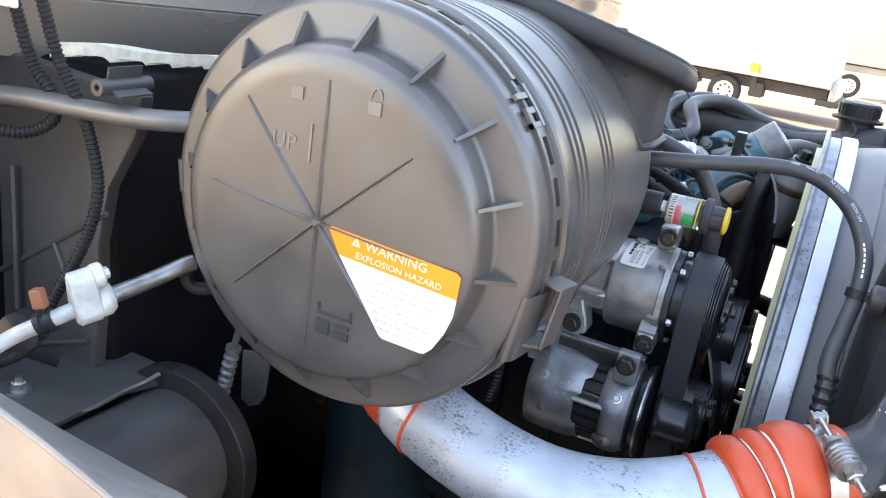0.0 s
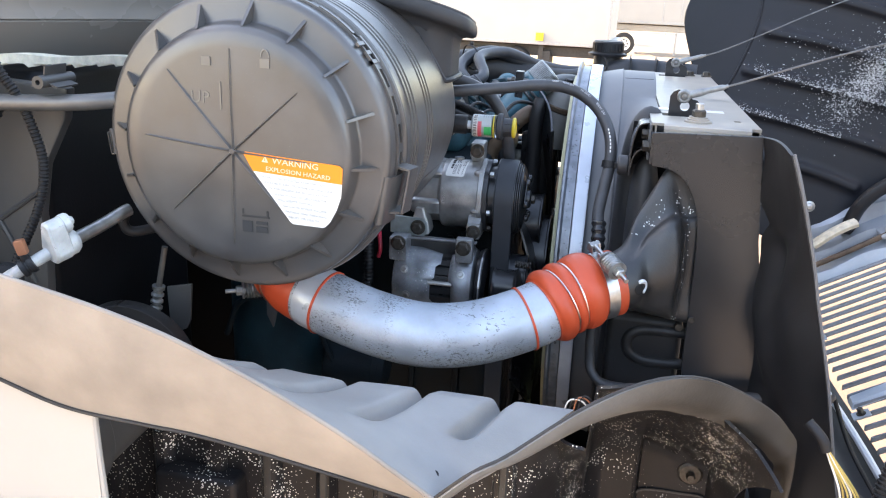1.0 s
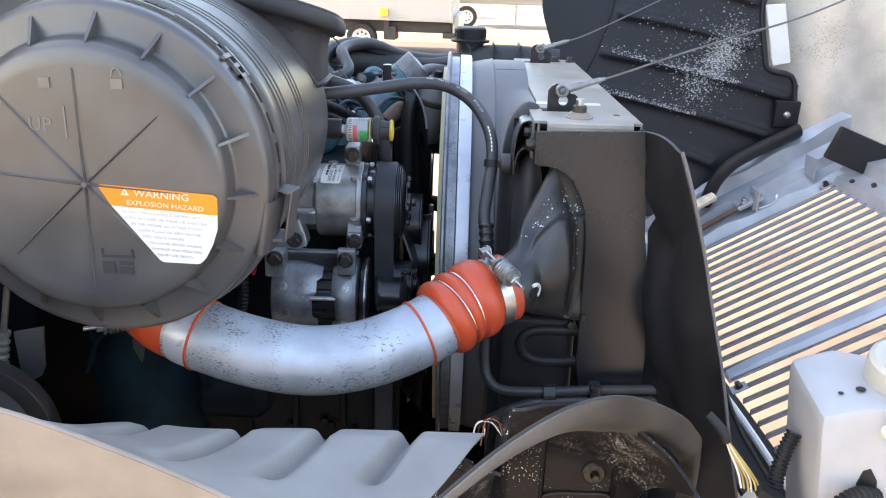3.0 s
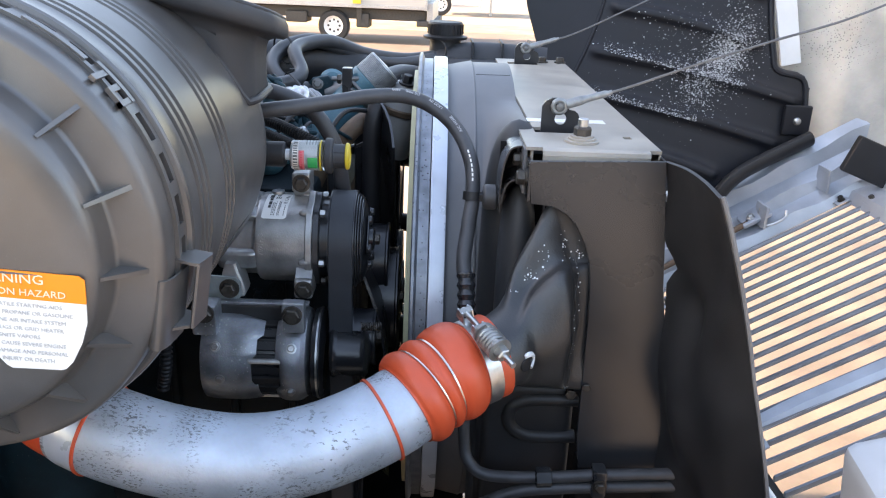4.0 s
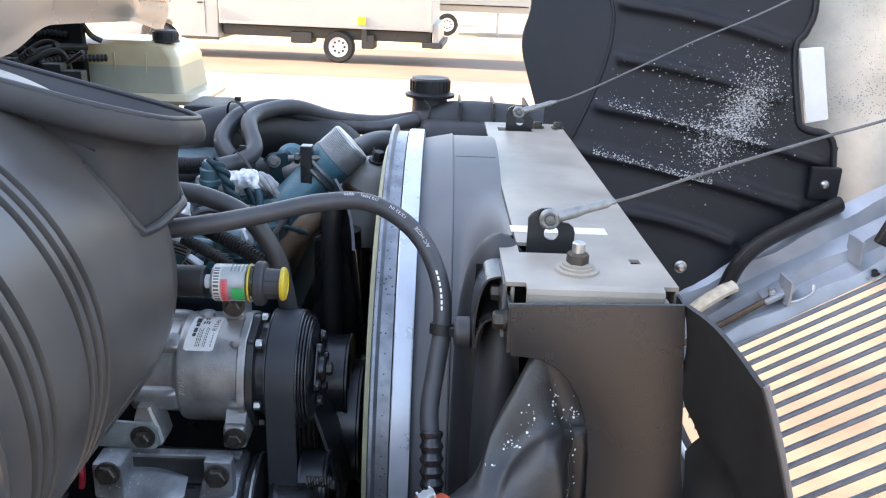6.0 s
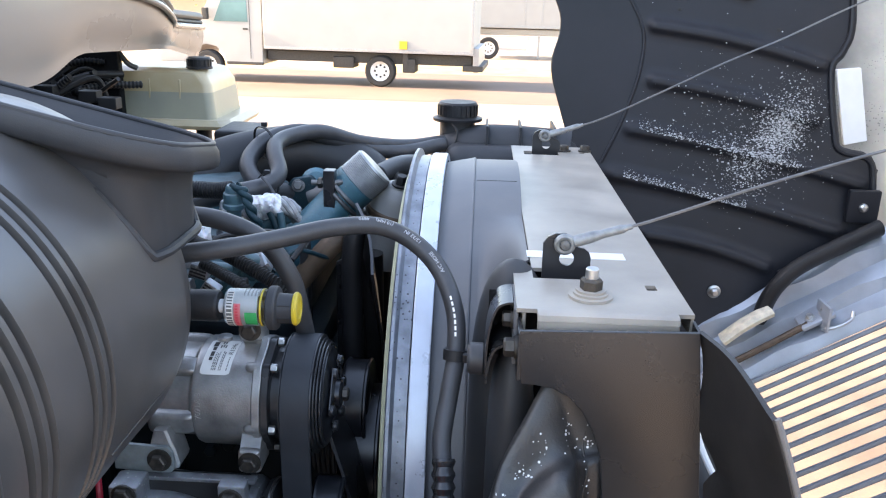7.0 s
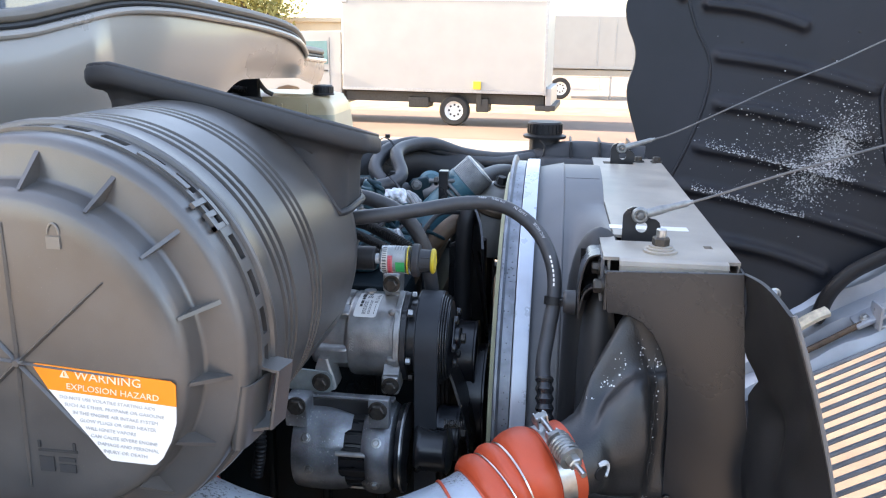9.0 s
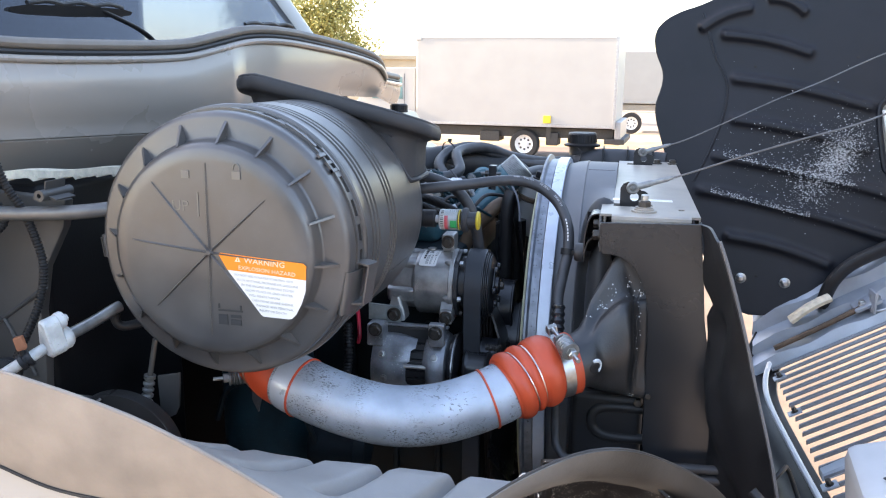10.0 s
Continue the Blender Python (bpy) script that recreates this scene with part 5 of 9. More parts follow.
        part("bolt_head", lathe([(0.0075, 0.006), (0.0075, 0.016), (0.006, 0.018)], (0.268, 0.853, z), (0, -1, 0), 6), DARKBOLT, bo)
    part("pocket_seam", tube([(0.187, 0.848, 1.10), (0.190, 0.850, 1.145), (0.26, 0.852, 1.150), (0.297, 0.850, 1.146), (0.304, 0.846, 1.10)], 0.0022, 6), WELLB, t)
    part("pocket_frame", tube([(0.182, 0.836, 0.95), (0.182, 0.836, 1.25), (0.188, 0.836, 1.256), (0.296, 0.836, 1.256), (0.303, 0.834, 1.25), (0.305, 0.834, 0.95)], 0.003, 8, 3), WELL, t)
    part("rear_box", box((-0.54, 0.600, 0.95), (-0.405, 0.645, 1.215), 0.010, 3), WELL, t)
    # near-black block in place of a shaded recess
    part("recess_shade_block", box((-0.525, 0.596, 0.96), (-0.44, 0.606, 1.165), 0.004), DEEP, t)
    part("rear_bolt", hexbolt((-0.490, 0.596, 1.125), (0, -1, 0), 0.008, 0.007, 0.011), DARKBOLT, t)
    return t


arch_shield()

# white lower body panel behind the lip
wp = thing("white_body_panel", (-0.95, 0.72, 0.8), "white painted lower fender panel", "body panel")
part("panel", sheet(lambda u, v: V((-1.25 + 0.787 * u - 0.008 * v * u, 0.382 + 0.02 * math.sin(u * 2.6) * (1 - u), 0.72 + 0.745 * v)), 24, 12, 0.006), WHITE, wp)
part("panel_edge", tube([(-0.471, 0.386, 1.455), (-0.468, 0.386, 1.36), (-0.463, 0.386, 1.28), (-0.452, 0.388, 1.22)], 0.004, 8), WHITE, wp)
part("panel_tab", box((-0.650, 0.372, 1.458), (-0.615, 0.379, 1.488), 0.002), WHITEP, wp, "folded corner tab")
part("lower_trim", tube([(-1.0, 0.36, 1.235), (-0.70, 0.362, 1.235), (-0.585, 0.362, 1.275), (-0.53, 0.368, 1.262), (-0.45, 0.372, 1.262)], 0.013, 10), RUBBER, wp, "black lower trim")


# ---------------------------------------------------------------- left: firewall, fittings, tubes
def firewall():
    t = thing("firewall", (-0.80, 1.2, 0.9), "dark grey moulded firewall and heater box", "firewall", kind="structure")
    # wall, ledge and heater box side carry the bay's shade in their colour
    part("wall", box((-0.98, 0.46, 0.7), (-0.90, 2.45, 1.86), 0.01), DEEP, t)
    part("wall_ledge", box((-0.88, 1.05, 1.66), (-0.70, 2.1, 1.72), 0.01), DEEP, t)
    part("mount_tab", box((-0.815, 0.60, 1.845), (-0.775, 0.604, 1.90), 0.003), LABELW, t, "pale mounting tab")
    part("heater_box", box((-0.90, 0.688, 1.15), (-0.735, 1.10, 1.785), 0.018, 3), DEEP, t, "heater box side with shade put into its black")
    part("side_wall", slab([(0.0, 1.30), (0.155, 1.30), (0.172, 1.52), (0.170, 1.58), (0.186, 1.655), (0.226, 1.725), (0.235, 1.77), (0.0, 1.785)], (-0.90, 0.665, 0), (1, 0, 0), (0, 0, 1), (0, 1, 0), 0.02, 0.004), FIREW, t)
    for p, q in (((-0.90, 0.663, 1.50), (-0.715, 0.663, 1.625)), ((-0.88, 0.663, 1.40), (-0.745, 0.663, 1.45)), ((-0.86, 0.655, 1.65), (-0.86, 0.655, 1.35)), ((-0.80, 0.663, 1.565), (-0.75, 0.663, 1.47))):
        part("moulded_rib", tube([p, q], 0.004, 6, 1), FIREW, t)
    # screw post with fins
    po = part("screw_post", lathe([(0.0, -0.012), (0.0035, -0.012), (0.0035, -0.02), (0.0085, -0.02), (0.0085, 0.05)], (-0.661, 0.62, 1.785), (0, 1, 0), 20, (False, True)), FIREW, t, "grey screw post with fins")
    for a in (-20, 80, 200):
        part("fin", box((0.008, 0.0, -0.001), (0.021, 0.045, 0.001), m=Matrix.Translation((-0.661, 0.612, 1.785)) @ pose(0, 0, 0, 0, -a, 0)), FIREW, po)
    # torn foam seal
    rnd = random.Random(2)
    n = 60
    rings = []
    for i in range(n + 1):
        k = i / n
        c = V((-0.765 + 0.06 * k, 0.640 + 0.27 * k, 1.806 - 0.020 * k + 0.0012 * math.sin(k * 11)))
        h0, h1 = 0.005 + rnd.random() ** 3 * 0.006, 0.0068 + 0.001 * math.sin(k * 9)
        rings.append([c + V((0, -0.008, -h0)), c + V((0, -0.010, h1)), c + V((0, 0.03, h1 * 0.8)), c + V((0, 0.03, -h0))])
    part("foam_seal", loft(rings), FOAM, t, "torn white foam seal", angle=0.3)
    return t


firewall()


def cowl():
    t = thing("cowl", (-0.70, 1.3, 1.84), "pale tan cab cowl with dark rubber seal", "cowl")
    top = curve_at([(-0.93, 0.40, 2.02), (-0.86, 0.58, 2.015), (-0.80, 0.718, 2.003), (-0.735, 0.90, 2.003), (-0.70, 1.09, 2.010), (-0.68, 1.20, 2.028), (-0.66, 1.32, 2.048), (-0.63, 1.45, 2.050), (-0.60, 1.65, 2.036), (-0.58, 1.85, 2.018), (-0.565, 1.98, 1.996), (-0.575, 2.08, 1.962), (-0.59, 2.12, 1.950), (-0.60, 2.34, 1.935)])
    low = curve_at([(-0.93, 0.40, 1.86), (-0.86, 0.58, 1.858), (-0.80, 0.70, 1.856), (-0.735, 0.90, 1.852), (-0.70, 1.05, 1.848), (-0.68, 1.20, 1.85), (-0.65, 1.40, 1.855), (-0.625, 1.60, 1.858), (-0.615, 1.72, 1.894), (-0.61, 1.80, 1.896), (-0.60, 1.95, 1.890), (-0.595, 2.08, 1.884), (-0.605, 2.20, 1.868), (-0.61, 2.34, 1.842)])

    def f(u, v):
        p = top(u).lerp(low(u), v)
        p.x += 0.030 * math.sin(math.pi * min(1, v * 1.15)) * (0.6 if u < 0.45 else 0.35)
        return p
    part("panel", sheet(f, 90, 12, 0.006), COWLM, t, "pale tan painted cowl panel", angle=0.9)
    part("seal", tube([top(i / 60) + V((0.002, -0.004, 0.008)) for i in range(61)], 0.0125, 12, 1, flat=0.8), SEALM, t, "dusty taupe rubber seal along the cowl")
    part("seal_groove", tube([top(i / 60) + V((0.009, -0.006, -0.006)) for i in range(61)], 0.0050, 8, 1), RUBBER, t)
    part("seal_lip", tube([top(i / 60) + V((0.016, -0.008, -0.017)) for i in range(61)], 0.0065, 10, 1), COWLM, t, "rolled tan lip under the seal")
    # shelf behind the seal, up to the glass
    part("ledge", sheet(lambda u, v: top(u) + V((-0.14 * v, 0.03 * v, -0.02 * v)), 60, 6, 0.006), FIREW, t)
    # lower dark panel under the near half
    part("lower_panel", sheet(lambda u, v: low(u * 0.55).lerp(low(u * 0.55) + V((-0.05, 0.02, -0.075)), v), 40, 4, 0.006), COWLM, t)


cowl()


def windscreen():
    t = thing("windscreen", (-1.0, 1.2, 2.05), "sloping cab windscreen with blue tint", "windscreen")
    f = lambda u, v: V((-0.975 + 0.177 * u ** 0.9 - 0.55 * v, 0.2 + 1.95 * u - 0.10 * v * (2 * u - 1), 1.985 + 0.75 * v))
    part("glass", sheet(f, 24, 8, 0.005), GLASS, t, "tinted glass")
    part("pillar", tube([f(1, 0) + V((0, 0.03, -0.02)), f(1, 0.5) + V((0, 0.03, 0)), f(1, 1) + V((0, 0.03, 0))], 0.035, 14), WHITE, t, "white cab pillar")
    part("lower_seal", tube([f(i / 20, 0) for i in range(21)], 0.012, 8, 1), RUBBER, t)
    part("dashboard", sheet(lambda u, v: f(u, 0) + V((-0.06 - 0.5 * v, 0, -0.03 + 0.02 * v)), 12, 3, 0.02), RUBBER, t)
    part("cab_back", box((-2.6, 0.2, 1.4), (-2.55, 2.2, 3.0)), RUBBER, t)
    part("roof", box((-2.6, 0.15, 2.80), (-1.42, 2.25, 2.86), 0.02), WHITE, t)
    def wiper(pivot, elbow, tip, blade, label):
        w = thing("wiper", pivot, label, "wiper", "windscreen wipers")
        pivot, elbow, tip = V(pivot), V(elbow), V(tip)
        part("pivot", lathe([(0.018, -0.03), (0.018, 0.010), (0.012, 0.018), (0.0, 0.020)], pivot, (0.4, 0, 1), 18, (True, False)), RUBBER, w)
        part("arm", tube([pivot, elbow, tip], 0.0075, 10, flat=0.6), RUBBER, w)
        a, b = (V(p) for p in blade)
        d = (b - a).normalized()
        up = V((0.6, 0, 0.8))
        part("blade", loft([[p - up * h + V((0.004, 0, 0)), p + up * h + V((0.004, 0, 0)), p + up * h * 0.5 - V((0.006, 0, 0)), p - up * h - V((0.004, 0, 0))] for p, h in ((a, 0.004), (a + d * 0.04, 0.010), (a.lerp(b, 0.5), 0.013), (b - d * 0.04, 0.010), (b, 0.004))]), RUBBER, w)
        for k in (0.25, 0.5, 0.75):
            q = a.lerp(b, k) + up * 0.014
            part("yoke", tube([q - d * 0.05, q + up * 0.006, q + d * 0.05], 0.0045, 8), RUBBER, w)
    wiper((-0.845, 1.30, 1.985), (-0.845, 1.20, 2.045), (-0.850, 1.05, 2.085), ((-0.850, 0.80, 2.068), (-0.850, 1.16, 2.082)), "black windscreen wiper with linkage parked on the glass")
    wiper((-0.750, 1.84, 2.015), (-0.745, 1.78, 2.078), (-0.760, 1.62, 2.084), ((-0.765, 1.47, 2.066), (-0.745, 1.80, 2.074)), "black windscreen wiper lying along the cowl")


windscreen()

# expansion tank behind the engine
def expansion_tank():
    t = thing("expansion_tank", (-0.62, 2.2, 1.69), "yellowed translucent coolant expansion tank with black cap", "coolant tank")
    n = 8

    def rr(x0, x1, y0, y1, z, r):
        out = []
        for cx, cy, a0 in ((x1 - r, y0 + r, -90), (x1 - r, y1 - r, 0), (x0 + r, y1 - r, 90), (x0 + r, y0 + r, 180)):
            for i in range(n):
                a = radians(a0 + 90 * i / (n - 1))
                out.append(V((cx + r * math.cos(a), cy + r * math.sin(a), z)))
        return out
    rings = [rr(-0.79, -0.50, 2.12, 2.34, 1.722, 0.02), rr(-0.785, -0.508, 2.125, 2.335, 1.80, 0.02), rr(-0.775, -0.525, 2.13, 2.33, 1.828, 0.025), rr(-0.75, -0.55, 2.15, 2.31, 1.836, 0.03)]
    part("body", loft(rings), TANKP, t, "yellowed translucent plastic body", angle=0.9)
    part("fluid_zone", loft([rr(-0.7905, -0.4995, 2.1195, 2.3405, 1.7235, 0.02), rr(-0.7862, -0.5062, 2.1235, 2.3365, 1.784, 0.02)], True, (False, False)), FLUIDP, t, "greyer coolant-filled lower half")
    for x_ in (-0.72, -0.65, -0.58):
        part("moulded_rib", box((x_, 2.1225, 1.735), (x_ + 0.004, 2.128, 1.812), 0.001), TANKP, t)
    part("flange", loft([rr(-0.80, -0.46, 2.10, 2.36, 1.703, 0.03), rr(-0.80, -0.455, 2.095, 2.365, 1.712, 0.03), rr(-0.79, -0.47, 2.11, 2.35, 1.724, 0.03)]), TANKP, t)
    cap = part("cap", lathe([(0.030, 0), (0.030, 0.004), (0.027, 0.006), (0.027, 0.022), (0.024, 0.026), (0, 0.026)], (-0.545, 2.17, 1.834), (0, 0, 1), 30, (True, False)), RUBBER, t, "black ribbed cap")
    for i in range(18):
        part("grip", box((0.0265, -0.0015, 0.006), (0.0285, 0.0015, 0.022), m=pose(-0.545, 2.17, 1.834) @ pose(0, 0, 0, 0, 0, i * 20)), RUBBER, cap)
    part("outlet", tube([(-0.54, 2.16, 1.70), (-0.54, 2.16, 1.62)], 0.018, 12, 1), RUBBER, t)
    part("strap", tube([(-0.72, 2.10, 1.90), (-0.69, 2.11, 1.85), (-0.67, 2.12, 1.835)], 0.006, 8), FIREW, t)


expansion_tank()

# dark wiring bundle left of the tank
# near-black colour stands in for the shade of this cavity
solo("cavity_wall", box((-0.99, 2.09, 1.60), (-0.70, 2.115, 1.885), 0.005), DEEP, "inner wall behind the wiring, shade put into its black", "panel")
wb = thing("wiring_bundle", (-0.80, 1.98, 1.70), "tangled black wiring and connectors", "wiring")
_r = random.Random(7)
for i in range(22):
    a = V((-0.93 + 0.16 * _r.random(), 1.90 + 0.15 * _r.random(), 1.70 + 0.12 * _r.random()))
    b = V((-0.80 + 0.16 * _r.random(), 1.95 + 0.15 * _r.random(), 1.70 + 0.15 * _r.random()))
    m_ = a.lerp(b, 0.5) + V((0.03 * _r.random(), 0.02, 0.05 * _r.random()))
    part("wire", corrugated([a, m_, b], 0.007, 0.008) if i % 3 == 0 else tube([a, m_, b], 0.004 + 0.006 * _r.random(), 8), LOOM if i % 2 else RUBBER, wb)
for i in range(6):
    c = V((-0.88 + 0.045 * i, 1.93 + 0.02 * _r.random(), 1.73 + 0.08 * _r.random()))
    part("connector", box(c - V((0.02, 0.015, 0.012)), c + V((0.02, 0.015, 0.012)), 0.003, m=None), RUBBER if i != 3 else STEEL, wb)
part("motor", lathe([(0.0, 0), (0.035, 0.0), (0.038, 0.006), (0.038, 0.06), (0.034, 0.07)], (-0.86, 1.88, 1.735), (1, 0.1, 0), 28, (False, True)), LIPM, wb, "small dark motor can")

# grey tube that runs in front of the firewall
gt = thing("grey_tube", (-0.6, 0.5, 1.75), "grey metal tube running beside the air cleaner", "pipe")
part("tube", tube([(-1.05, 0.57, 1.728), (-0.90, 0.595, 1.738), (-0.79, 0.612, 1.750), (-0.70, 0.622, 1.753), (-0.63, 0.63, 1.757), (-0.58, 0.645, 1.762), (-0.545, 0.69, 1.764), (-0.53, 0.76, 1.762)], 0.0112, 18), GREYTUBE, gt)

# split loom tubing by the firewall
for pts, lab in (([(-0.795, 0.60, 1.90), (-0.775, 0.615, 1.796), (-0.752, 0.62, 1.765), (-0.745, 0.62, 1.735), (-0.775, 0.60, 1.715), (-0.83, 0.56, 1.725)], "black split loom looping by the firewall"),
                 ([(-0.748, 0.60, 1.89), (-0.733, 0.615, 1.803), (-0.712, 0.622, 1.762), (-0.694, 0.625, 1.713), (-0.683, 0.622, 1.667), (-0.688, 0.61, 1.612), (-0.715, 0.59, 1.54), (-0.752, 0.58, 1.466), (-0.86, 0.56, 1.40)], "black split loom hanging down the firewall")):
    solo("split_loom", corrugated(pts, 0.0060, 0.0052, 0.0010), LOOM, lab, "cable conduit", group="split looms")


def white_fitting():
    t = thing("white_fitting", (-0.62, 0.56, 1.56), "white painted service valve on a metal tube", "fitting")
    part("tube", tube([(-0.70, 0.40, 1.492), (-0.683, 0.500, 1.529), (-0.655, 0.522, 1.551), (-0.628, 0.545, 1.570)], 0.0085, 16), WHITEFIT, t)
    d = V((0.40, 0.89, 0.22)).normalized()
    up = (V((0.25, 0.1, 1)) - d * V((0.25, 0.1, 1)).dot(d)).normalized()
    side = d.cross(up)
    c = V((-0.618, 0.549, 1.577))

    def ring(depth, inset):
        pts = []
        for k in range(25):
            a = math.pi * (1 + k / 24)
            pts.append(c + side * ((0.0195 - inset) * math.cos(a)) + up * ((0.0195 - inset) * math.sin(a)) + d * depth)
        for k in range(17):
            a = math.pi * k / 16
            pts.append(c + up * 0.031 + side * ((0.0115 - inset) * math.cos(a)) + up * ((0.0115 - inset) * math.sin(a)) + d * depth)
        return pts
    blk = part("block", loft([ring(-0.013, 0.003), ring(-0.0105, 0.0), ring(0.0095, 0.0), ring(0.012, 0.003)]), WHITEFIT, t, "chipped white painted valve body")
    top = c + up * 0.031
    part("cap", lathe([(0.0125, 0.010), (0.0130, 0.013), (0.0130, 0.019), (0.0115, 0.021), (0.0, 0.021)], top, d, 24, (True, False)), WHITEFIT, blk)
    part("cap_screw", lathe([(0.0062, 0.020), (0.0062, 0.0255), (0.0050, 0.027), (0.0, 0.027)], top, d, 6, (True, False)), WHITEFIT, blk)
    part("collar", lathe([(0.0175, 0.011), (0.0180, 0.013), (0.0180, 0.020), (0.0140, 0.026), (0.0105, 0.027)], c, d, 28), WHITEFIT, t)
    part("tube", tube([c + d * 0.020, V((-0.600, 0.615, 1.589)), V((-0.587, 0.650, 1.600)), V((-0.582, 0.662, 1.603))], 0.0092, 16), STEEL, t, "bright metal tube")
    part("hook", tube([(-0.586, 0.662, 1.600), (-0.594, 0.668, 1.590), (-0.598, 0.670, 1.578), (-0.592, 0.675, 1.566), (-0.575, 0.690, 1.565), (-0.53, 0.74, 1.572)], 0.0075, 12), RUBBER, t)
    cd = V((0.028, 0.023, 0.019)).normalized()
    part("clip", lathe([(0.0085, -0.009), (0.0125, -0.008), (0.0125, -0.002), (0.0105, -0.001), (0.0105, 0.002), (0.0125, 0.003), (0.0125, 0.009), (0.0085, 0.010)], (-0.650, 0.526, 1.5545), cd, 24), RUBBER, t, "dark hose grip")
    part("port_cap", box((-0.0065, -0.006, -0.010), (0.0065, 0.006, 0.011), 0.0025, 2, m=pose(-0.651, 0.520, 1.582, 0, -14, 20)), COPPER, t, "copper coloured port cap")
    part("port_neck", tube([(-0.650, 0.523, 1.560), (-0.651, 0.521, 1.574)], 0.0045, 10, 1), RUBBER, t)
    part("bracket", lathe([(0.0, -0.012), (0.018, -0.012), (0.022, -0.008), (0.020, 0.0), (0.022, 0.008), (0.0, 0.012)], (-0.690, 0.53, 1.530), (0.4, -1, 0.1), 24, (False, False)), PANEL, t, "dark ribbed bracket")


white_fitting()


DRUMP = surface("dark_grey_drum_plastic", (0.062, 0.062, 0.063), 0.45, vary=0.2, scale=12, bump=0.2, fine=500, dust=0.12)


PADM = surface("dusty_pad_rubber", (0.050, 0.051, 0.053), 0.5, vary=0.25, scale=14, bump=0.25, fine=400, dust=0.2)


def filter_drum():
    """Dark capped drum with a clamped flange below the fitting."""
    t = thing("dark_drum", (-0.66, 0.72, 1.15), "dark grey capped drum with bolted strap", "air tank")
    c = V((-0.626, 0.0, 1.324))
    Yn = (0, 1, 0)
    part("drum", lathe([(0.0, 0.395), (0.080, 0.396), (0.088, 0.404), (0.089, 0.43), (0.0895, 0.50), (0.088, 0.58), (0.0865, 0.69), (0.080, 0.715), (0.0, 0.72)], c, Yn, 64, (False, False)), DRUMP, t, "smooth dark drum")
    part("band", lathe([(0.085, 0.690), (0.1105, 0.691), (0.1125, 0.694), (0.1125, 0.714), (0.1105, 0.717), (0.085, 0.718)], c, Yn, 64, (False, False)), RUBBER, t, "black strap round the drum")
    part("band", lathe([(0.085, 0.470), (0.0965, 0.472), (0.0985, 0.476), (0.0985, 0.500), (0.0965, 0.504), (0.085, 0.506)], c, Yn, 64, (False, False)), DRUMP, t)
    foot = [(-0.92, 0.50), (-0.735, 0.520), (-0.682, 0.538), (-0.672, 0.560), (-0.670, 0.652), (-0.655, 0.690), (-0.655, 0.722), (-0.70, 0.728), (-0.790, 0.728), (-0.818, 0.695), (-0.800, 0.672), (-0.772, 0.640), (-0.92, 0.62)]
    part("foot_plate", slab(foot, (0, 0, 1.4065), (1, 0, 0), (0, 1, 0), (0, 0, 1), 0.007, 0.002), PADM, t, "flat dusty foot of the strap")
    part("worn_edge", tube([(-0.690, 0.556, 1.4105), (-0.671, 0.60, 1.411), (-0.670, 0.651, 1.4125), (-0.662, 0.675, 1.418), (-0.652, 0.690, 1.427)], 0.0026, 8), GREYTUBE, t, "worn pale edge of the foot")
    part("foot_fillet", tube([(-0.690, 0.708, 1.409), (-0.672, 0.706, 1.417), (-0.655, 0.703, 1.426), (-0.635, 0.702, 1.4345)], 0.012, 12, flat=0.4), RUBBER, t)
    part("hanger_plate", slab([(-0.614, 1.430), (-0.568, 1.440), (-0.574, 1.374), (-0.582, 1.358), (-0.598, 1.350), (-0.612, 1.357)], (0, 0.80, 0), (1, 0, 0), (0, 0, 1), (0, 1, 0), 0.006, 0.002), DRUMP, t)
    bo = part("bolt", lathe([(0.014, 0), (0.014, 0.003), (0.011, 0.004)], (-0.757, 0.575, 1.4135), (0, 0, 1), 20), STEEL, t, "steel flange nut")
    part("nut", lathe([(0.0085, 0.003), (0.0085, 0.012), (0.007, 0.0135)], (-0.757, 0.575, 1.4135), (0, 0, 1), 6), STEEL, bo)
    part("stud", lathe([(0.0045, 0.012), (0.0045, 0.020)], (-0.757, 0.575, 1.4135), (0, 0, 1), 12), STEEL, bo)


filter_drum()
dr = thing("drain_rod", (-0.52, 0.75, 1.36), "thin steel rod with corrugated end", "rod")
part("rod", tube([(-0.612, 0.80, 1.50), (-0.628, 0.80, 1.428)], 0.0050, 10, 1), GREYTUBE, dr)
part("end_sleeve", corrugated([(-0.628, 0.80, 1.430), (-0.643, 0.80, 1.354)], 0.0085, 0.0120, 0.0022), CRIMP, dr, "bright ringed end")


# ---------------------------------------------------------------- engine
X_ = (1, 0, 0)


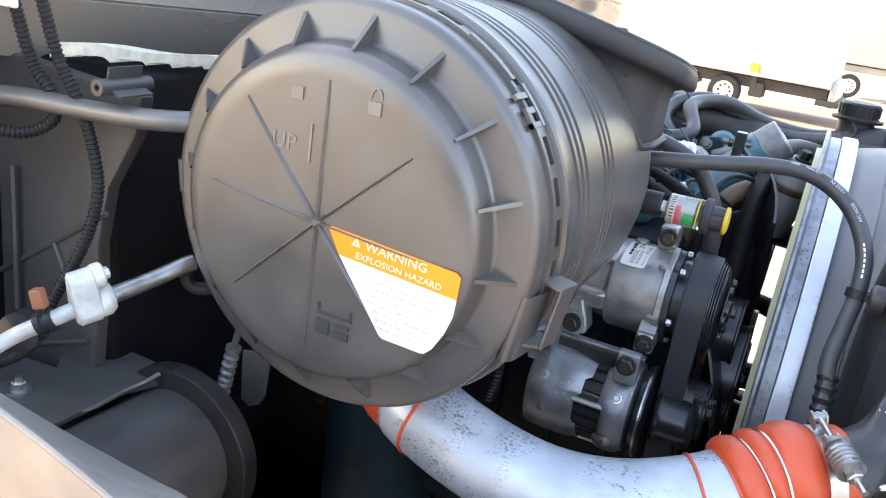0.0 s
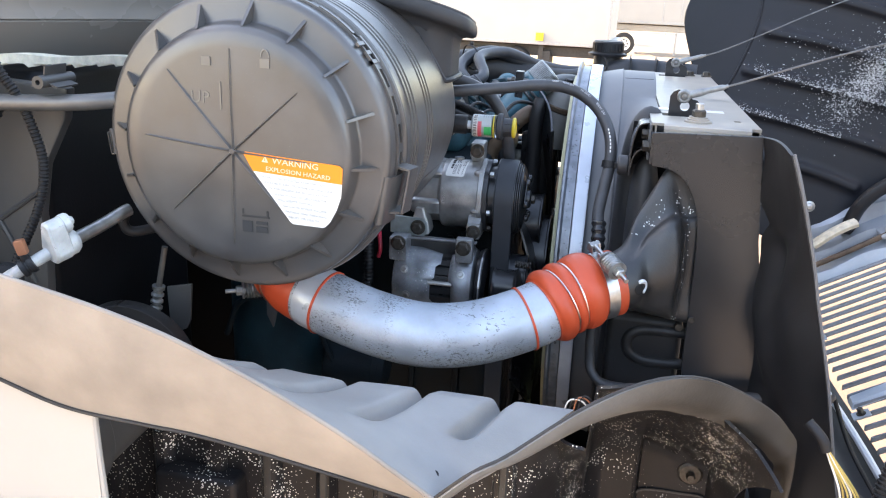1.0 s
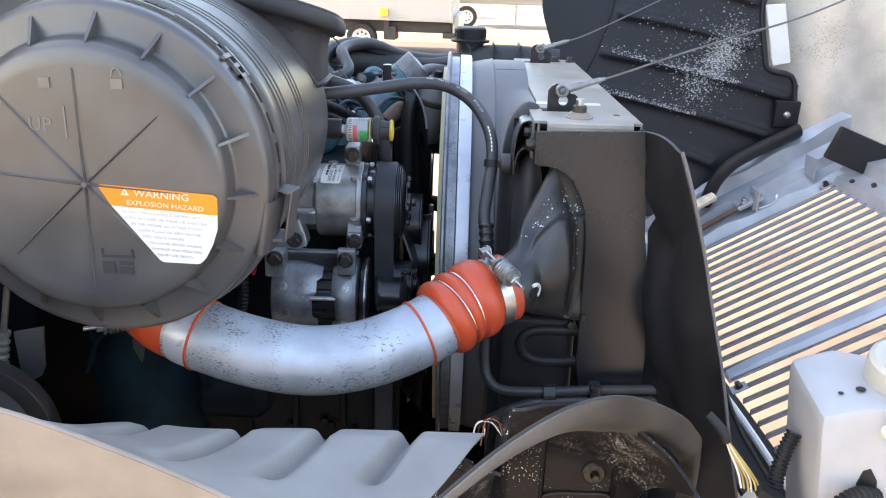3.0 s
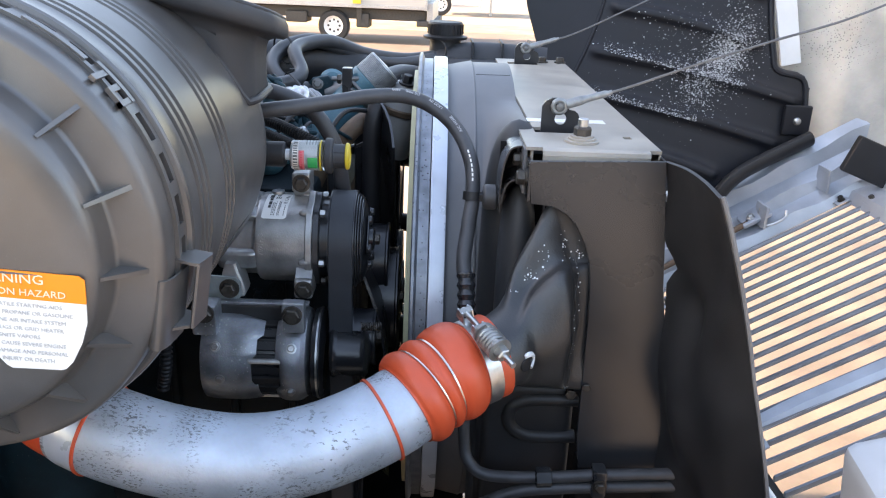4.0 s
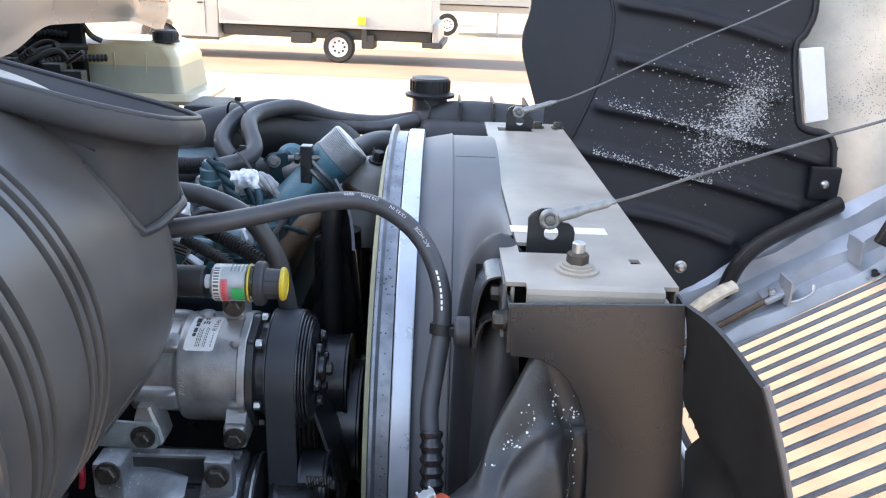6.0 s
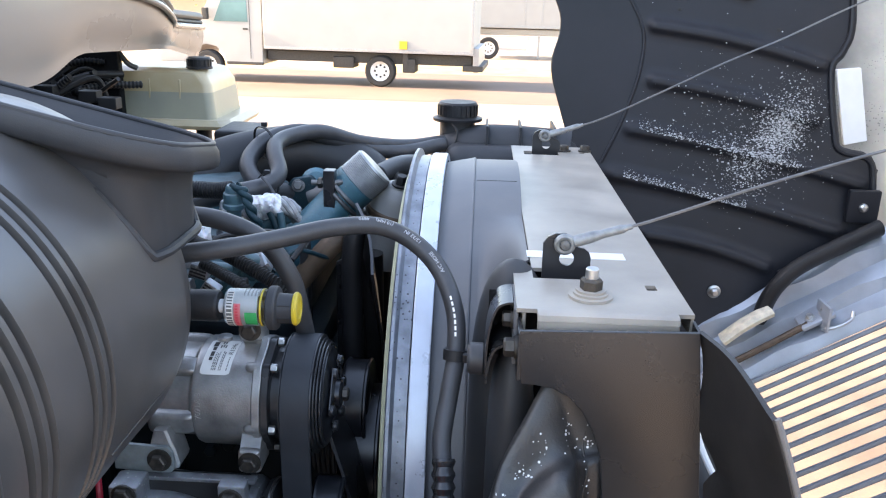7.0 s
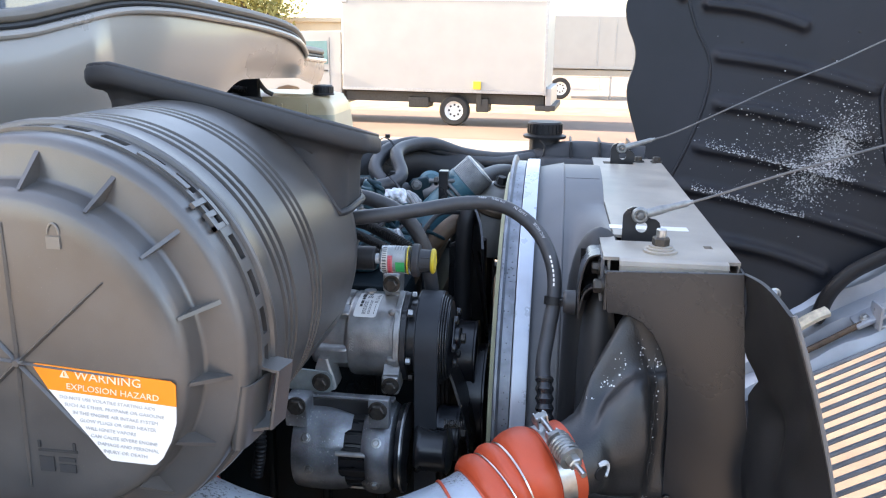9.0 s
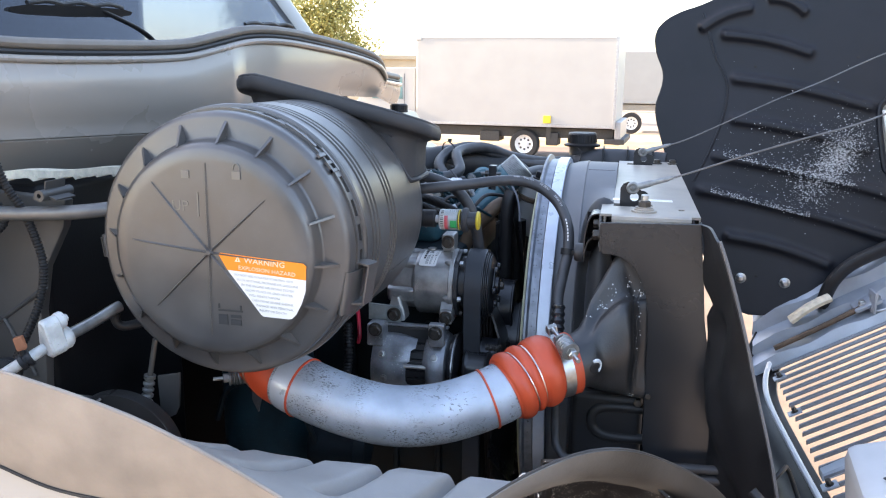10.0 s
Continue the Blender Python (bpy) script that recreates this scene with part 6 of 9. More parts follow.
def engine():
    t = thing("engine", (-0.40, 1.55, 0.75), "teal painted diesel engine block, shade put into its lower colours", "engine")
    # block and covers use the teal copy darkened for shade
    part("block", box((-0.66, 1.25, 0.70), (-0.125, 1.95, 1.50), 0.02, 2), TEALD, t, "block in near-black shaded teal")
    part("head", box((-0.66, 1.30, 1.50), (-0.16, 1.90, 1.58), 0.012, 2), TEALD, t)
    part("rocker_cover", box((-0.64, 1.36, 1.575), (-0.22, 1.72, 1.655), 0.03, 4), TEAL, t, "teal rocker cover")
    for x in (-0.56, -0.46, -0.36, -0.28):
        part("cover_bolt", hexbolt((x, 1.385, 1.655), (0, 0, 1), 0.008, 0.012, 0.011), DARKBOLT, t)
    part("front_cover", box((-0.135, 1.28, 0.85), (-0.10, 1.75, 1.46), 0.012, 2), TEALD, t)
    # housing, neck and flange take the copy darkened for shade
    part("side_cover", lathe([(0.0, -0.34), (0.085, -0.34), (0.098, -0.32), (0.100, -0.02), (0.094, 0.02), (0.075, 0.05), (0.04, 0.065), (0.0, 0.068)], (-0.545, 1.12, 1.36), (0, 0, 1), 40, (False, False)), TEALM, t, "rounded side housing in the shaded teal")
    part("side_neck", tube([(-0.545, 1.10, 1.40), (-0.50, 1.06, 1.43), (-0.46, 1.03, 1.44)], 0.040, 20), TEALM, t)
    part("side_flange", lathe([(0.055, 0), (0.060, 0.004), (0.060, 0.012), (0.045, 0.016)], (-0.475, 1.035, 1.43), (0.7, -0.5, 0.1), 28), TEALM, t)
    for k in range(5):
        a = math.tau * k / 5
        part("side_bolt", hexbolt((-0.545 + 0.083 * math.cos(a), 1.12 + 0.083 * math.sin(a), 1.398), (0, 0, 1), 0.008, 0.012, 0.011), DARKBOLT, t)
    part("side_line", tube([(-0.62, 1.02, 1.25), (-0.58, 1.0, 1.33), (-0.52, 1.0, 1.345), (-0.44, 1.01, 1.31), (-0.40, 1.02, 1.22)], 0.006, 10), TEALD, t)
    part("hanger_arm", slab([(0, 0), (0.012, 0), (0.020, -0.05), (0.012, -0.085), (0.0, -0.06)], (-0.492, 0.925, 1.405), X_, (0, 0, 1), (0, 1, 0), 0.006, 0.001), GREYTUBE, t)
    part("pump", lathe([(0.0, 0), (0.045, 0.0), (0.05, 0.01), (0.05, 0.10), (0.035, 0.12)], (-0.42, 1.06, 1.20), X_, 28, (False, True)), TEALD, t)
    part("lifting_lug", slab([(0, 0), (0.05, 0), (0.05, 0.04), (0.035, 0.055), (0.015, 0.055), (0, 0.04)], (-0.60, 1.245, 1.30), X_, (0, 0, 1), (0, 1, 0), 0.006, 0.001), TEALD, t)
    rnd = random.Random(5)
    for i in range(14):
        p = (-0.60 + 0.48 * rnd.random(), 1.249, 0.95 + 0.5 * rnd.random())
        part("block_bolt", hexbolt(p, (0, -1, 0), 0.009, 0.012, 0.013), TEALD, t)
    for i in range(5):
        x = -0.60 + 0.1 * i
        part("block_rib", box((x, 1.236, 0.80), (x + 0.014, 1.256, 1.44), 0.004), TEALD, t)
    # intake elbow
    part("intake_elbow", tube([(-0.42, 1.66, 1.66), (-0.36, 1.70, 1.700), (-0.283, 1.76, 1.716), (-0.220, 1.81, 1.712), (-0.150, 1.83, 1.690), (-0.10, 1.80, 1.66), (-0.085, 1.74, 1.60)], 0.055, 26), RUBBER, t, "large black intake elbow")
    part("lower_elbow", tube([(-0.13, 1.70, 1.62), (-0.10, 1.66, 1.645), (-0.082, 1.62, 1.60), (-0.078, 1.60, 1.48)], 0.042, 20), RUBBER, t)
    part("bracket_arm", box((-0.15, 1.40, 1.40), (-0.138, 1.43, 1.66), 0.003), PANEL, t)
    part("bent_plate", slab([(0, 0), (0.045, 0.015), (0.04, 0.10), (0.02, 0.17), (0.0, 0.16)], (-0.105, 1.45, 1.46), X_, (0, 0, 1), (0, 1, 0), 0.008, 0.002), PANEL, t)
    part("down_hose", tube([(-0.064, 1.42, 1.70), (-0.072, 1.41, 1.66), (-0.074, 1.41, 1.55), (-0.07, 1.41, 1.40)], 0.016, 14), RUBBER, t)
    part("down_pipe", tube([(-0.062, 1.50, 1.62), (-0.060, 1.50, 1.45), (-0.062, 1.50, 1.2)], 0.024, 16), RUBBER, t)
    # rails, tray and crossmembers: shade of the lower bay put into the colour
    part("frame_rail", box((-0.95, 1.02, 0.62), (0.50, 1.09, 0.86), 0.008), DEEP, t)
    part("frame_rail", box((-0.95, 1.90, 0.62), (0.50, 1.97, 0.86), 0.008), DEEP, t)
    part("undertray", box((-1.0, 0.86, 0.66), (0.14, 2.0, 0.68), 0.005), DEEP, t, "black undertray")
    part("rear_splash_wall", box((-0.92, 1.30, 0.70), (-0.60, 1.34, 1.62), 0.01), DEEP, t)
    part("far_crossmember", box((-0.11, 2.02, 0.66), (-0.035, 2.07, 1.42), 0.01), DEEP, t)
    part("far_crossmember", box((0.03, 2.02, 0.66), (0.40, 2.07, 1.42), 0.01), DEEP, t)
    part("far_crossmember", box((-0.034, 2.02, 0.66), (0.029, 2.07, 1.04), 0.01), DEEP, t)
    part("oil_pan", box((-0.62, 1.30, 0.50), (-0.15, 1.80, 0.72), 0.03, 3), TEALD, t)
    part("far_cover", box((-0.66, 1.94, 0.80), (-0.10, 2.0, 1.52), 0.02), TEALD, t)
    part("fan_blade_mount", lathe([(0.0, 0), (0.075, 0.0), (0.085, 0.012), (0.085, 0.03), (0.05, 0.04), (0.05, 0.06)], (-0.075, 1.50, 1.33), X_, 36, (False, True)), PANEL, t)


engine()


def cooling_fan():
    t = thing("cooling_fan", (-0.01, 1.555, 0.92), "dark cooling fan with pale olive outer ring", "fan")
    OLIVE = surface("pale_olive_plastic", (0.50, 0.48, 0.30), 0.5, vary=0.12, scale=20, bump=0.1)
    c = V((-0.050, 1.555, 1.332))
    part("hub", lathe([(0.0, -0.03), (0.07, -0.03), (0.09, -0.02), (0.09, 0.03), (0.0, 0.03)], c, X_, 40, (False, False)), PANEL, t)
    part("outer_ring", lathe([(0.402, 0.046), (0.407, 0.046), (0.407, 0.080), (0.402, 0.080)], c, X_, 96, (False, False)), OLIVE, t, "pale olive outer ring")
    for i in range(7):
        a0 = math.tau * i / 7 + 0.12

        def f(u, v, a0=a0):
            r = 0.085 + 0.315 * u
            a = a0 + (v - 0.5) * (0.55 - 0.18 * u) + 0.12 * u
            return c + V(((v - 0.5) * 0.04 + 0.008 * math.sin(v * 3), r * math.cos(a), r * math.sin(a)))
        part("blade", sheet(f, 8, 5, 0.004), PANEL, t)


cooling_fan()


def lettering_mesh(text, at, u, v, size):
    """Letters as a plain bmesh, raised a little."""
    cu = bpy.data.curves.new("letters", "FONT")
    cu.body, cu.size, cu.extrude, cu.resolution_u = text, size, 0.0008, 2
    tmp = bpy.data.objects.new("letters", cu)
    scene.collection.objects.link(tmp)
    me = bpy.data.meshes.new_from_object(tmp.evaluated_get(bpy.context.evaluated_depsgraph_get()))
    bpy.data.objects.remove(tmp)
    bpy.data.curves.remove(cu)
    bm = bmesh.new()
    bm.from_mesh(me)
    bpy.data.meshes.remove(me)
    u, v = V(u).normalized(), V(v).normalized()
    v = (v - u * v.dot(u)).normalized()
    n = u.cross(v)
    for p in bm.verts:
        p.co = V(at) + u * p.co.x + v * p.co.y + n * p.co.z
    return bm


def wavy_ring(c, prof, lobes, swell):
    """A turned ring whose rim swells round each bolt. prof: (radius, x, share of the swell)."""
    rings = []
    for r, x, k in prof:
        ring = []
        for i in range(120):
            a = math.tau * i / 120
            near = max(math.exp(-((((math.degrees(a) - l + 180) % 360 - 180) / 9.0) ** 2)) for l in lobes)
            q = r + swell * near * k
            ring.append(V((x, c[1] + q * math.cos(a), c[2] + q * math.sin(a))))
        rings.append(ring)
    return loft(rings, True, (True, True))


def compressor():
    t = thing("ac_compressor", (-0.18, 1.185, 1.47), "cast aluminium air conditioning compressor with clutch pulley", "compressor")
    c = (0, 1.185, 1.537)
    # front drum, waisted rear head
    prof = [(0.0, -0.278), (0.046, -0.278), (0.054, -0.274), (0.057, -0.266), (0.0575, -0.228), (0.060, -0.2235), (0.0655, -0.2205), (0.0672, -0.216), (0.0675, -0.160), (0.0685, -0.152), (0.0685, -0.146), (0.060, -0.140), (0.0, -0.138)]
    body = part("body", lathe(prof, c, X_, 72, (False, False)), CAST, t, "cast aluminium body")
    lobes = (93, 130, 194, 232, 270, 310, 350, 40)
    part("flange", wavy_ring(c, [(0.066, -0.1500, 0.0), (0.0685, -0.1490, 0.6), (0.0698, -0.1475, 1.0), (0.0698, -0.1400, 1.0), (0.0688, -0.1388, 1.0)], lobes, 0.0042), CAST, body, "raised cast flange")
    part("front_head", wavy_ring(c, [(0.0670, -0.1386, 1.0), (0.0685, -0.1378, 1.0), (0.0685, -0.1300, 1.0), (0.0670, -0.1290, 1.0), (0.058, -0.1285, 0.0), (0.058, -0.118, 0.0)], lobes, 0.0040), PANEL, t, "black front head")
    for a in lobes:
        d = V((0, math.cos(radians(a)), math.sin(radians(a))))
        o = V(c) + d * 0.0685
        part("lobe", lathe([(0.0, -0.1590), (0.0030, -0.1585), (0.0055, -0.1560), (0.0064, -0.1520), (0.0064, -0.1440)], o, X_, 18, (False, False)), CAST, body)
        part("head_bolt", hexbolt(o + V((-0.1292, 0, 0)), X_, 0.0056, 0.0085), STEEL if a in (93, 130, 194) else DARKBOLT, body)
    # square-shouldered lobe and ribs cast on the rear head
    for a, w in ((196, 0.016), (128, 0.012), (60, 0.012), (300, 0.014)):
        d = V((0, math.cos(radians(a)), math.sin(radians(a))))
        e = V((0, -math.sin(radians(a)), math.cos(radians(a))))
        rings = []
        for x, k in ((-0.2765, 0.55), (-0.2735, 0.9), (-0.268, 1.0), (-0.232, 1.0), (-0.224, 0.92), (-0.219, 0.6)):
            h, q = 0.0100 * k, w * (0.8 + 0.2 * k)
            o = V(c) + d * 0.050 + V((x, 0, 0))
            rings.append([o + e * q * sx + d * hh for sx, hh in ((-1, 0.0), (-0.97, 0.006 + h * 0.45), (-0.86, 0.008 + h * 0.75), (-0.6, 0.008 + h), (0.6, 0.008 + h), (0.86, 0.008 + h * 0.75), (0.97, 0.006 + h * 0.45), (1, 0.0))])
        part("casting_lobe", loft(rings), CAST, body, angle=0.9)
    part("port_cap", lathe([(0.0085, 0.060), (0.0085, 0.067), (0.0095, 0.068), (0.0095, 0.072), (0.0, 0.0725)], (-0.196, c[1], c[2]), (0, 0, 1), 20, (True, False)), STEEL, body, "steel port cap")
    # ears with bolts
    for p, top in (((-0.149, 1.104, 1.484), 0), ((-0.158, 1.163, 1.628), 1)):
        e = part("mounting_ear", box(V(p) - V((0.0145, 0.0, 0.0150)), V(p) + V((0.0125, 0.045, 0.015)), 0.0045, 3), CAST, body)
        part("ear_web", loft([[V(p) + V((dx, 0.006 + 0.02 * k, (0.012 + 0.024 * k) * (-1 if top else 1))) for dx in (-0.013, 0.011)] + [V(p) + V((dx, 0.044, (0.012 + 0.024 * k) * (-1 if top else 1))) for dx in (0.011, -0.013)] for k in (0.0, 0.5, 1.0)]), CAST, e)
        part("washer", lathe([(0.0135, 0.0), (0.0135, 0.0016), (0.006, 0.0018)], p, (0, -1, 0), 24), DARKBOLT, e)
        part("ear_bolt", hexbolt(V(p) + V((0, -0.001, 0)), (0, -1, 0), 0.0098, 0.009), DARKBOLT, e)
    part("rear_foot", loft([[V((x0, 1.106, z)), V((x0 + 0.003, 1.1055, z)), V((x1 - 0.003, 1.1055, z)), V((x1, 1.108, z)), V((x1, 1.140, z)), V((x0, 1.140, z))] for z, x0, x1 in ((1.470, -0.268, -0.236), (1.476, -0.270, -0.234), (1.494, -0.269, -0.238), (1.506, -0.266, -0.243), (1.520, -0.262, -0.247))]), CAST, body, "rough cast foot")
    mp = part("mounting_plate", slab([(-0.310, 1.5045), (-0.246, 1.5015), (-0.2395, 1.4945), (-0.2395, 1.4715), (-0.246, 1.4655), (-0.310, 1.4700)], (0, 1.1000, 0), X_, (0, 0, 1), (0, 1, 0), 0.005, 0.0008), PLATEG, t, "flat galvanised mounting plate")
    part("washer", lathe([(0.0145, 0.0), (0.0145, 0.0018), (0.006, 0.0020)], (-0.2555, 1.0998, 1.4845), (0, -1, 0), 24), DARKBOLT, mp)
    part("plate_bolt", hexbolt((-0.2555, 1.0985, 1.4845), (0, -1, 0), 0.0102, 0.0095), DARKBOLT, mp)

    # rounded label on the upper face
    def lab(u, v, lift=0.0):
        a = radians(139 - 45 * v)
        r = 0.0681 + lift
        return V((-0.2135 + 0.005 * v + 0.0355 * u, c[1] + r * math.cos(a), c[2] + r * math.sin(a)))

    def inset(v):
        q = min(v, 1 - v) * 0.053 / 0.0035
        return 0.10 * (1 - math.sqrt(max(0.0, 1 - (1 - min(q, 1)) ** 2)))
    lb = part("data_label", sheet(lambda u, v: lab(inset(1 - v) + (1 - 2 * inset(1 - v)) * u, 1 - v), 6, 28, -0.0005), LABELW, body, "white data label with fine print")
    for v0, v1, u0, u1 in ((0.62, 0.72, 0.18, 0.30), (0.45, 0.58, 0.18, 0.30), (0.34, 0.43, 0.18, 0.29), (0.74, 0.90, 0.14, 0.30)):
        part("print_bar", sheet(lambda u, v, v0=v0, v1=v1, u0=u0, u1=u1: lab(u0 + (u1 - u0) * u, v0 + (v1 - v0) * v, 0.0006), 1, 3, 0.0002), DARKINK, lb)
    rnd = random.Random(11)
    for u0 in (0.36, 0.42, 0.48, 0.60, 0.66, 0.86):
        v = 0.10
        while v < (0.55 if u0 < 0.8 else 0.45):
            w = 0.02 + 0.05 * rnd.random()
            part("print_bar", sheet(lambda p, q, u0=u0, v0=v, w=w: lab(u0 + 0.028 * p, v0 + w * q, 0.0006), 1, 2, 0.0002), INKG, lb)
            v += w + 0.022
    for u0, v0 in ((0.40, 0.70), (0.48, 0.72), (0.56, 0.70), (0.50, 0.84), (0.42, 0.84)):
        part("print_bar", sheet(lambda p, q, u0=u0, v0=v0: lab(u0 + 0.045 * p, v0 + 0.09 * q, 0.0006), 1, 2, 0.0002), INKG, lb)
    word = lettering_mesh("R134a", V((0, 0, 0)), (1, 0, 0), (0, 1, 0), 0.0078)
    for w_ in word.verts:
        w_.co = lab(0.93 - w_.co.y / 0.0355, 0.50 + w_.co.x / 0.053, 0.0006)
    part("label_word", word, DARKINK, lb)
    digits = lettering_mesh("7091A 3", V((0, 0, 0)), (1, 0, 0), (0, 1, 0), 0.0098)
    for w_ in digits.verts:
        a = radians(186) - w_.co.x / 0.0675
        r = 0.0676 + w_.co.z * 0.5
        w_.co = V((-0.2095 + w_.co.y * -1.0, c[1] + r * math.cos(a), c[2] + r * math.sin(a)))
    part("cast_digits", digits, CAST, body)
    # pulley and clutch, in stacked thin rings
    R = 0.0705
    part("pulley", lathe([(0.03, -0.1165), (R, -0.1165), (R + 0.0035, -0.1158), (R + 0.0035, -0.1146), (R - 0.002, -0.1140), (R - 0.002, -0.0800), (R + 0.0030, -0.0792), (R + 0.0030, -0.0776), (R - 0.003, -0.0770), (0.062, -0.0770), (0.060, -0.0800), (0.03, -0.0800)], c, X_, 80, (False, False)), PANEL, t)
    for r, x in ((0.0690, -0.0755), (0.0672, -0.0720), (0.0640, -0.0685)):
        part("clutch_ring", lathe([(0.03, x - 0.0016), (r - 0.001, x - 0.0016), (r, x - 0.0006), (r, x + 0.0006), (r - 0.001, x + 0.0014), (0.03, x + 0.0014)], c, X_, 80, (False, False)), PANEL, t)
    part("clutch_plate", lathe([(0.0, -0.0520), (0.015, -0.0520), (0.017, -0.0535), (0.018, -0.0590), (0.030, -0.0605), (0.052, -0.0640), (0.059, -0.0660), (0.0605, -0.0680), (0.0, -0.0690)], c, X_, 64, (False, False)), PULLEYM, t)
    for i in range(3):
        a = math.tau * i / 3 + 2.55
        d = V((0, math.cos(a), math.sin(a)))
        e = V((0, -math.sin(a), math.cos(a)))
        o = V((-0.0605, c[1], c[2])) + d * 0.034
        part("clutch_leaf", slab([(-0.026, -0.007), (0.024, -0.009), (0.031, -0.004), (0.031, 0.004), (0.024, 0.009), (-0.026, 0.007)], o, e, d, (1, 0, 0), 0.0022, 0.0006), PANEL, t, "flat clutch spring leaf")
        for k in (-0.020, 0.024):
            part("clutch_rivet", lathe([(0.0068, 0.0), (0.0068, 0.0040), (0.0050, 0.0056), (0.0, 0.0060)], o + e * k + V((0.0015, 0, 0)), X_, 16, (True, False)), PANEL, t)
    part("hub_nut", hexbolt((-0.0525, c[1], c[2]), X_, 0.0085, 0.009), DARKBOLT, t)


compressor()


def drive_belt():
    c1, r1, c2, r2 = (1.185, 1.537), 0.0695, (1.235, 1.02), 0.10
    d = math.hypot(c2[0] - c1[0], c2[1] - c1[1])
    base = math.atan2(c2[1] - c1[1], c2[0] - c1[0])
    off = math.acos((r1 - r2) / d)
    loop = []
    a0, a1 = base + off, base + math.tau - off
    for i in range(41):
        a = a0 + (a1 - a0) * i / 40
        loop.append((c1[0] + r1 * math.cos(a), c1[1] + r1 * math.sin(a), math.cos(a), math.sin(a)))
    a0, a1 = base - off, base + off
    for i in range(41):
        a = a0 + (a1 - a0) * i / 40
        loop.append((c2[0] + r2 * math.cos(a), c2[1] + r2 * math.sin(a), math.cos(a), math.sin(a)))
    def loop_of(prof):
        rings = [[V((x, y + ny * h, z + nz * h)) for x, h in prof] for y, z, ny, nz in loop]
        return loft(rings + rings[:1], True, (False, False))
    t = thing("drive_belt", (-0.093, 1.21, 0.915), "wide black ribbed drive belt on the pulleys", "belt")
    part("band", loop_of([(-0.1145, 0.0032), (-0.1133, 0.0045), (-0.0802, 0.0045), (-0.079, 0.0032), (-0.079, 0.0012), (-0.1145, 0.0012)]), BELT, t, "smooth outer band")
    for i in range(5):
        x = -0.1108 + 0.0070 * i
        part("rib", loop_of([(x - 0.003, 0.0013), (x + 0.003, 0.0013), (x + 0.0014, -0.0016), (x - 0.0014, -0.0016)]), BELT, t)


drive_belt()


def alternator():
    t = thing("alternator", (-0.21, 1.10, 1.30), "dirty cast aluminium alternator with dark cooling slots", "alternator")
    c = (0, 1.115, 1.378)
    body = part("rear_housing", lathe([(0.0, -0.296), (0.05, -0.296), (0.062, -0.290), (0.068, -0.280), (0.068, -0.224), (0.062, -0.222), (0.0, -0.222)], c, X_, 48, (False, False)), CASTD, t, "cast rear housing")
    part("stator", lathe([(0.059, -0.224), (0.061, -0.223), (0.061, -0.175), (0.059, -0.174)], c, X_, 48), PANEL, t, "dark laminated stator")
    part("front_housing", lathe([(0.0, -0.176), (0.062, -0.176), (0.068, -0.174), (0.0705, -0.150), (0.066, -0.142), (0.045, -0.136), (0.0, -0.136)], c, X_, 48, (False, False)), CASTD, t)
    for i in range(22):
        a = math.tau * i / 22
        d = V((0, math.cos(a), math.sin(a)))
        s = V((0, -math.sin(a), math.cos(a)))
        o = V(c) + d * 0.0605
        part("stator_bar", loft([[o + V((x, 0, 0)) + s * q for q in (-0.0066, 0.0066)] + [o + V((x, 0, 0)) + s * q + d * 0.0045 for q in (0.0052, -0.0060)] for x in (-0.224, -0.174)]), RUBBER, t)
    for deg in (80, 166, 255):
        d = V((0, math.cos(radians(deg)), math.sin(radians(deg))))
        part("through_bolt", tube([V(c) + d * 0.0675 + V((-0.222, 0, 0)), V(c) + d * 0.0675 + V((-0.176, 0, 0))], 0.0042, 10, 1), STEEL, t)
    part("fan_ring", lathe([(0.03, -0.137), (0.066, -0.134), (0.068, -0.128), (0.068, -0.122), (0.03, -0.120)], c, X_, 48), PANEL, t)
    part("pulley", lathe([(0.0, -0.11), (0.036, -0.11), (0.038, -0.106), (0.034, -0.100), (0.034, -0.066), (0.038, -0.06), (0.03, -0.055), (0.0, -0.05)], c, X_, 40, (False, False)), PANEL, t)
    # cast shells whose inner edges step round the laminations
    def step(levels):
        def at(a):
            for lim, x in levels:
                if a < lim:
                    return x
            return levels[-1][1]
        return lambda a: (at(a - 2) + at(a) + at(a + 2)) / 3
    for x0, edge, host in ((-0.290, step(((112, -0.222), (138, -0.2015), (162, -0.2105), (200, -0.2175), (400, -0.209))), body), (-0.148, step(((112, -0.170), (165, -0.1840), (205, -0.1775), (400, -0.184))), body)):
        def f(u, v, x0=x0, edge=edge):
            deg = 70 + 200 * u
            a = radians(deg)
            r = 0.0735 - 0.004 * abs(v - 0.45) ** 3 * 8
            return V((x0 + (edge(deg) - x0) * v, c[1] + r * math.cos(a), c[2] + r * math.sin(a)))
        part("cast_shell", sheet(f, 100, 8, 0.005 if x0 < -0.2 else -0.005), CASTD, host, "worn cast shell")
    for deg, x in ((150, -0.268), (188, -0.262), (205, -0.162), (150, -0.160)):
        a = radians(deg)
        d = V((0, math.cos(a), math.sin(a)))
        part("shell_screw", hexbolt(V(c) + d * 0.073 + V((x, 0, 0)), d, 0.0055, 0.006, 0.0075), STEEL, body)
    part("rim_line", lathe([(0.0675, -0.1275), (0.0692, -0.1270), (0.0692, -0.1245), (0.0675, -0.1240)], c, X_, 48, (False, False)), STEEL, t, "bright worn edge of the fan ring")
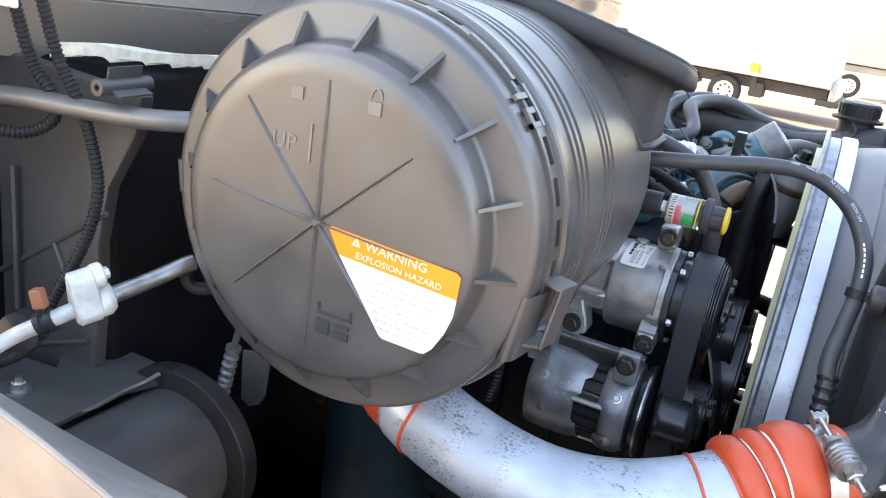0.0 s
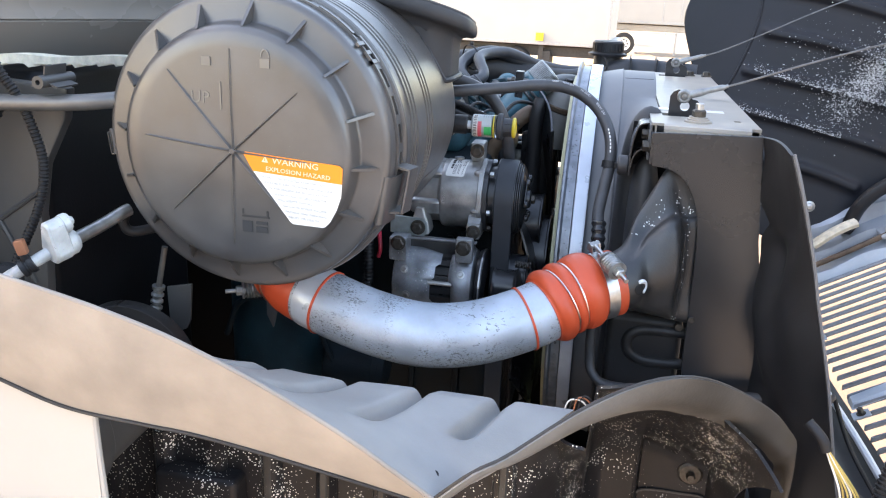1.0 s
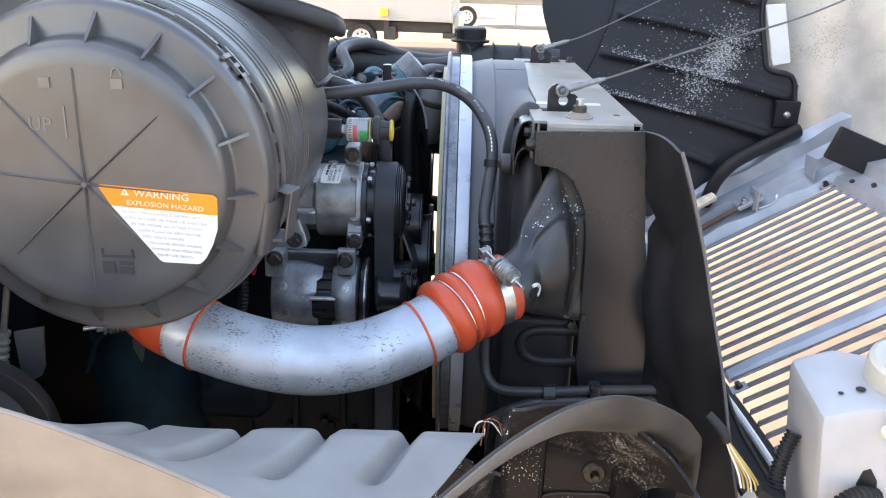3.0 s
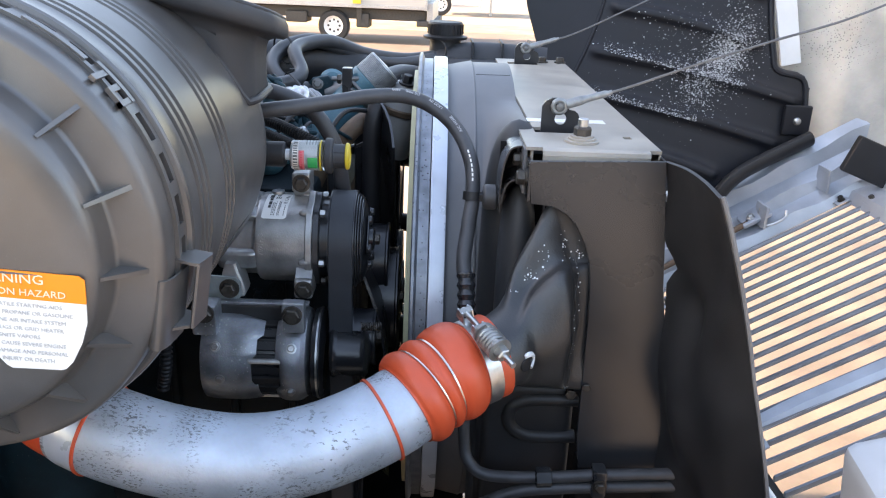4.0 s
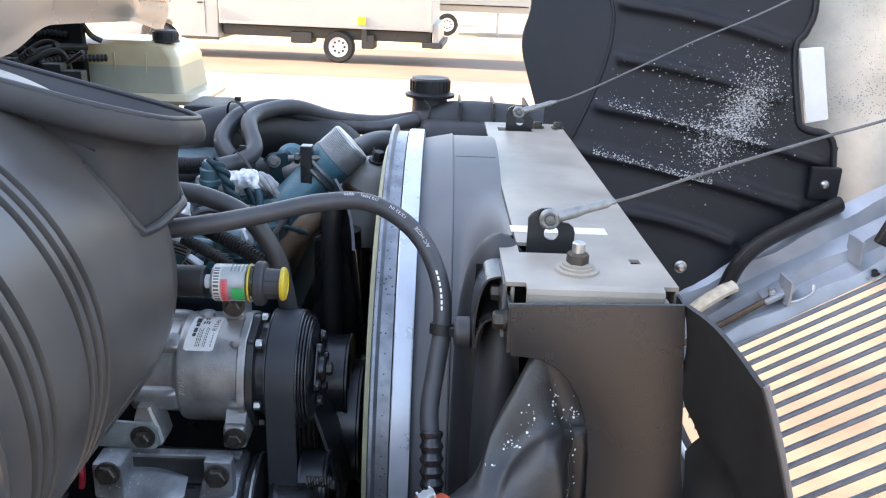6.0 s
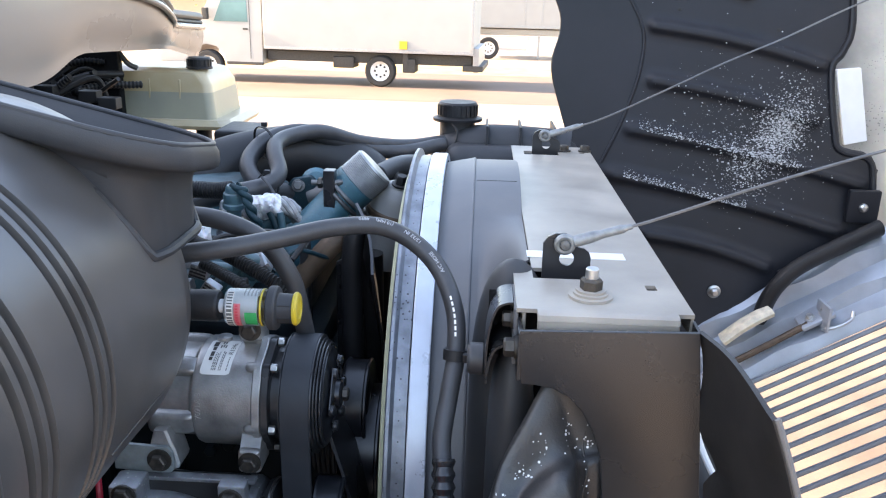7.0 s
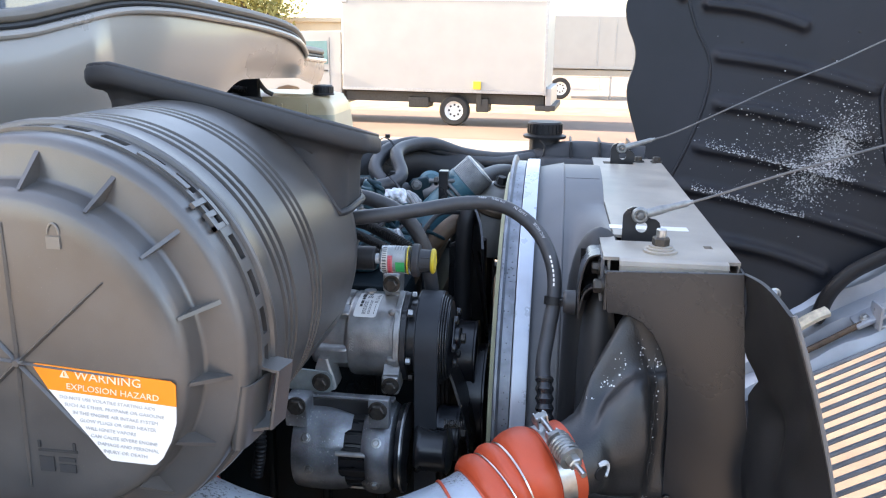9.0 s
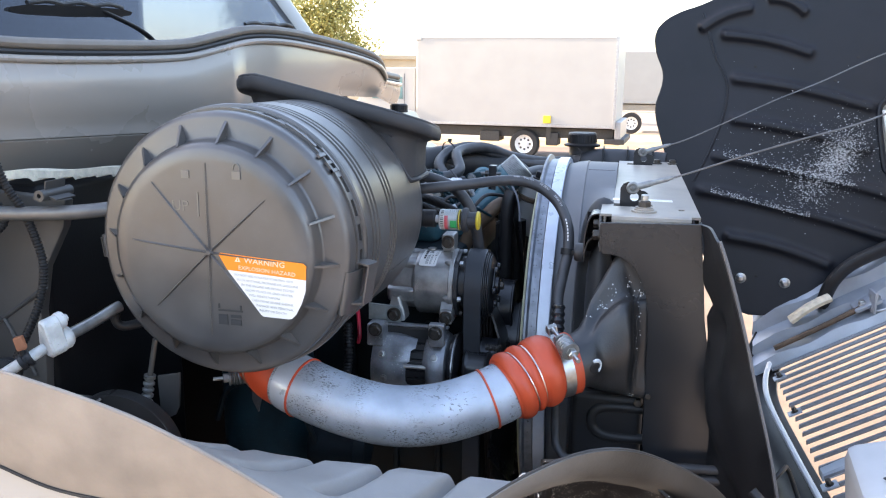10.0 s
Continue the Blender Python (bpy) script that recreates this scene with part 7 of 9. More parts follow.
    # cast bracket with window
    b = part("bracket", box((-0.290, 1.093, 1.436), (-0.150, 1.118, 1.462), 0.004, 2), DUCTC, t, "cast bracket with two bolts")
    part("bracket_boss", box((-0.301, 1.0565, 1.428), (-0.266, 1.094, 1.474), 0.004, 2), CASTD, b)
    part("bracket_boss", box((-0.173, 1.054, 1.437), (-0.141, 1.072, 1.484), 0.003, 2), CASTD, b)
    part("bracket_shelf", box((-0.300, 1.090, 1.4625), (-0.140, 1.104, 1.4680), 0.002, 2), CASTD, b)
    for p in ((-0.158, 1.054, 1.4665), (-0.282, 1.0565, 1.4640)):
        part("bracket_bolt", hexbolt(p, (0, -1, 0), 0.0120, 0.010, 0.0142), DARKBOLT, b)
    part("red_cable", tube([(-0.33, 1.09, 1.42), (-0.325, 1.085, 1.44), (-0.332, 1.10, 1.47), (-0.35, 1.14, 1.52)], 0.004, 8), RED, t, "red power cable")
    part("loom", corrugated([(-0.35, 1.06, 1.34), (-0.338, 1.05, 1.40), (-0.345, 1.07, 1.47)], 0.008, 0.007), LOOM, t)


alternator()


def idlers():
    for p, r, w, lab in (((-0.073, 1.330, 1.449), 0.064, 0.038, "black smooth idler pulley"), ((-0.062, 1.345, 1.372), 0.092, 0.045, "black water pump pulley"), ((-0.085, 1.16, 1.385), 0.045, 0.04, "black belt tensioner wheel")):
        t = thing("pulley", (p[0], p[1], p[2] - r), lab, "pulley", "belt pulleys")
        part("rim", lathe([(0.0, 0), (r * 0.93, 0.0), (r, 0.004), (r * 0.97, 0.008), (r * 0.97, w - 0.006), (r, w - 0.004), (r, w - 0.0015), (r * 0.97, w), (r * 0.90, w - 0.0015), (r * 0.55, w - 0.003), (r * 0.5, w - 0.001), (0, w)], p, X_, 48, (False, False)), PULLEYM, t)
        part("hub_bolt", hexbolt((p[0] + w - 0.002, p[1], p[2]), X_, 0.01, 0.010, 0.016), DARKBOLT, t)
    sp = [V((-0.065 + 0.03 * i / 60, 1.10 + 0.006 * math.cos(i), 1.43 + 0.006 * math.sin(i))) for i in range(60)]
    solo("tension_spring", tube(sp, 0.0012, 6, 0), DARKBOLT, "small dark steel coil spring by the tensioner", "spring")


idlers()


def restriction_gauge():
    t = thing("filter_gauge", (-0.13, 1.085, 1.66), "clear air filter restriction gauge with green and red bands", "gauge")
    o = (0, 1.083, 1.6905)
    part("adapter", lathe([(0.0, -0.206), (0.0155, -0.206), (0.0170, -0.203), (0.0172, -0.168), (0.0155, -0.1655), (0.0, -0.165)], o, X_, 28, (False, False)), RUBBER, t, "black rubber elbow")
    part("stem", lathe([(0.0075, -0.167), (0.0075, -0.160), (0.0095, -0.159), (0.0095, -0.154)], o, X_, 16), WHITEP, t)
    cup = part("cup", lathe([(0.0, -0.1575), (0.0170, -0.1575), (0.0188, -0.1565), (0.0197, -0.1540), (0.0203, -0.1170), (0.0203, -0.110), (0.0, -0.110)], o, X_, 48, (False, False)), CLEARP, t, "clear plastic cup")
    part("inner_sleeve", lathe([(0.0, -0.1555), (0.0170, -0.1555), (0.0176, -0.1535), (0.0180, -0.122), (0.0165, -0.1205), (0.0, -0.1200)], o, X_, 36, (False, False)), WHITEP, cup)
    for i in range(5):
        x = -0.1365 + 0.0040 * i
        part("inner_coil", lathe([(0.0181, x), (0.0186, x + 0.0008), (0.0181, x + 0.0016)], o, X_, 36, (False, False), None, radians(-30), radians(150)), INK, cup)

    def wrap(x0, x1, a0, a1, m_, nm, r=0.0205):
        part(nm, sheet(lambda u, v: V((x0 + (x1 - x0) * u, o[1] + r * math.cos(radians(a0 + (a1 - a0) * v)), o[2] + r * math.sin(radians(a0 + (a1 - a0) * v)))), 2, 10, 0.0002), m_, cup)
    wrap(-0.1535, -0.1462, 108, 248, INKW, "print_ground")
    rnd = random.Random(4)
    a = 112.0
    while a < 243:
        w = 4 + 5 * rnd.random()
        wrap(-0.1528, -0.1470, a, a + w, INKG, "print_bar", 0.02075)
        a += w + 4
    wrap(-0.1452, -0.1380, 150, 240, PINK, "red_band")
    a = 155.0
    while a < 236:
        wrap(-0.1435, -0.1405, a, a + 5, RED, "print_bar", 0.02075)
        a += 9
    wrap(-0.1335, -0.1205, 176, 222, GREEN, "green_band")
    part("yellow_ring", lathe([(0.0203, -0.1182), (0.0206, -0.1178), (0.0206, -0.1165), (0.0203, -0.1160)], o, X_, 48), YELLOW, t)
    part("collar", lathe([(0.0195, -0.1125), (0.0215, -0.1120), (0.0238, -0.1105), (0.0240, -0.1085), (0.0240, -0.1035), (0.0225, -0.1015), (0.0170, -0.1005), (0.0163, -0.0990), (0.0158, -0.0850), (0.0, -0.0845)], o, X_, 48, (True, False)), DUCTP, t, "dark collar")
    for a in (150, 200, 250):
        d = V((0, math.cos(radians(a)), math.sin(radians(a))))
        part("collar_rib", tube([V(o) + d * 0.0163 + V((-0.101, 0, 0)), V(o) + d * 0.0158 + V((-0.0855, 0, 0))], 0.0008, 6, 1), RUBBER, t)
    part("reset_button", lathe([(0.0165, -0.0850), (0.0180, -0.0840), (0.0182, -0.0815), (0.0165, -0.0795), (0.0110, -0.0785), (0.0100, -0.0795), (0.0, -0.0795)], o, X_, 36, (True, False)), YELLOW, t, "yellow reset button")


restriction_gauge()

# ---------------------------------------------------------------- hoses over the engine
AC_HOSE = [(-0.21, 1.09, 1.745), (-0.157, 1.100, 1.751), (-0.108, 1.132, 1.754), (-0.056, 1.168, 1.758), (-0.006, 1.190, 1.755), (0.036, 1.180, 1.740), (0.068, 1.160, 1.713), (0.087, 1.130, 1.676), (0.090, 1.106, 1.635), (0.085, 1.080, 1.601), (0.079, 1.050, 1.560), (0.082, 1.028, 1.535)]


def ac_hose():
    t = thing("ac_hose", (0.08, 1.03, 1.30), "black rubber air conditioning hose with white print", "hose")
    part("hose", tube(AC_HOSE, 0.0105, 20, 8), HOSE, t, "smooth black rubber hose")
    part("crimp", tube([(0.082, 1.030, 1.548), (0.083, 1.018, 1.528), (0.084, 1.008, 1.505), (0.085, 1.002, 1.490)], 0.012, 18, 8, radius=lambda s: 0.0118 + 0.0014 * math.sin(s * 480)), PANEL, t, "ringed dark metal ferrule")
    part("lower_tube", tube([(0.085, 1.002, 1.49), (0.087, 0.995, 1.40), (0.089, 0.985, 1.315), (0.098, 0.974, 1.285), (0.125, 0.965, 1.272), (0.20, 0.958, 1.276), (0.28, 0.957, 1.283), (0.385, 0.957, 1.288)], 0.0085, 14, 10), HOSE, t, "dark metal tube")
    part("clip", lathe([(0.0112, -0.006), (0.0135, -0.006), (0.0135, 0.006), (0.0112, 0.006)], (0.0895, 1.104, 1.635), (0.05, 0.25, 1), 24, (False, False)), RUBBER, t, "black plastic clip")
    part("clip_strap", box((0.098, 1.090, 1.631), (0.106, 1.098, 1.641), 0.001), RUBBER, t)
    ln2 = thing("coolant_line", (0.26, 0.958, 1.24), "dark metal coolant line clipped below the bracket", "pipe")
    part("tube", tube([(0.10, 0.985, 1.20), (0.125, 0.965, 1.228), (0.155, 0.960, 1.246), (0.19, 0.958, 1.256), (0.28, 0.957, 1.263), (0.385, 0.957, 1.268)], 0.0085, 14, 8), HOSE, ln2)
    part("twin_clamp", box((0.266, 0.944, 1.252), (0.286, 0.970, 1.295), 0.004, 2), PANEL, ln2, "black two-line clamp")
    part("clamp_bolt", hexbolt((0.276, 0.944, 1.2735), (0, -1, 0), 0.0075, 0.008, 0.010), DARKBOLT, ln2)
    part("union_nut", lathe([(0.0085, -0.012), (0.014, -0.010), (0.014, 0.010), (0.0085, 0.012)], (0.200, 0.958, 1.276), (1, 0, 0.06), 6), PANEL, ln2)
    at = curve_at(AC_HOSE, 10)
    # white print that runs along the hose; the maker's name is a plain bar
    words = [("bar", 0.735, 0.650), ("A/C HOSE", 0.600, 0), ("13/32 IN", 0.520, 0), ("(10 MM)", 0.450, 0), ("4890", 0.395, 0)]
    for w, u0, u1 in words:
        if w == "bar":
            for k in range(7):
                a, b = at(u0 + (u1 - u0) * k / 7), at(u0 + (u1 - u0) * (k + 0.7) / 7)
                d = (b - a).normalized()
                out = V((-0.1, -0.85, 0.5))
                out = (out - d * out.dot(d)).normalized()
                sd = d.cross(out)
                o = out * 0.0107
                part("print_bar", loft([[a + o + sd * 0.0011, b + o + sd * 0.0011, b + o - sd * 0.0011, a + o - sd * 0.0011], [p + out * 0.0002 for p in (a + o + sd * 0.0011, b + o + sd * 0.0011, b + o - sd * 0.0011, a + o - sd * 0.0011)]]), INKW, t)
            continue
        p, q = at(u0), at(u0 - 0.03)
        d = (q - p).normalized()
        out = V((-0.1, -0.6, 0.9))
        out = (out - d * out.dot(d)).normalized()
        bm = lettering_mesh(w, V((0, 0, 0)), (1, 0, 0), (0, 1, 0), 0.0062)
        for v_ in bm.verts:
            s_ = v_.co.x * 0.95
            uu = u0 - s_ / 0.50
            c_ = at(uu)
            dd = (at(uu - 0.01) - at(uu + 0.01)).normalized()
            oo = (V((-0.1, -0.6, 0.9)) - dd * V((-0.1, -0.6, 0.9)).dot(dd)).normalized()
            side = oo.cross(dd)
            th = (v_.co.y - 0.0022) / 0.0105
            v_.co = c_ + (oo * math.cos(th) + side * math.sin(th)) * (0.0107 + v_.co.z * 0.2)
        part("hose_print", bm, INK, t)


ac_hose()

for pts, r, m_, lab in (
    ([(-0.30, 1.20, 1.752), (-0.238, 1.200, 1.757), (-0.193, 1.200, 1.751), (-0.146, 1.200, 1.728), (-0.116, 1.200, 1.685), (-0.106, 1.205, 1.640), (-0.10, 1.22, 1.58)], 0.0115, HOSE, "black hose curving down to the compressor"),
    ([(-0.200, 1.600, 1.690), (-0.246, 1.570, 1.706), (-0.277, 1.60, 1.727), (-0.282, 1.65, 1.745), (-0.264, 1.70, 1.762), (-0.218, 1.75, 1.768), (-0.164, 1.80, 1.745), (-0.105, 1.85, 1.720), (-0.042, 1.90, 1.708), (0.03, 1.97, 1.712)], 0.0145, HOSE, "long black coolant hose to the filler neck"),
    ([(-0.40, 1.455, 1.672), (-0.354, 1.475, 1.686), (-0.310, 1.492, 1.701), (-0.267, 1.505, 1.711), (-0.232, 1.535, 1.716), (-0.219, 1.572, 1.728), (-0.236, 1.62, 1.750), (-0.243, 1.66, 1.760), (-0.228, 1.71, 1.766), (-0.185, 1.77, 1.765), (-0.12, 1.84, 1.735), (-0.04, 1.92, 1.716), (0.03, 1.99, 1.715)], 0.0140, HOSE, "black coolant hose bound to its twin"),
    ([(-0.075, 1.72, 1.696), (-0.033, 1.82, 1.697), (0.04, 1.95, 1.668)], 0.020, HOSE, "short black hose to the radiator tank"),
):
    solo("coolant_hose", tube(pts, r, 18, 8), m_, lab, "hose", group="engine hoses")
for pts, r, lab in (
    ([(-0.30, 1.86, 1.56), (-0.15, 1.90, 1.572), (-0.05, 1.935, 1.57), (0.12, 1.93, 1.56)], 0.034, "thick black upper radiator hose behind the fan"),
    ([(-0.28, 1.86, 1.63), (-0.15, 1.90, 1.637), (-0.05, 1.93, 1.638), (0.08, 1.95, 1.63)], 0.030, "black hose under the coolant hoses"),
    ([(-0.30, 1.88, 1.47), (-0.15, 1.90, 1.490), (-0.05, 1.925, 1.49), (0.12, 1.92, 1.48)], 0.027, "black radiator hose behind the fan"),
    ([(-0.30, 1.90, 1.30), (-0.12, 1.91, 1.318), (0.0, 1.90, 1.322), (0.12, 1.85, 1.25)], 0.022, "black heater hose behind the fan"),
    ([(-0.30, 1.88, 1.10), (-0.12, 1.90, 1.130), (0.0, 1.90, 1.150), (0.12, 1.86, 1.17)], 0.032, "thick black lower radiator hose"),
    ([(-0.30, 1.86, 1.02), (-0.12, 1.88, 1.045), (0.0, 1.88, 1.050), (0.12, 1.84, 1.04)], 0.036, "thick black lower radiator hose with a droop"),
):
    solo("radiator_hose", tube(pts, r, 18, 8), RUBBER, lab, "hose", group="engine hoses")
for pts, r in (
    ([(-0.262, 1.262, 1.712), (-0.246, 1.250, 1.706), (-0.215, 1.235, 1.703), (-0.175, 1.215, 1.692), (-0.139, 1.20, 1.678), (-0.12, 1.20, 1.665)], 0.0080),
    ([(-0.37, 1.43, 1.720), (-0.326, 1.45, 1.726), (-0.285, 1.45, 1.726), (-0.258, 1.447, 1.730)], 0.0118),
    ([(-0.36, 1.42, 1.690), (-0.325, 1.43, 1.690), (-0.300, 1.44, 1.685)], 0.0075),
    ([(-0.225, 1.205, 1.695), (-0.205, 1.195, 1.690), (-0.171, 1.17, 1.684), (-0.15, 1.16, 1.670)], 0.0062),
):
    solo("split_loom", corrugated(pts, r, 0.0042, 0.0011, 18), LOOM, "ribbed black wiring conduit over the engine", "cable conduit", group="split looms")
ztie = thing("cable_tie", (-0.215, 1.50, 1.70), "long black cable tie tail over the fittings", "cable tie", "cable ties")
part("tail", tube([(-0.232, 1.52, 1.732), (-0.215, 1.50, 1.722), (-0.196, 1.475, 1.704), (-0.186, 1.46, 1.690)], 0.0028, 8, flat=0.5), RUBBER, ztie)
for c_, ax, r in (((-0.268, 1.68, 1.757), (0.6, 0.7, 0.2), 0.030), ((-0.232, 1.55, 1.712), (0.3, 1, 0.1), 0.019)):
    z = thing("cable_tie", c_, "black cable tie round the hoses", "cable tie", "cable ties")
    part("loop", lathe([(r, -0.002), (r + 0.0012, -0.002), (r + 0.0012, 0.002), (r, 0.002)], c_, ax, 28, (False, False)), RUBBER, z)
    part("head", box(V(c_) + V((-0.005, -0.004, r - 0.001)), V(c_) + V((0.005, 0.004, r + 0.007)), 0.001), RUBBER, z)


SLEEVEM = surface("dull_silver_ribbed_sleeve", (0.40, 0.405, 0.40), 0.42, 0.5, vary=0.2, scale=60, bump=0.2)


def thermostat_pipe():
    t = thing("thermostat_pipe", (-0.15, 1.55, 1.58), "teal coolant pipe with clamped ribbed sleeve", "pipe")
    part("pipe", tube([(-0.245, 1.48, 1.555), (-0.208, 1.50, 1.596), (-0.170, 1.53, 1.632), (-0.130, 1.555, 1.672), (-0.092, 1.57, 1.712)], 0.0345, 26), TEAL, t, "teal painted pipe")
    d = (V((-0.054, 1.575, 1.751)) - V((-0.111, 1.565, 1.698))).normalized()
    o = V((-0.106, 1.566, 1.702))
    part("sleeve", lathe([(0.0, -0.004), (0.035, -0.004), (0.0375, 0.0), (0.0375, 0.022), (0.034, 0.024)], o, d, 36, (False, True)), TEAL, t)
    prof = [(0.034, 0.022)]
    for i in range(14):
        prof += [(0.0368, 0.024 + 0.0028 * i), (0.0352, 0.0254 + 0.0028 * i)]
    prof += [(0.034, 0.064), (0.0, 0.066)]
    part("ribbed_sleeve", lathe(prof, o, d, 40, (True, False)), SLEEVEM, t, "fine ribbed silver sleeve")
    centre = o - d * 0.001
    m = frame_of(d)
    for off, rr in ((-0.0105, 0.0400), (0.0, 0.0425)):
        part("u_clamp", tube([centre + d * off + m @ V((rr * math.cos(math.tau * k / 40), rr * math.sin(math.tau * k / 40), 0)) for k in range(41)], 0.0036, 10, 0, caps=False), GREYTUBE, t, "round clamp rod")
    part("clamp_post", box((-0.137, 1.524, 1.684), (-0.1185, 1.546, 1.7455), 0.002), PANEL, t, "black clamp post")
    part("clamp_bolt", tube([(-0.156, 1.530, 1.7245), (-0.125, 1.530, 1.7250), (-0.112, 1.536, 1.7250), (-0.100, 1.548, 1.7215)], 0.0046, 12, 6), GREYTUBE, t)
    part("clamp_nut", hexbolt((-0.137, 1.530, 1.7248), (-1, 0, 0), 0.0092, 0.009), DARKBOLT, t)
    part("dome_housing", lathe([(0.0, 0.045), (0.02, 0.044), (0.034, 0.036), (0.041, 0.022), (0.043, 0.0), (0.046, -0.004), (0.046, -0.012), (0.043, -0.014), (0.040, -0.10)], (-0.030, 1.60, 1.668), (0.25, -0.1, 1), 36, (False, True)), GREYL, t, "dull grey domed housing")
    part("dome_seam", lathe([(0.0452, 0.001), (0.0475, -0.002), (0.0475, -0.010), (0.0452, -0.013)], (-0.030, 1.60, 1.668), (0.25, -0.1, 1), 36, (False, False)), RUSTY, t, "rusty seam of the housing")
    part("dome_stud", hexbolt((-0.020, 1.585, 1.712), (0.2, -0.2, 1), 0.010, 0.018, 0.015), RUBBER, t)
    part("flange", slab([(-0.215, 1.700), (-0.200, 1.716), (-0.170, 1.722), (-0.160, 1.712), (-0.166, 1.680), (-0.162, 1.655), (-0.178, 1.640), (-0.198, 1.645), (-0.206, 1.668)], (0, 1.585, 0), X_, (0, 0, 1), (0, 1, 0), 0.016, 0.003), TEALM, t, "bolted flange in the shaded teal")
    part("flange_disc", lathe([(0.0, -0.004), (0.024, -0.004), (0.026, -0.002), (0.026, 0.012), (0.018, 0.02)], (-0.166, 1.615, 1.703), (0.2, -1, 0.35), 32, (False, True)), TEAL, t)
    for x_, z_ in ((-0.190, 1.706), (-0.184, 1.654)):
        part("flange_bolt", hexbolt((x_, 1.585, z_), (0.1, -1, 0.2), 0.008, 0.010, 0.011), GREYTUBE, t)
    part("stub", tube([(-0.172, 1.60, 1.684), (-0.140, 1.595, 1.694), (-0.118, 1.59, 1.700)], 0.0195, 18), GREYTUBE, t)
    part("browned_pipe", tube([(-0.175, 1.40, 1.56), (-0.158, 1.405, 1.595), (-0.132, 1.41, 1.628), (-0.10, 1.42, 1.662), (-0.06, 1.46, 1.68)], 0.0165, 18), RUSTY, t, "heat-browned pipe")


thermostat_pipe()


def crumpled(p0, p1, r, seed):
    """A lumpy wrapped roll between two points, pinched at its ends."""
    p0, p1 = V(p0), V(p1)
    n = 40
    L = (p1 - p0).length
    bm = tube([p0.lerp(p1, k / n) for k in range(n + 1)], r, 28, 0, radius=lambda q: r * (0.55 + 0.45 * min(1.0, min(q, L - q) / (0.6 * r)) ** 0.5) if 0 < q < L else r * 0.5)
    o = V((seed * 3.1, seed * 1.7, 0))
    for v_ in bm.verts:
        w = v_.co * 75 + o
        k = V((noise.noise(w), noise.noise(w + V((7, 0, 0))), noise.noise(w + V((0, 9, 0))))) * 0.0045
        w = v_.co * 260 + o
        v_.co += k + V((noise.noise(w), noise.noise(w + V((7, 0, 0))), noise.noise(w + V((0, 9, 0))))) * 0.0016
    return bm


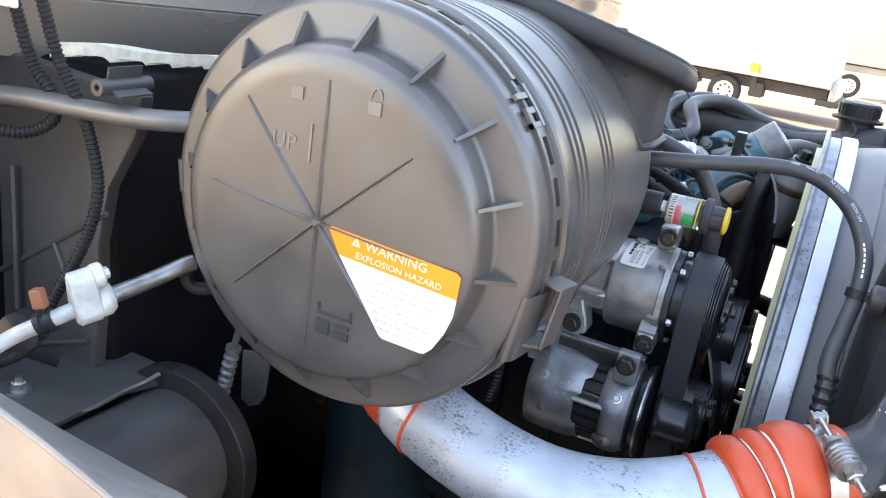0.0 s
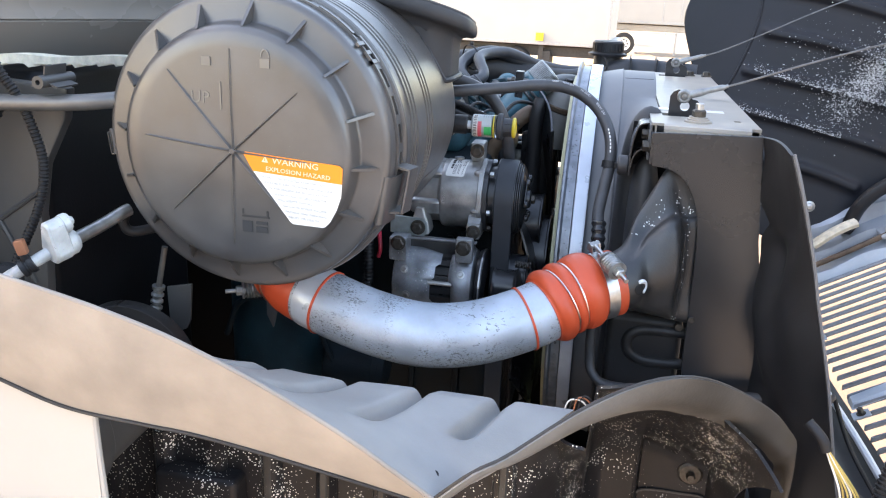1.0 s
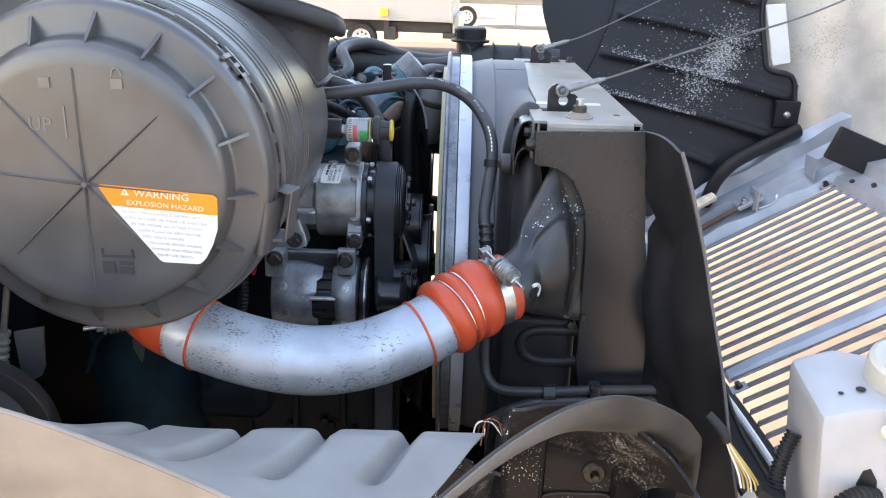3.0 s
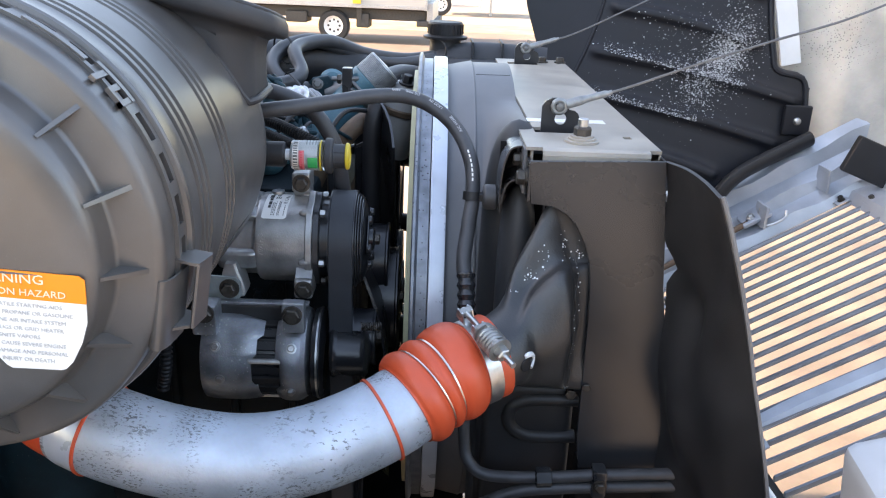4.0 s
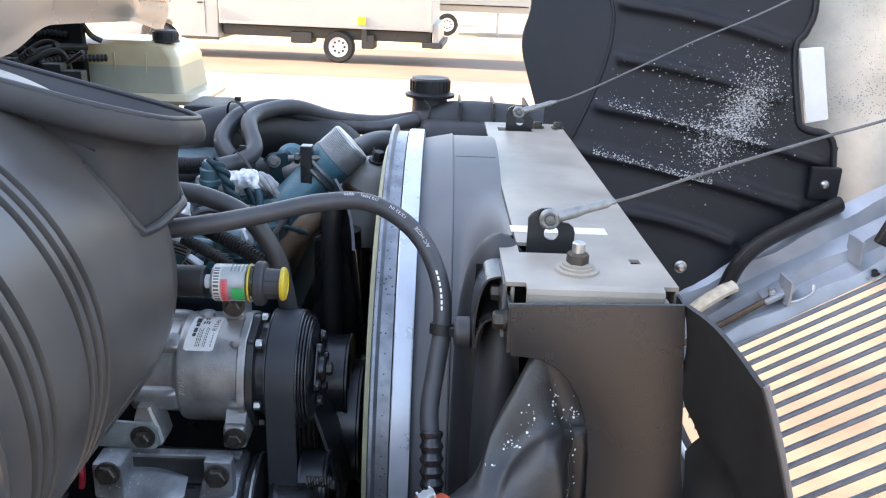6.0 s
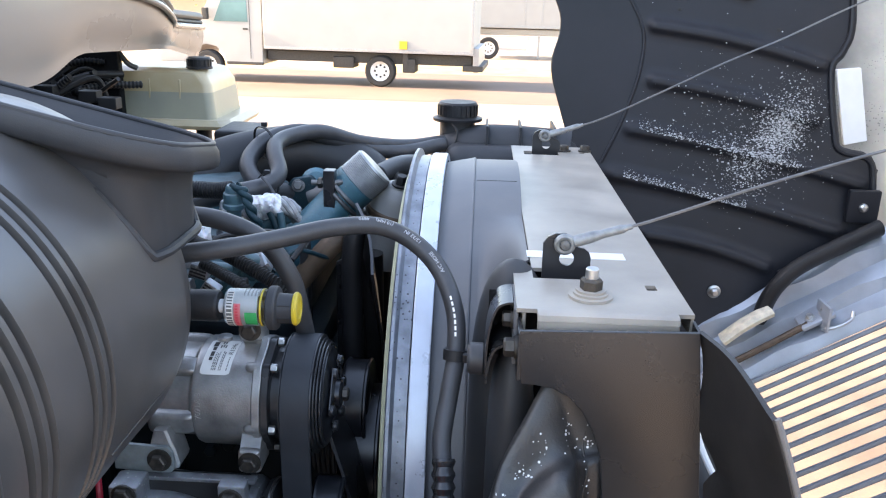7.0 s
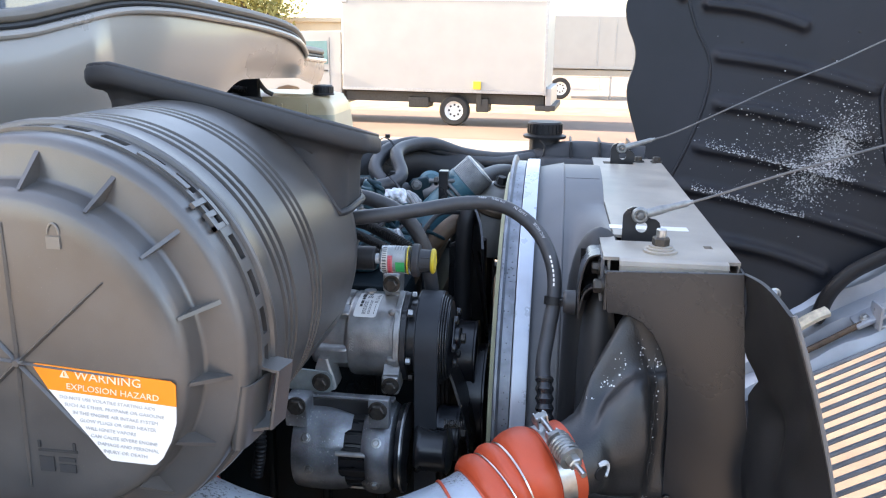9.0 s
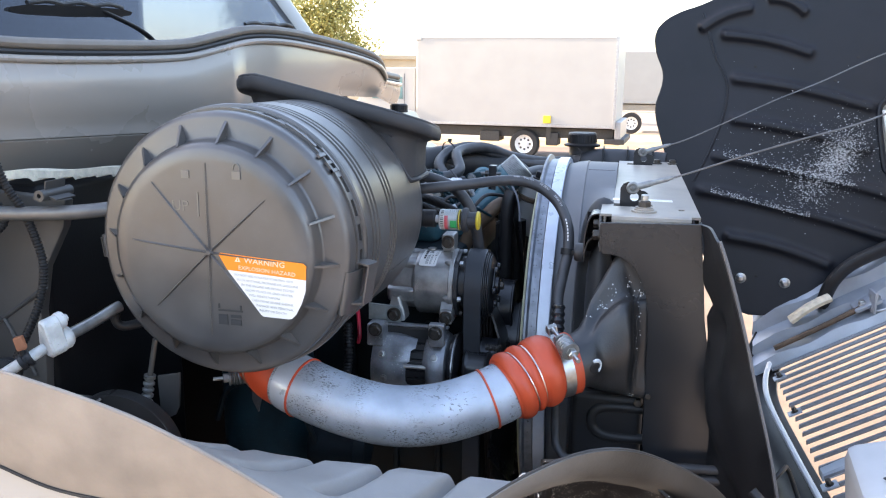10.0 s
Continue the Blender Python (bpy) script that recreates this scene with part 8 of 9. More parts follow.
def injector_gear():
    t = thing("fuel_line_cluster", (-0.27, 1.42, 1.64), "cluster of teal and silver fuel fittings and wires", "fittings")
    ax = (0.05, -0.1, 1)
    part("sensor", lathe([(0.0, 0.076), (0.009, 0.076), (0.0115, 0.073), (0.0125, 0.066), (0.0150, 0.064), (0.0155, 0.060), (0.0150, 0.056), (0.0150, 0.050), (0.0165, 0.048), (0.0165, 0.042), (0.0150, 0.040), (0.0110, 0.037), (0.0105, 0.020), (0.012, 0.018), (0.012, 0.0)], (-0.256, 1.44, 1.664), ax, 32, (False, True)), TEALB, t, "sensor body in the sunlit teal")
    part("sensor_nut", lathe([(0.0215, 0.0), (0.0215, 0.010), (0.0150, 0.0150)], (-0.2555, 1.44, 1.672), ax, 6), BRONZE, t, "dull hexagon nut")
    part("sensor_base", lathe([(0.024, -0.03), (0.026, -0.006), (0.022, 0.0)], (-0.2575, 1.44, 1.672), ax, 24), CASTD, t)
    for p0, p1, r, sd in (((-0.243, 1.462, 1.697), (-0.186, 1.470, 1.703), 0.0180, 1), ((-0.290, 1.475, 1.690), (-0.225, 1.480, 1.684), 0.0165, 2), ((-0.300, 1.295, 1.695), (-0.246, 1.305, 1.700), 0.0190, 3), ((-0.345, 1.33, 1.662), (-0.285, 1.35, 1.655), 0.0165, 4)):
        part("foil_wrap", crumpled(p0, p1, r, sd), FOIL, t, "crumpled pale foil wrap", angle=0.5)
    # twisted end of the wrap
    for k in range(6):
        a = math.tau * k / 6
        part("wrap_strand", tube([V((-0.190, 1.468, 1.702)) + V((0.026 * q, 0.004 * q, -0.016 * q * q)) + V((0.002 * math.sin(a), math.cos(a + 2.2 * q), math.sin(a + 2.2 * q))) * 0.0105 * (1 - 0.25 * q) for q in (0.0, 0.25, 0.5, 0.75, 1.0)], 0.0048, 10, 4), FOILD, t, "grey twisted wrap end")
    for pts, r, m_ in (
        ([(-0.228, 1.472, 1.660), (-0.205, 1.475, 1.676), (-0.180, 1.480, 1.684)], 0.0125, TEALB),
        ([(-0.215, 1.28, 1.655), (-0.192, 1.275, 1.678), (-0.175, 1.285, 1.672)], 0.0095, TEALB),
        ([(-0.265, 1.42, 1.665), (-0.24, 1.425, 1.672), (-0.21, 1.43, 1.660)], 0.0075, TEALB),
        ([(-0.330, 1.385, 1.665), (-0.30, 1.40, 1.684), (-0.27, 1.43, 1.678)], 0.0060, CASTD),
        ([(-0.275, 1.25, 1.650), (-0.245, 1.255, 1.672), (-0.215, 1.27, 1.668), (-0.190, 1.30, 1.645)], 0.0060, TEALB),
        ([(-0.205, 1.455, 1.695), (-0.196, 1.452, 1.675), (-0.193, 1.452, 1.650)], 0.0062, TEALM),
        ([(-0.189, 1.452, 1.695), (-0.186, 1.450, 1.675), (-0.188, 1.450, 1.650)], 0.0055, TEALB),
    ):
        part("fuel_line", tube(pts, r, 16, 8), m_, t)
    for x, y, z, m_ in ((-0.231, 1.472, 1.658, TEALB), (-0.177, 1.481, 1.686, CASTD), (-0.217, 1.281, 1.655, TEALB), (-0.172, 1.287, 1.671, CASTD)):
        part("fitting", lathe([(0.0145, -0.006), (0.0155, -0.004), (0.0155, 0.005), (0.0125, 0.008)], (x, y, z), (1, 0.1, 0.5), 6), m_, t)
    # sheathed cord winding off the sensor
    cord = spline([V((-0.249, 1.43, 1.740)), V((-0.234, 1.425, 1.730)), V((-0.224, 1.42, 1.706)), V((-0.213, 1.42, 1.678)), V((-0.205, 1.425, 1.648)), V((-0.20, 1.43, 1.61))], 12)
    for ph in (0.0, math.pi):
        part("cord_strand", tube([p + V((math.cos(i * 0.40 + ph), math.sin(i * 0.40 + ph), 0.3 * math.sin(i * 0.40 + ph))) * 0.0038 for i, p in enumerate(cord)], 0.0050, 12, 2), TEALM, t, "twisted cord in the shaded teal")
    rnd = random.Random(3)
    for k in range(9):
        a = V((-0.345 + 0.026 * k, 1.27 + 0.05 * rnd.random(), 1.645 + 0.03 * rnd.random()))
        e = a + V((0.03 + 0.05 * rnd.random(), 0.08 + 0.06 * rnd.random(), -0.03 + 0.05 * rnd.random()))
        part("wire", tube([a, a.lerp(e, 0.4) + V((0, 0, 0.022)), e], 0.0022 + 0.0018 * rnd.random(), 8), (RUBBER, TEALM, LOOM)[k % 3], t)
    # pale plug housings beside the looms
    for p, q, tilt in (((-0.252, 1.222, 1.672), (0.024, 0.020, 0.018), 18), ((-0.236, 1.214, 1.656), (0.022, 0.018, 0.016), 35), ((-0.262, 1.215, 1.650), (0.018, 0.018, 0.014), -10)):
        pl = part("plug_housing", box((0, 0, 0), q, 0.0025, m=pose(*p) @ pose(0, 0, 0, 0, tilt, 0)), CASTD, t, "pale plug housing")
        for k in range(3):
            part("plug_rib", box((0.002, -0.0012, 0.002 + 0.0045 * k), (q[0] - 0.002, 0.001, 0.0042 + 0.0045 * k), 0.0004, m=pose(*p) @ pose(0, 0, 0, 0, tilt, 0)), RUBBER, pl)
    for k in range(5):
        a = V((-0.335 + 0.034 * k, 1.235 + 0.02 * (k % 2), 1.640 + 0.008 * (k % 3)))
        part("clip", box(a, a + V((0.016, 0.02, 0.014)), 0.003), (TEALM, RUBBER, TEALB)[k % 3], t)
    part("heater_plate", slab([(0, 0), (0.12, 0.01), (0.13, 0.05), (0.06, 0.062), (0.0, 0.05)], (-0.42, 1.74, 1.650), X_, (0, 0, 1), (0, 1, 0), 0.03, 0.006), TEAL, t, "teal cast cover")
    part("red_cap", lathe([(0.011, 0), (0.012, 0.003), (0.012, 0.016), (0.0, 0.018)], (-0.345, 1.74, 1.712), (0, 0, 1), 16, (True, False)), RED, t, "small red cap")
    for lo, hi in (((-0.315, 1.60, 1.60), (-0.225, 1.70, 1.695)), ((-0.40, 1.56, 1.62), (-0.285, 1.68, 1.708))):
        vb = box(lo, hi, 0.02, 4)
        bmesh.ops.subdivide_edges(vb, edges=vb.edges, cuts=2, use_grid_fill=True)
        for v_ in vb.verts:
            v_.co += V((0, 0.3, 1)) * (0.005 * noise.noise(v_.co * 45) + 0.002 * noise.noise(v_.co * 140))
        part("valve_block", vb, TEALB, t, "casting in the sunlit teal", angle=0.9)


injector_gear()
solo("dark_box", box((-0.44, 1.92, 1.60), (-0.36, 2.05, 1.735), 0.008, 2), RUBBER, "small black control box behind the engine", "control box")
solo("threaded_rod", tube([(-0.46, 1.85, 1.715), (-0.38, 1.82, 1.715), (-0.33, 1.80, 1.716)], 0.006, 10), DARKBOLT, "short rod with rusty nut", "rod")


# ---------------------------------------------------------------- the tilted hood
def plane_y(x, z):
    return 2.2 + 0.2 * (z - 1.6)


LINER_OUT = [(0.404, 2.182), (0.33, 2.155), (0.280, 2.125), (0.256, 2.085), (0.262, 2.03), (0.284, 1.975), (0.285, 1.93), (0.270, 1.875), (0.272, 1.83), (0.290, 1.77), (0.325, 1.67), (0.40, 1.50), (0.48, 1.34), (0.555, 1.25), (0.64, 1.243), (0.712, 1.255), (0.748, 1.298), (0.800, 1.34), (0.838, 1.385), (0.922, 1.433), (1.000, 1.480), (1.040, 1.503),
             (1.044, 1.60), (1.028, 1.672), (0.962, 1.690), (0.948, 1.72), (0.925, 1.865), (0.945, 1.90), (0.962, 1.975), (0.935, 2.20), (0.82, 2.30), (0.6, 2.27)]


BAR_PITCH = 0.0455


def hood():
    t = thing("hood", (0.9, 1.9, 1.0), "tilted-open white truck hood with black inner liner and grille", "hood")
    # inner fender liner as a pressed skin with raised ridges
    import_out = closed_smooth([V((x, 0, z)) for x, z in LINER_OUT], 3)

    def inside(x, z):
        c = False
        n = len(LINER_OUT)
        for i in range(n):
            (x0, z0), (x1, z1) = LINER_OUT[i], LINER_OUT[i - 1]
            if (z0 > z) != (z1 > z) and x < (x1 - x0) * (z - z0) / (z1 - z0) + x0:
                c = not c
        return c
    base = slab([(p.x, p.z) for p in import_out], (0, 0, 0), (1, 0, 0), (0, 0, 1), (0, 1, 0), 0.012, 0.003)
    for v_ in base.verts:
        v_.co.y += plane_y(v_.co.x, v_.co.z)
    ln = part("inner_liner", base, LINER, t, "blue-black moulded inner fender liner", angle=0.5)
    ridges = [((0.400, 2.110), (0.530, 2.166)), ((0.600, 2.196), (0.690, 2.157)), ((0.468, 2.087), (0.712, 2.035)), ((0.506, 1.955), (0.893, 1.877)), ((0.511, 1.832), (0.884, 1.753)), ((0.466, 1.720), (1.002, 1.610)), ((0.426, 1.615), (0.960, 1.497)), ((0.514, 1.478), (0.799, 1.410))]

    def rib_height(x, z):
        """How far the ribs stand off the liner at a point."""
        best = 0.0
        for (xa, za), (xb, zb) in ridges:
            span = math.hypot(xb - xa, zb - za)
            ex, ez = (xb - xa) / span, (zb - za) / span
            a = (x - xa) * ex + (z - za) * ez
            b = -(x - xa) * ez + (z - za) * ex - 0.010 * math.sin(math.pi * max(0.0, min(1.0, a / span)))
            r = math.hypot(max(0.0, -a, a - span), b * (1.0 if b > 0 else 0.8))
            best = max(best, 0.0155 / (1 + (r / 0.0125) ** 4))
        return best

    def ridge(xa, za, xb, zb):
        """A rib pressed into the sheet: steep above, easing out below."""
        span = math.hypot(xb - xa, zb - za)
        e, w = V(((xb - xa) / span, 0, (zb - za) / span)), V((-(zb - za) / span, 0, (xb - xa) / span))
        pad, half = 0.035, 0.040

        def f(u, v):
            a = -pad + (span + 2 * pad) * u
            b = half * (2 * v - 1)
            over = max(0.0, -a, a - span)
            q = V((xa, 0, za)) + e * a + w * (b + 0.010 * math.sin(math.pi * max(0.0, min(1.0, a / span))))
            r = math.hypot(over, b * (1.0 if b > 0 else 0.8))
            h = 0.0155 / (1 + (r / 0.0125) ** 4) - 0.0004
            return V((q.x, plane_y(q.x, q.z) - h, q.z))
        return sheet(f, 56, 28, 0.002)
    for (xa, za), (xb, zb) in ridges:
        part("ridge", ridge(xa, za, xb, zb), LINER, ln, angle=1.4)
    # rolled border round the lens notch and lower edge
    rim = [(0.935, 2.19), (0.957, 1.975), (0.941, 1.905), (0.918, 1.862), (0.937, 1.722), (0.955, 1.683), (1.022, 1.664), (1.036, 1.60), (1.034, 1.51), (0.99, 1.480), (0.92, 1.440), (0.832, 1.392)]
    part("rolled_border", tube([V((x, plane_y(x, z) + 0.001, z)) for x, z in rim], 0.010, 10, 5, flat=0.8), LINER, ln)
    # moulded crease down the front
    cr = [(0.40, 2.15), (0.441, 2.027), (0.470, 1.970), (0.484, 1.920), (0.475, 1.836), (0.441, 1.731), (0.399, 1.638)]
    part("crease", tube([V((x, plane_y(x, z) + 0.001, z)) for x, z in cr], 0.006, 8, flat=0.6), LINER, ln)
    # tab with a bolt at the lower corner, and lone screws
    part("corner_tab", box((0.972, 2.168, 1.520), (1.046, 2.185, 1.600), 0.005, 2), LINER, ln)
    for x, z in ((1.007, 1.559), (0.683, 1.345), (0.555, 1.352)):
        b = part("screw", lathe([(0.016, 0), (0.016, 0.003), (0.011, 0.005), (0.010, 0.012), (0.006, 0.016), (0, 0.0165)], (x, plane_y(x, z) - 0.001 - (0.016 if x > 1 else 0), z), (0, -1, 0), 20, (True, False)), STEEL, ln, "bright steel screw")
    for x, z in ((0.56, 1.99), (0.63, 1.78), (0.50, 1.60), (0.74, 1.45), (0.79, 1.95), (0.85, 2.02), (0.60, 1.36)):
        part("clip_dimple", lathe([(0.0, 0.0008), (0.005, 0.0)], (x, plane_y(x, z) - 0.0005, z), (0, -1, 0), 12, (False, False)), RUBBER, ln)
    # spattered pale dust flecks with a dense patch
    rnd = random.Random(11)
    fl = bmesh.new()
    for i in range(7000):
        k0 = rnd.random()
        if k0 < 0.52:
            q = rnd.gauss(0, 1)
            x, z = 0.808 + 0.030 * rnd.gauss(0, 1) + 0.022 * q, 1.722 + 0.040 * q + 0.022 * rnd.gauss(0, 1)
        elif k0 < 0.66:
            x = rnd.uniform(0.48, 0.86)
            z = 1.722 - 0.205 * (x - 0.47) + abs(rnd.gauss(0, 0.010))
        elif k0 < 0.76:
            x = rnd.uniform(0.45, 0.74)
            z = 1.614 - 0.218 * (x - 0.43) + abs(rnd.gauss(0, 0.008))
        elif k0 < 0.86:
            x, z = rnd.gauss(0.73, 0.03), rnd.gauss(1.63, 0.035)
        else:
            x, z = rnd.gauss(0.76, 0.11), rnd.gauss(1.72, 0.08)
        if not (inside(x - 0.01, z) and inside(x + 0.01, z)) or x > 0.945:
            continue
        r = 0.0004 + 0.0015 * rnd.random() ** 4
        c_ = V((x, plane_y(x, z) - 0.0012 - rib_height(x, z), z))
        k = rnd.random() * 6
        vs = [fl.verts.new(c_ + V((r * math.cos(k + a) * (1 + rnd.random() * 0.8), 0, r * math.sin(k + a)))) for a in (0, 1.57, 3.14, 4.71)]
        tip = fl.verts.new(c_ + V((0, -0.0007, 0)))
        for j in range(4):
            fl.faces.new((vs[j], vs[(j + 1) % 4], tip))
    tagged(part("dust", fl, surface("pale_dust", (0.55, 0.56, 0.57), 0.8, vary=0.1, bump=0), ln), kind="stuff")

    # white shell behind and beside the liner
    def shell(u, v):
        # u: round from the far side to the hood top; v: upward
        z = 1.42 + 0.98 * v
        pts = [V((0.44, 2.36, z)), V((0.64, 2.355, z)), V((0.92, 2.335, z)), V((1.05, 2.27, z)), V((1.16, 2.14, z)), V((1.28, 1.95, z)), V((1.40, 1.55, z)), V((1.46, 1.0, z)), V((1.50, 0.2, z))]
        p = spline_cache(pts, u)
        p.y += 0.10 * (v - 0.2) * (1 if p.y > 2.2 else 0.2)
        p.x += 0.10 * v
        return p

    def spline_cache(pts, u):
        return curve_at(pts, 5)(u)
    part("shell", sheet(shell, 40, 10, 0.008), FIBRE, t, "raw white fibreglass underside of the hood")
    # reflector strip by the liner notch
    part("reflector", slab([(0.968, 1.692), (1.021, 1.704), (0.978, 1.873), (0.922, 1.867)], (0, 2.236, 0), (1, 0, 0), (0, 0, 1), (0, 0.98, 0.0), 0.012, 0.003), WHITEP, t, "white marker lens strip")
    # lower edge seal of the liner
    part("lower_seal", tube([V((0.790, 2.12, 1.285)), V((0.800, 2.115, 1.340)), V((0.820, 2.11, 1.385)), V((0.860, 2.115, 1.425)), V((0.93, 2.125, 1.465)), V((1.04, 2.14, 1.520))], 0.026, 12, flat=0.7), RUBBER, t)
    part("foam_scrap", tube([(0.700, 2.09, 1.245), (0.74, 2.085, 1.285), (0.775, 2.085, 1.310), (0.800, 2.09, 1.322)], 0.024, 8, 4, flat=0.6), FOAM, t, "yellowed scrap of foam")

    # grille frame and bars: the hood leans, so the bars climb forward
    gz = lambda x: 1.225 + 0.59 * (x - 0.856)
    G = lambda x, y, dz=0.0: V((x, y, gz(x) + dz))
    # far band between the bars and the liner, in three tiers
    tiers = [(2.035, 0.0), (2.045, 0.035), (2.085, 0.050), (2.090, 0.085), (2.125, 0.105), (2.128, 0.15), (2.16, 0.17)]
    fr = part("grille_frame", loft([[G(x, y, dz + 0.006 * math.sin(x * 40) * (k % 2)) for k, (y, dz) in enumerate(tiers)] for x in [0.60 + 0.03 * i for i in range(24)]], False), GRILLF, t, "blue-grey plastic grille surround", angle=0.4)
    part("frame_rib", box((0.905, 2.02, 1.30), (0.912, 2.09, 1.36), 0.002), GRILLF, fr)
    part("frame_rib", box((1.055, 2.03, 1.40), (1.062, 2.10, 1.46), 0.002), GRILLF, fr)
    # right-hand return, where the frame turns along the hood top
    part("frame_return", loft([[G(1.115 + 0.02 * (2.06 - y), y, dz) + V((dx, 0, 0)) for dx, dz in ((0, 0.0), (0.012, 0.03), (0.06, 0.05), (0.066, 0.085), (0.12, 0.10), (0.14, 0.18))] for y in [2.13 - 0.1 * i for i in range(13)]], False), GRILLF, fr, angle=0.4)
    # left-hand edge: dark channel and pale edge strip
    ed = curve_at([(0.700, 2.13, 1.19), (0.655, 2.06, 1.115), (0.625, 1.95, 1.085), (0.615, 1.80, 1.075), (0.625, 1.5, 1.075), (0.635, 1.2, 1.085), (0.64, 0.9, 1.09)])
    part("edge_channel", sheet(lambda u, v: ed(u) + V((0.03 - 0.12 * v, 0, 0.0 - 0.03 * math.sin(math.pi * v))), 40, 8, 0.005), LINER, fr)
    part("edge_strip", tube([ed(i / 40) + V((-0.004, 0, 0.012)) for i in range(41)], 0.0075, 8, 1), WHITEP, fr, "pale edge strip")
    y = 0.80
    while y < 2.03:
        a, b = G(0.652, y, 0.0), G(1.125 + 0.02 * (2.06 - y), y - 0.012, 0.0)
        part("grille_bar", loft([[p + V((0, -0.0046, 0)), p + V((0, -0.003, 0.006)), p + V((0, 0.003, 0.006)), p + V((0, 0.0046, 0)), p + V((0, 0.003, -0.005)), p + V((0, -0.003, -0.005))] for p in (a, b)]), BAR, fr)
        y += BAR_PITCH
    part("cross_bar", loft([[p + V((0, -0.020, -0.004)), p + V((0, -0.012, 0.010)), p + V((0, 0.014, 0.012)), p + V((0, 0.022, -0.004))] for p in (G(0.65, 1.36), G(0.75, 1.36, 0.008), G(1.0, 1.35, 0.008), G(1.20, 1.345))]), GRILLF, fr, "wide cross bar of the grille")
    for x, y in ((0.652, 1.29), (0.652, 1.68), (0.655, 1.93), (1.10, 2.03), (1.14, 1.96), (1.16, 1.88)):
        ta = part("screw_tab", box((-0.018, -0.014, -0.002), (0.018, 0.014, 0.003), 0.002, m=Matrix.Translation(G(x, y, 0.012)) @ pose(0, 0, 0, 0, -30, 0)), GRILLF, fr)
        part("grille_screw", hexbolt(G(x, y, 0.014), (-0.5, 0, 1), 0.007, 0.014, 0.010), DARKBOLT, ta)
    # latch hardware
    la = part("latch", box((-0.04, -0.028, 0), (0.04, 0.028, 0.012), 0.004, 2, m=Matrix.Translation((0.90, 2.075, 1.315)) @ pose(0, 0, 0, 15, -30, 0)), GRILLF, t, "bolted latch plate")
    part("latch_bolt", hexbolt((0.918, 2.065, 1.335), (-0.5, -0.3, 1), 0.011, 0.016, 0.016), STEEL, la)
    part("latch_bolt", hexbolt((0.885, 2.065, 1.318), (-0.5, -0.3, 1), 0.008, 0.012, 0.012), STEEL, la)
    part("latch_hook", tube([(0.905, 2.045, 1.300), (0.935, 2.035, 1.312), (0.965, 2.04, 1.330), (0.972, 2.05, 1.345)], 0.004, 8), STEEL, la)
    part("rod", tube([(0.655, 2.05, 1.165), (0.77, 2.055, 1.235), (0.88, 2.06, 1.305)], 0.008, 10), RUSTY, t, "rusty pull rod")
    part("dark_pad", box((-0.07, -0.012, -0.048), (0.30, 0.012, 0.048), 0.006, 2, m=Matrix.Translation((1.145, 2.0, 1.492)) @ pose(0, 0, 0, 0, 21, 0)), RUBBER, t, "black rubber pad")
    # near headlamp bucket
    return t


hood()


def headlamp_bucket():
    t = thing("headlamp_bucket", (0.66, 0.74, 1.10), "white plastic headlamp bucket with conduit", "headlamp housing")
    front = [(0.544, 1.383), (0.610, 1.402), (0.84, 1.37), (0.88, 1.08), (0.60, 1.00), (0.560, 1.25)]
    part("bucket", slab(front, (0, 0.72, 0), (1, 0, 0), (0, 0, 1), (0.06, 1, 0.10), 0.16, 0.018), LAMPW, t, "white moulded bucket")
    c, ax = (0.680, 0.79, 1.398), (-0.16, -0.30, 0.95)
    cap = part("bulb_cap", lathe([(0.047, -0.010), (0.047, 0.045), (0.045, 0.055), (0.038, 0.061), (0.0, 0.064)], c, ax, 40, (True, False)), LAMPC, t, "round milky white bulb cap")
    part("cap_seal", lathe([(0.053, -0.016), (0.0535, -0.006), (0.0475, 0.0)], c, ax, 40), RUBBER, cap)
    part("adjuster", tube([(0.640, 0.712, 1.375), (0.638, 0.707, 1.41), (0.635, 0.705, 1.450)], 0.0042, 10, radius=lambda q: 0.0055 if q < 0.035 else 0.0034), RUSTY, t, "rusty adjuster screw")
    part("adjuster_nut", lathe([(0.013, 0), (0.0135, 0.006), (0.008, 0.011)], (0.640, 0.714, 1.364), (0, -0.3, 1), 10), FOAM, t)
    part("opening", slab([(0.612, 1.278), (0.618, 1.300), (0.628, 1.304), (0.640, 1.285), (0.648, 1.23), (0.650, 1.185), (0.636, 1.215)], (0, 0.7185, 0), (1, 0, 0), (0, 0, 1), (0, 1, 0), 0.003), RUBBER, t)
    part("conduit", corrugated([(0.638, 0.712, 1.262), (0.610, 0.70, 1.272), (0.580, 0.69, 1.262), (0.556, 0.685, 1.235), (0.545, 0.68, 1.195), (0.535, 0.67, 1.10)], 0.0125, 0.0075, 0.0018), LOOM, t, "grey corrugated conduit")
    part("conduit", corrugated([(0.55, 0.80, 1.310), (0.536, 0.79, 1.280), (0.527, 0.78, 1.235), (0.530, 0.76, 1.15)], 0.0105, 0.0065, 0.0016), RUBBER, t, "black corrugated conduit")
    for x, z, r in ((0.612, 1.408, 0.007), (0.585, 1.401, 0.004)):
        part("thumb_hole", lathe([(0.0, 0.001), (r, 0.0)], (x, 0.76, z), (-0.15, -0.1, 1), 12, (False, False)), RUBBER, t)


headlamp_bucket()


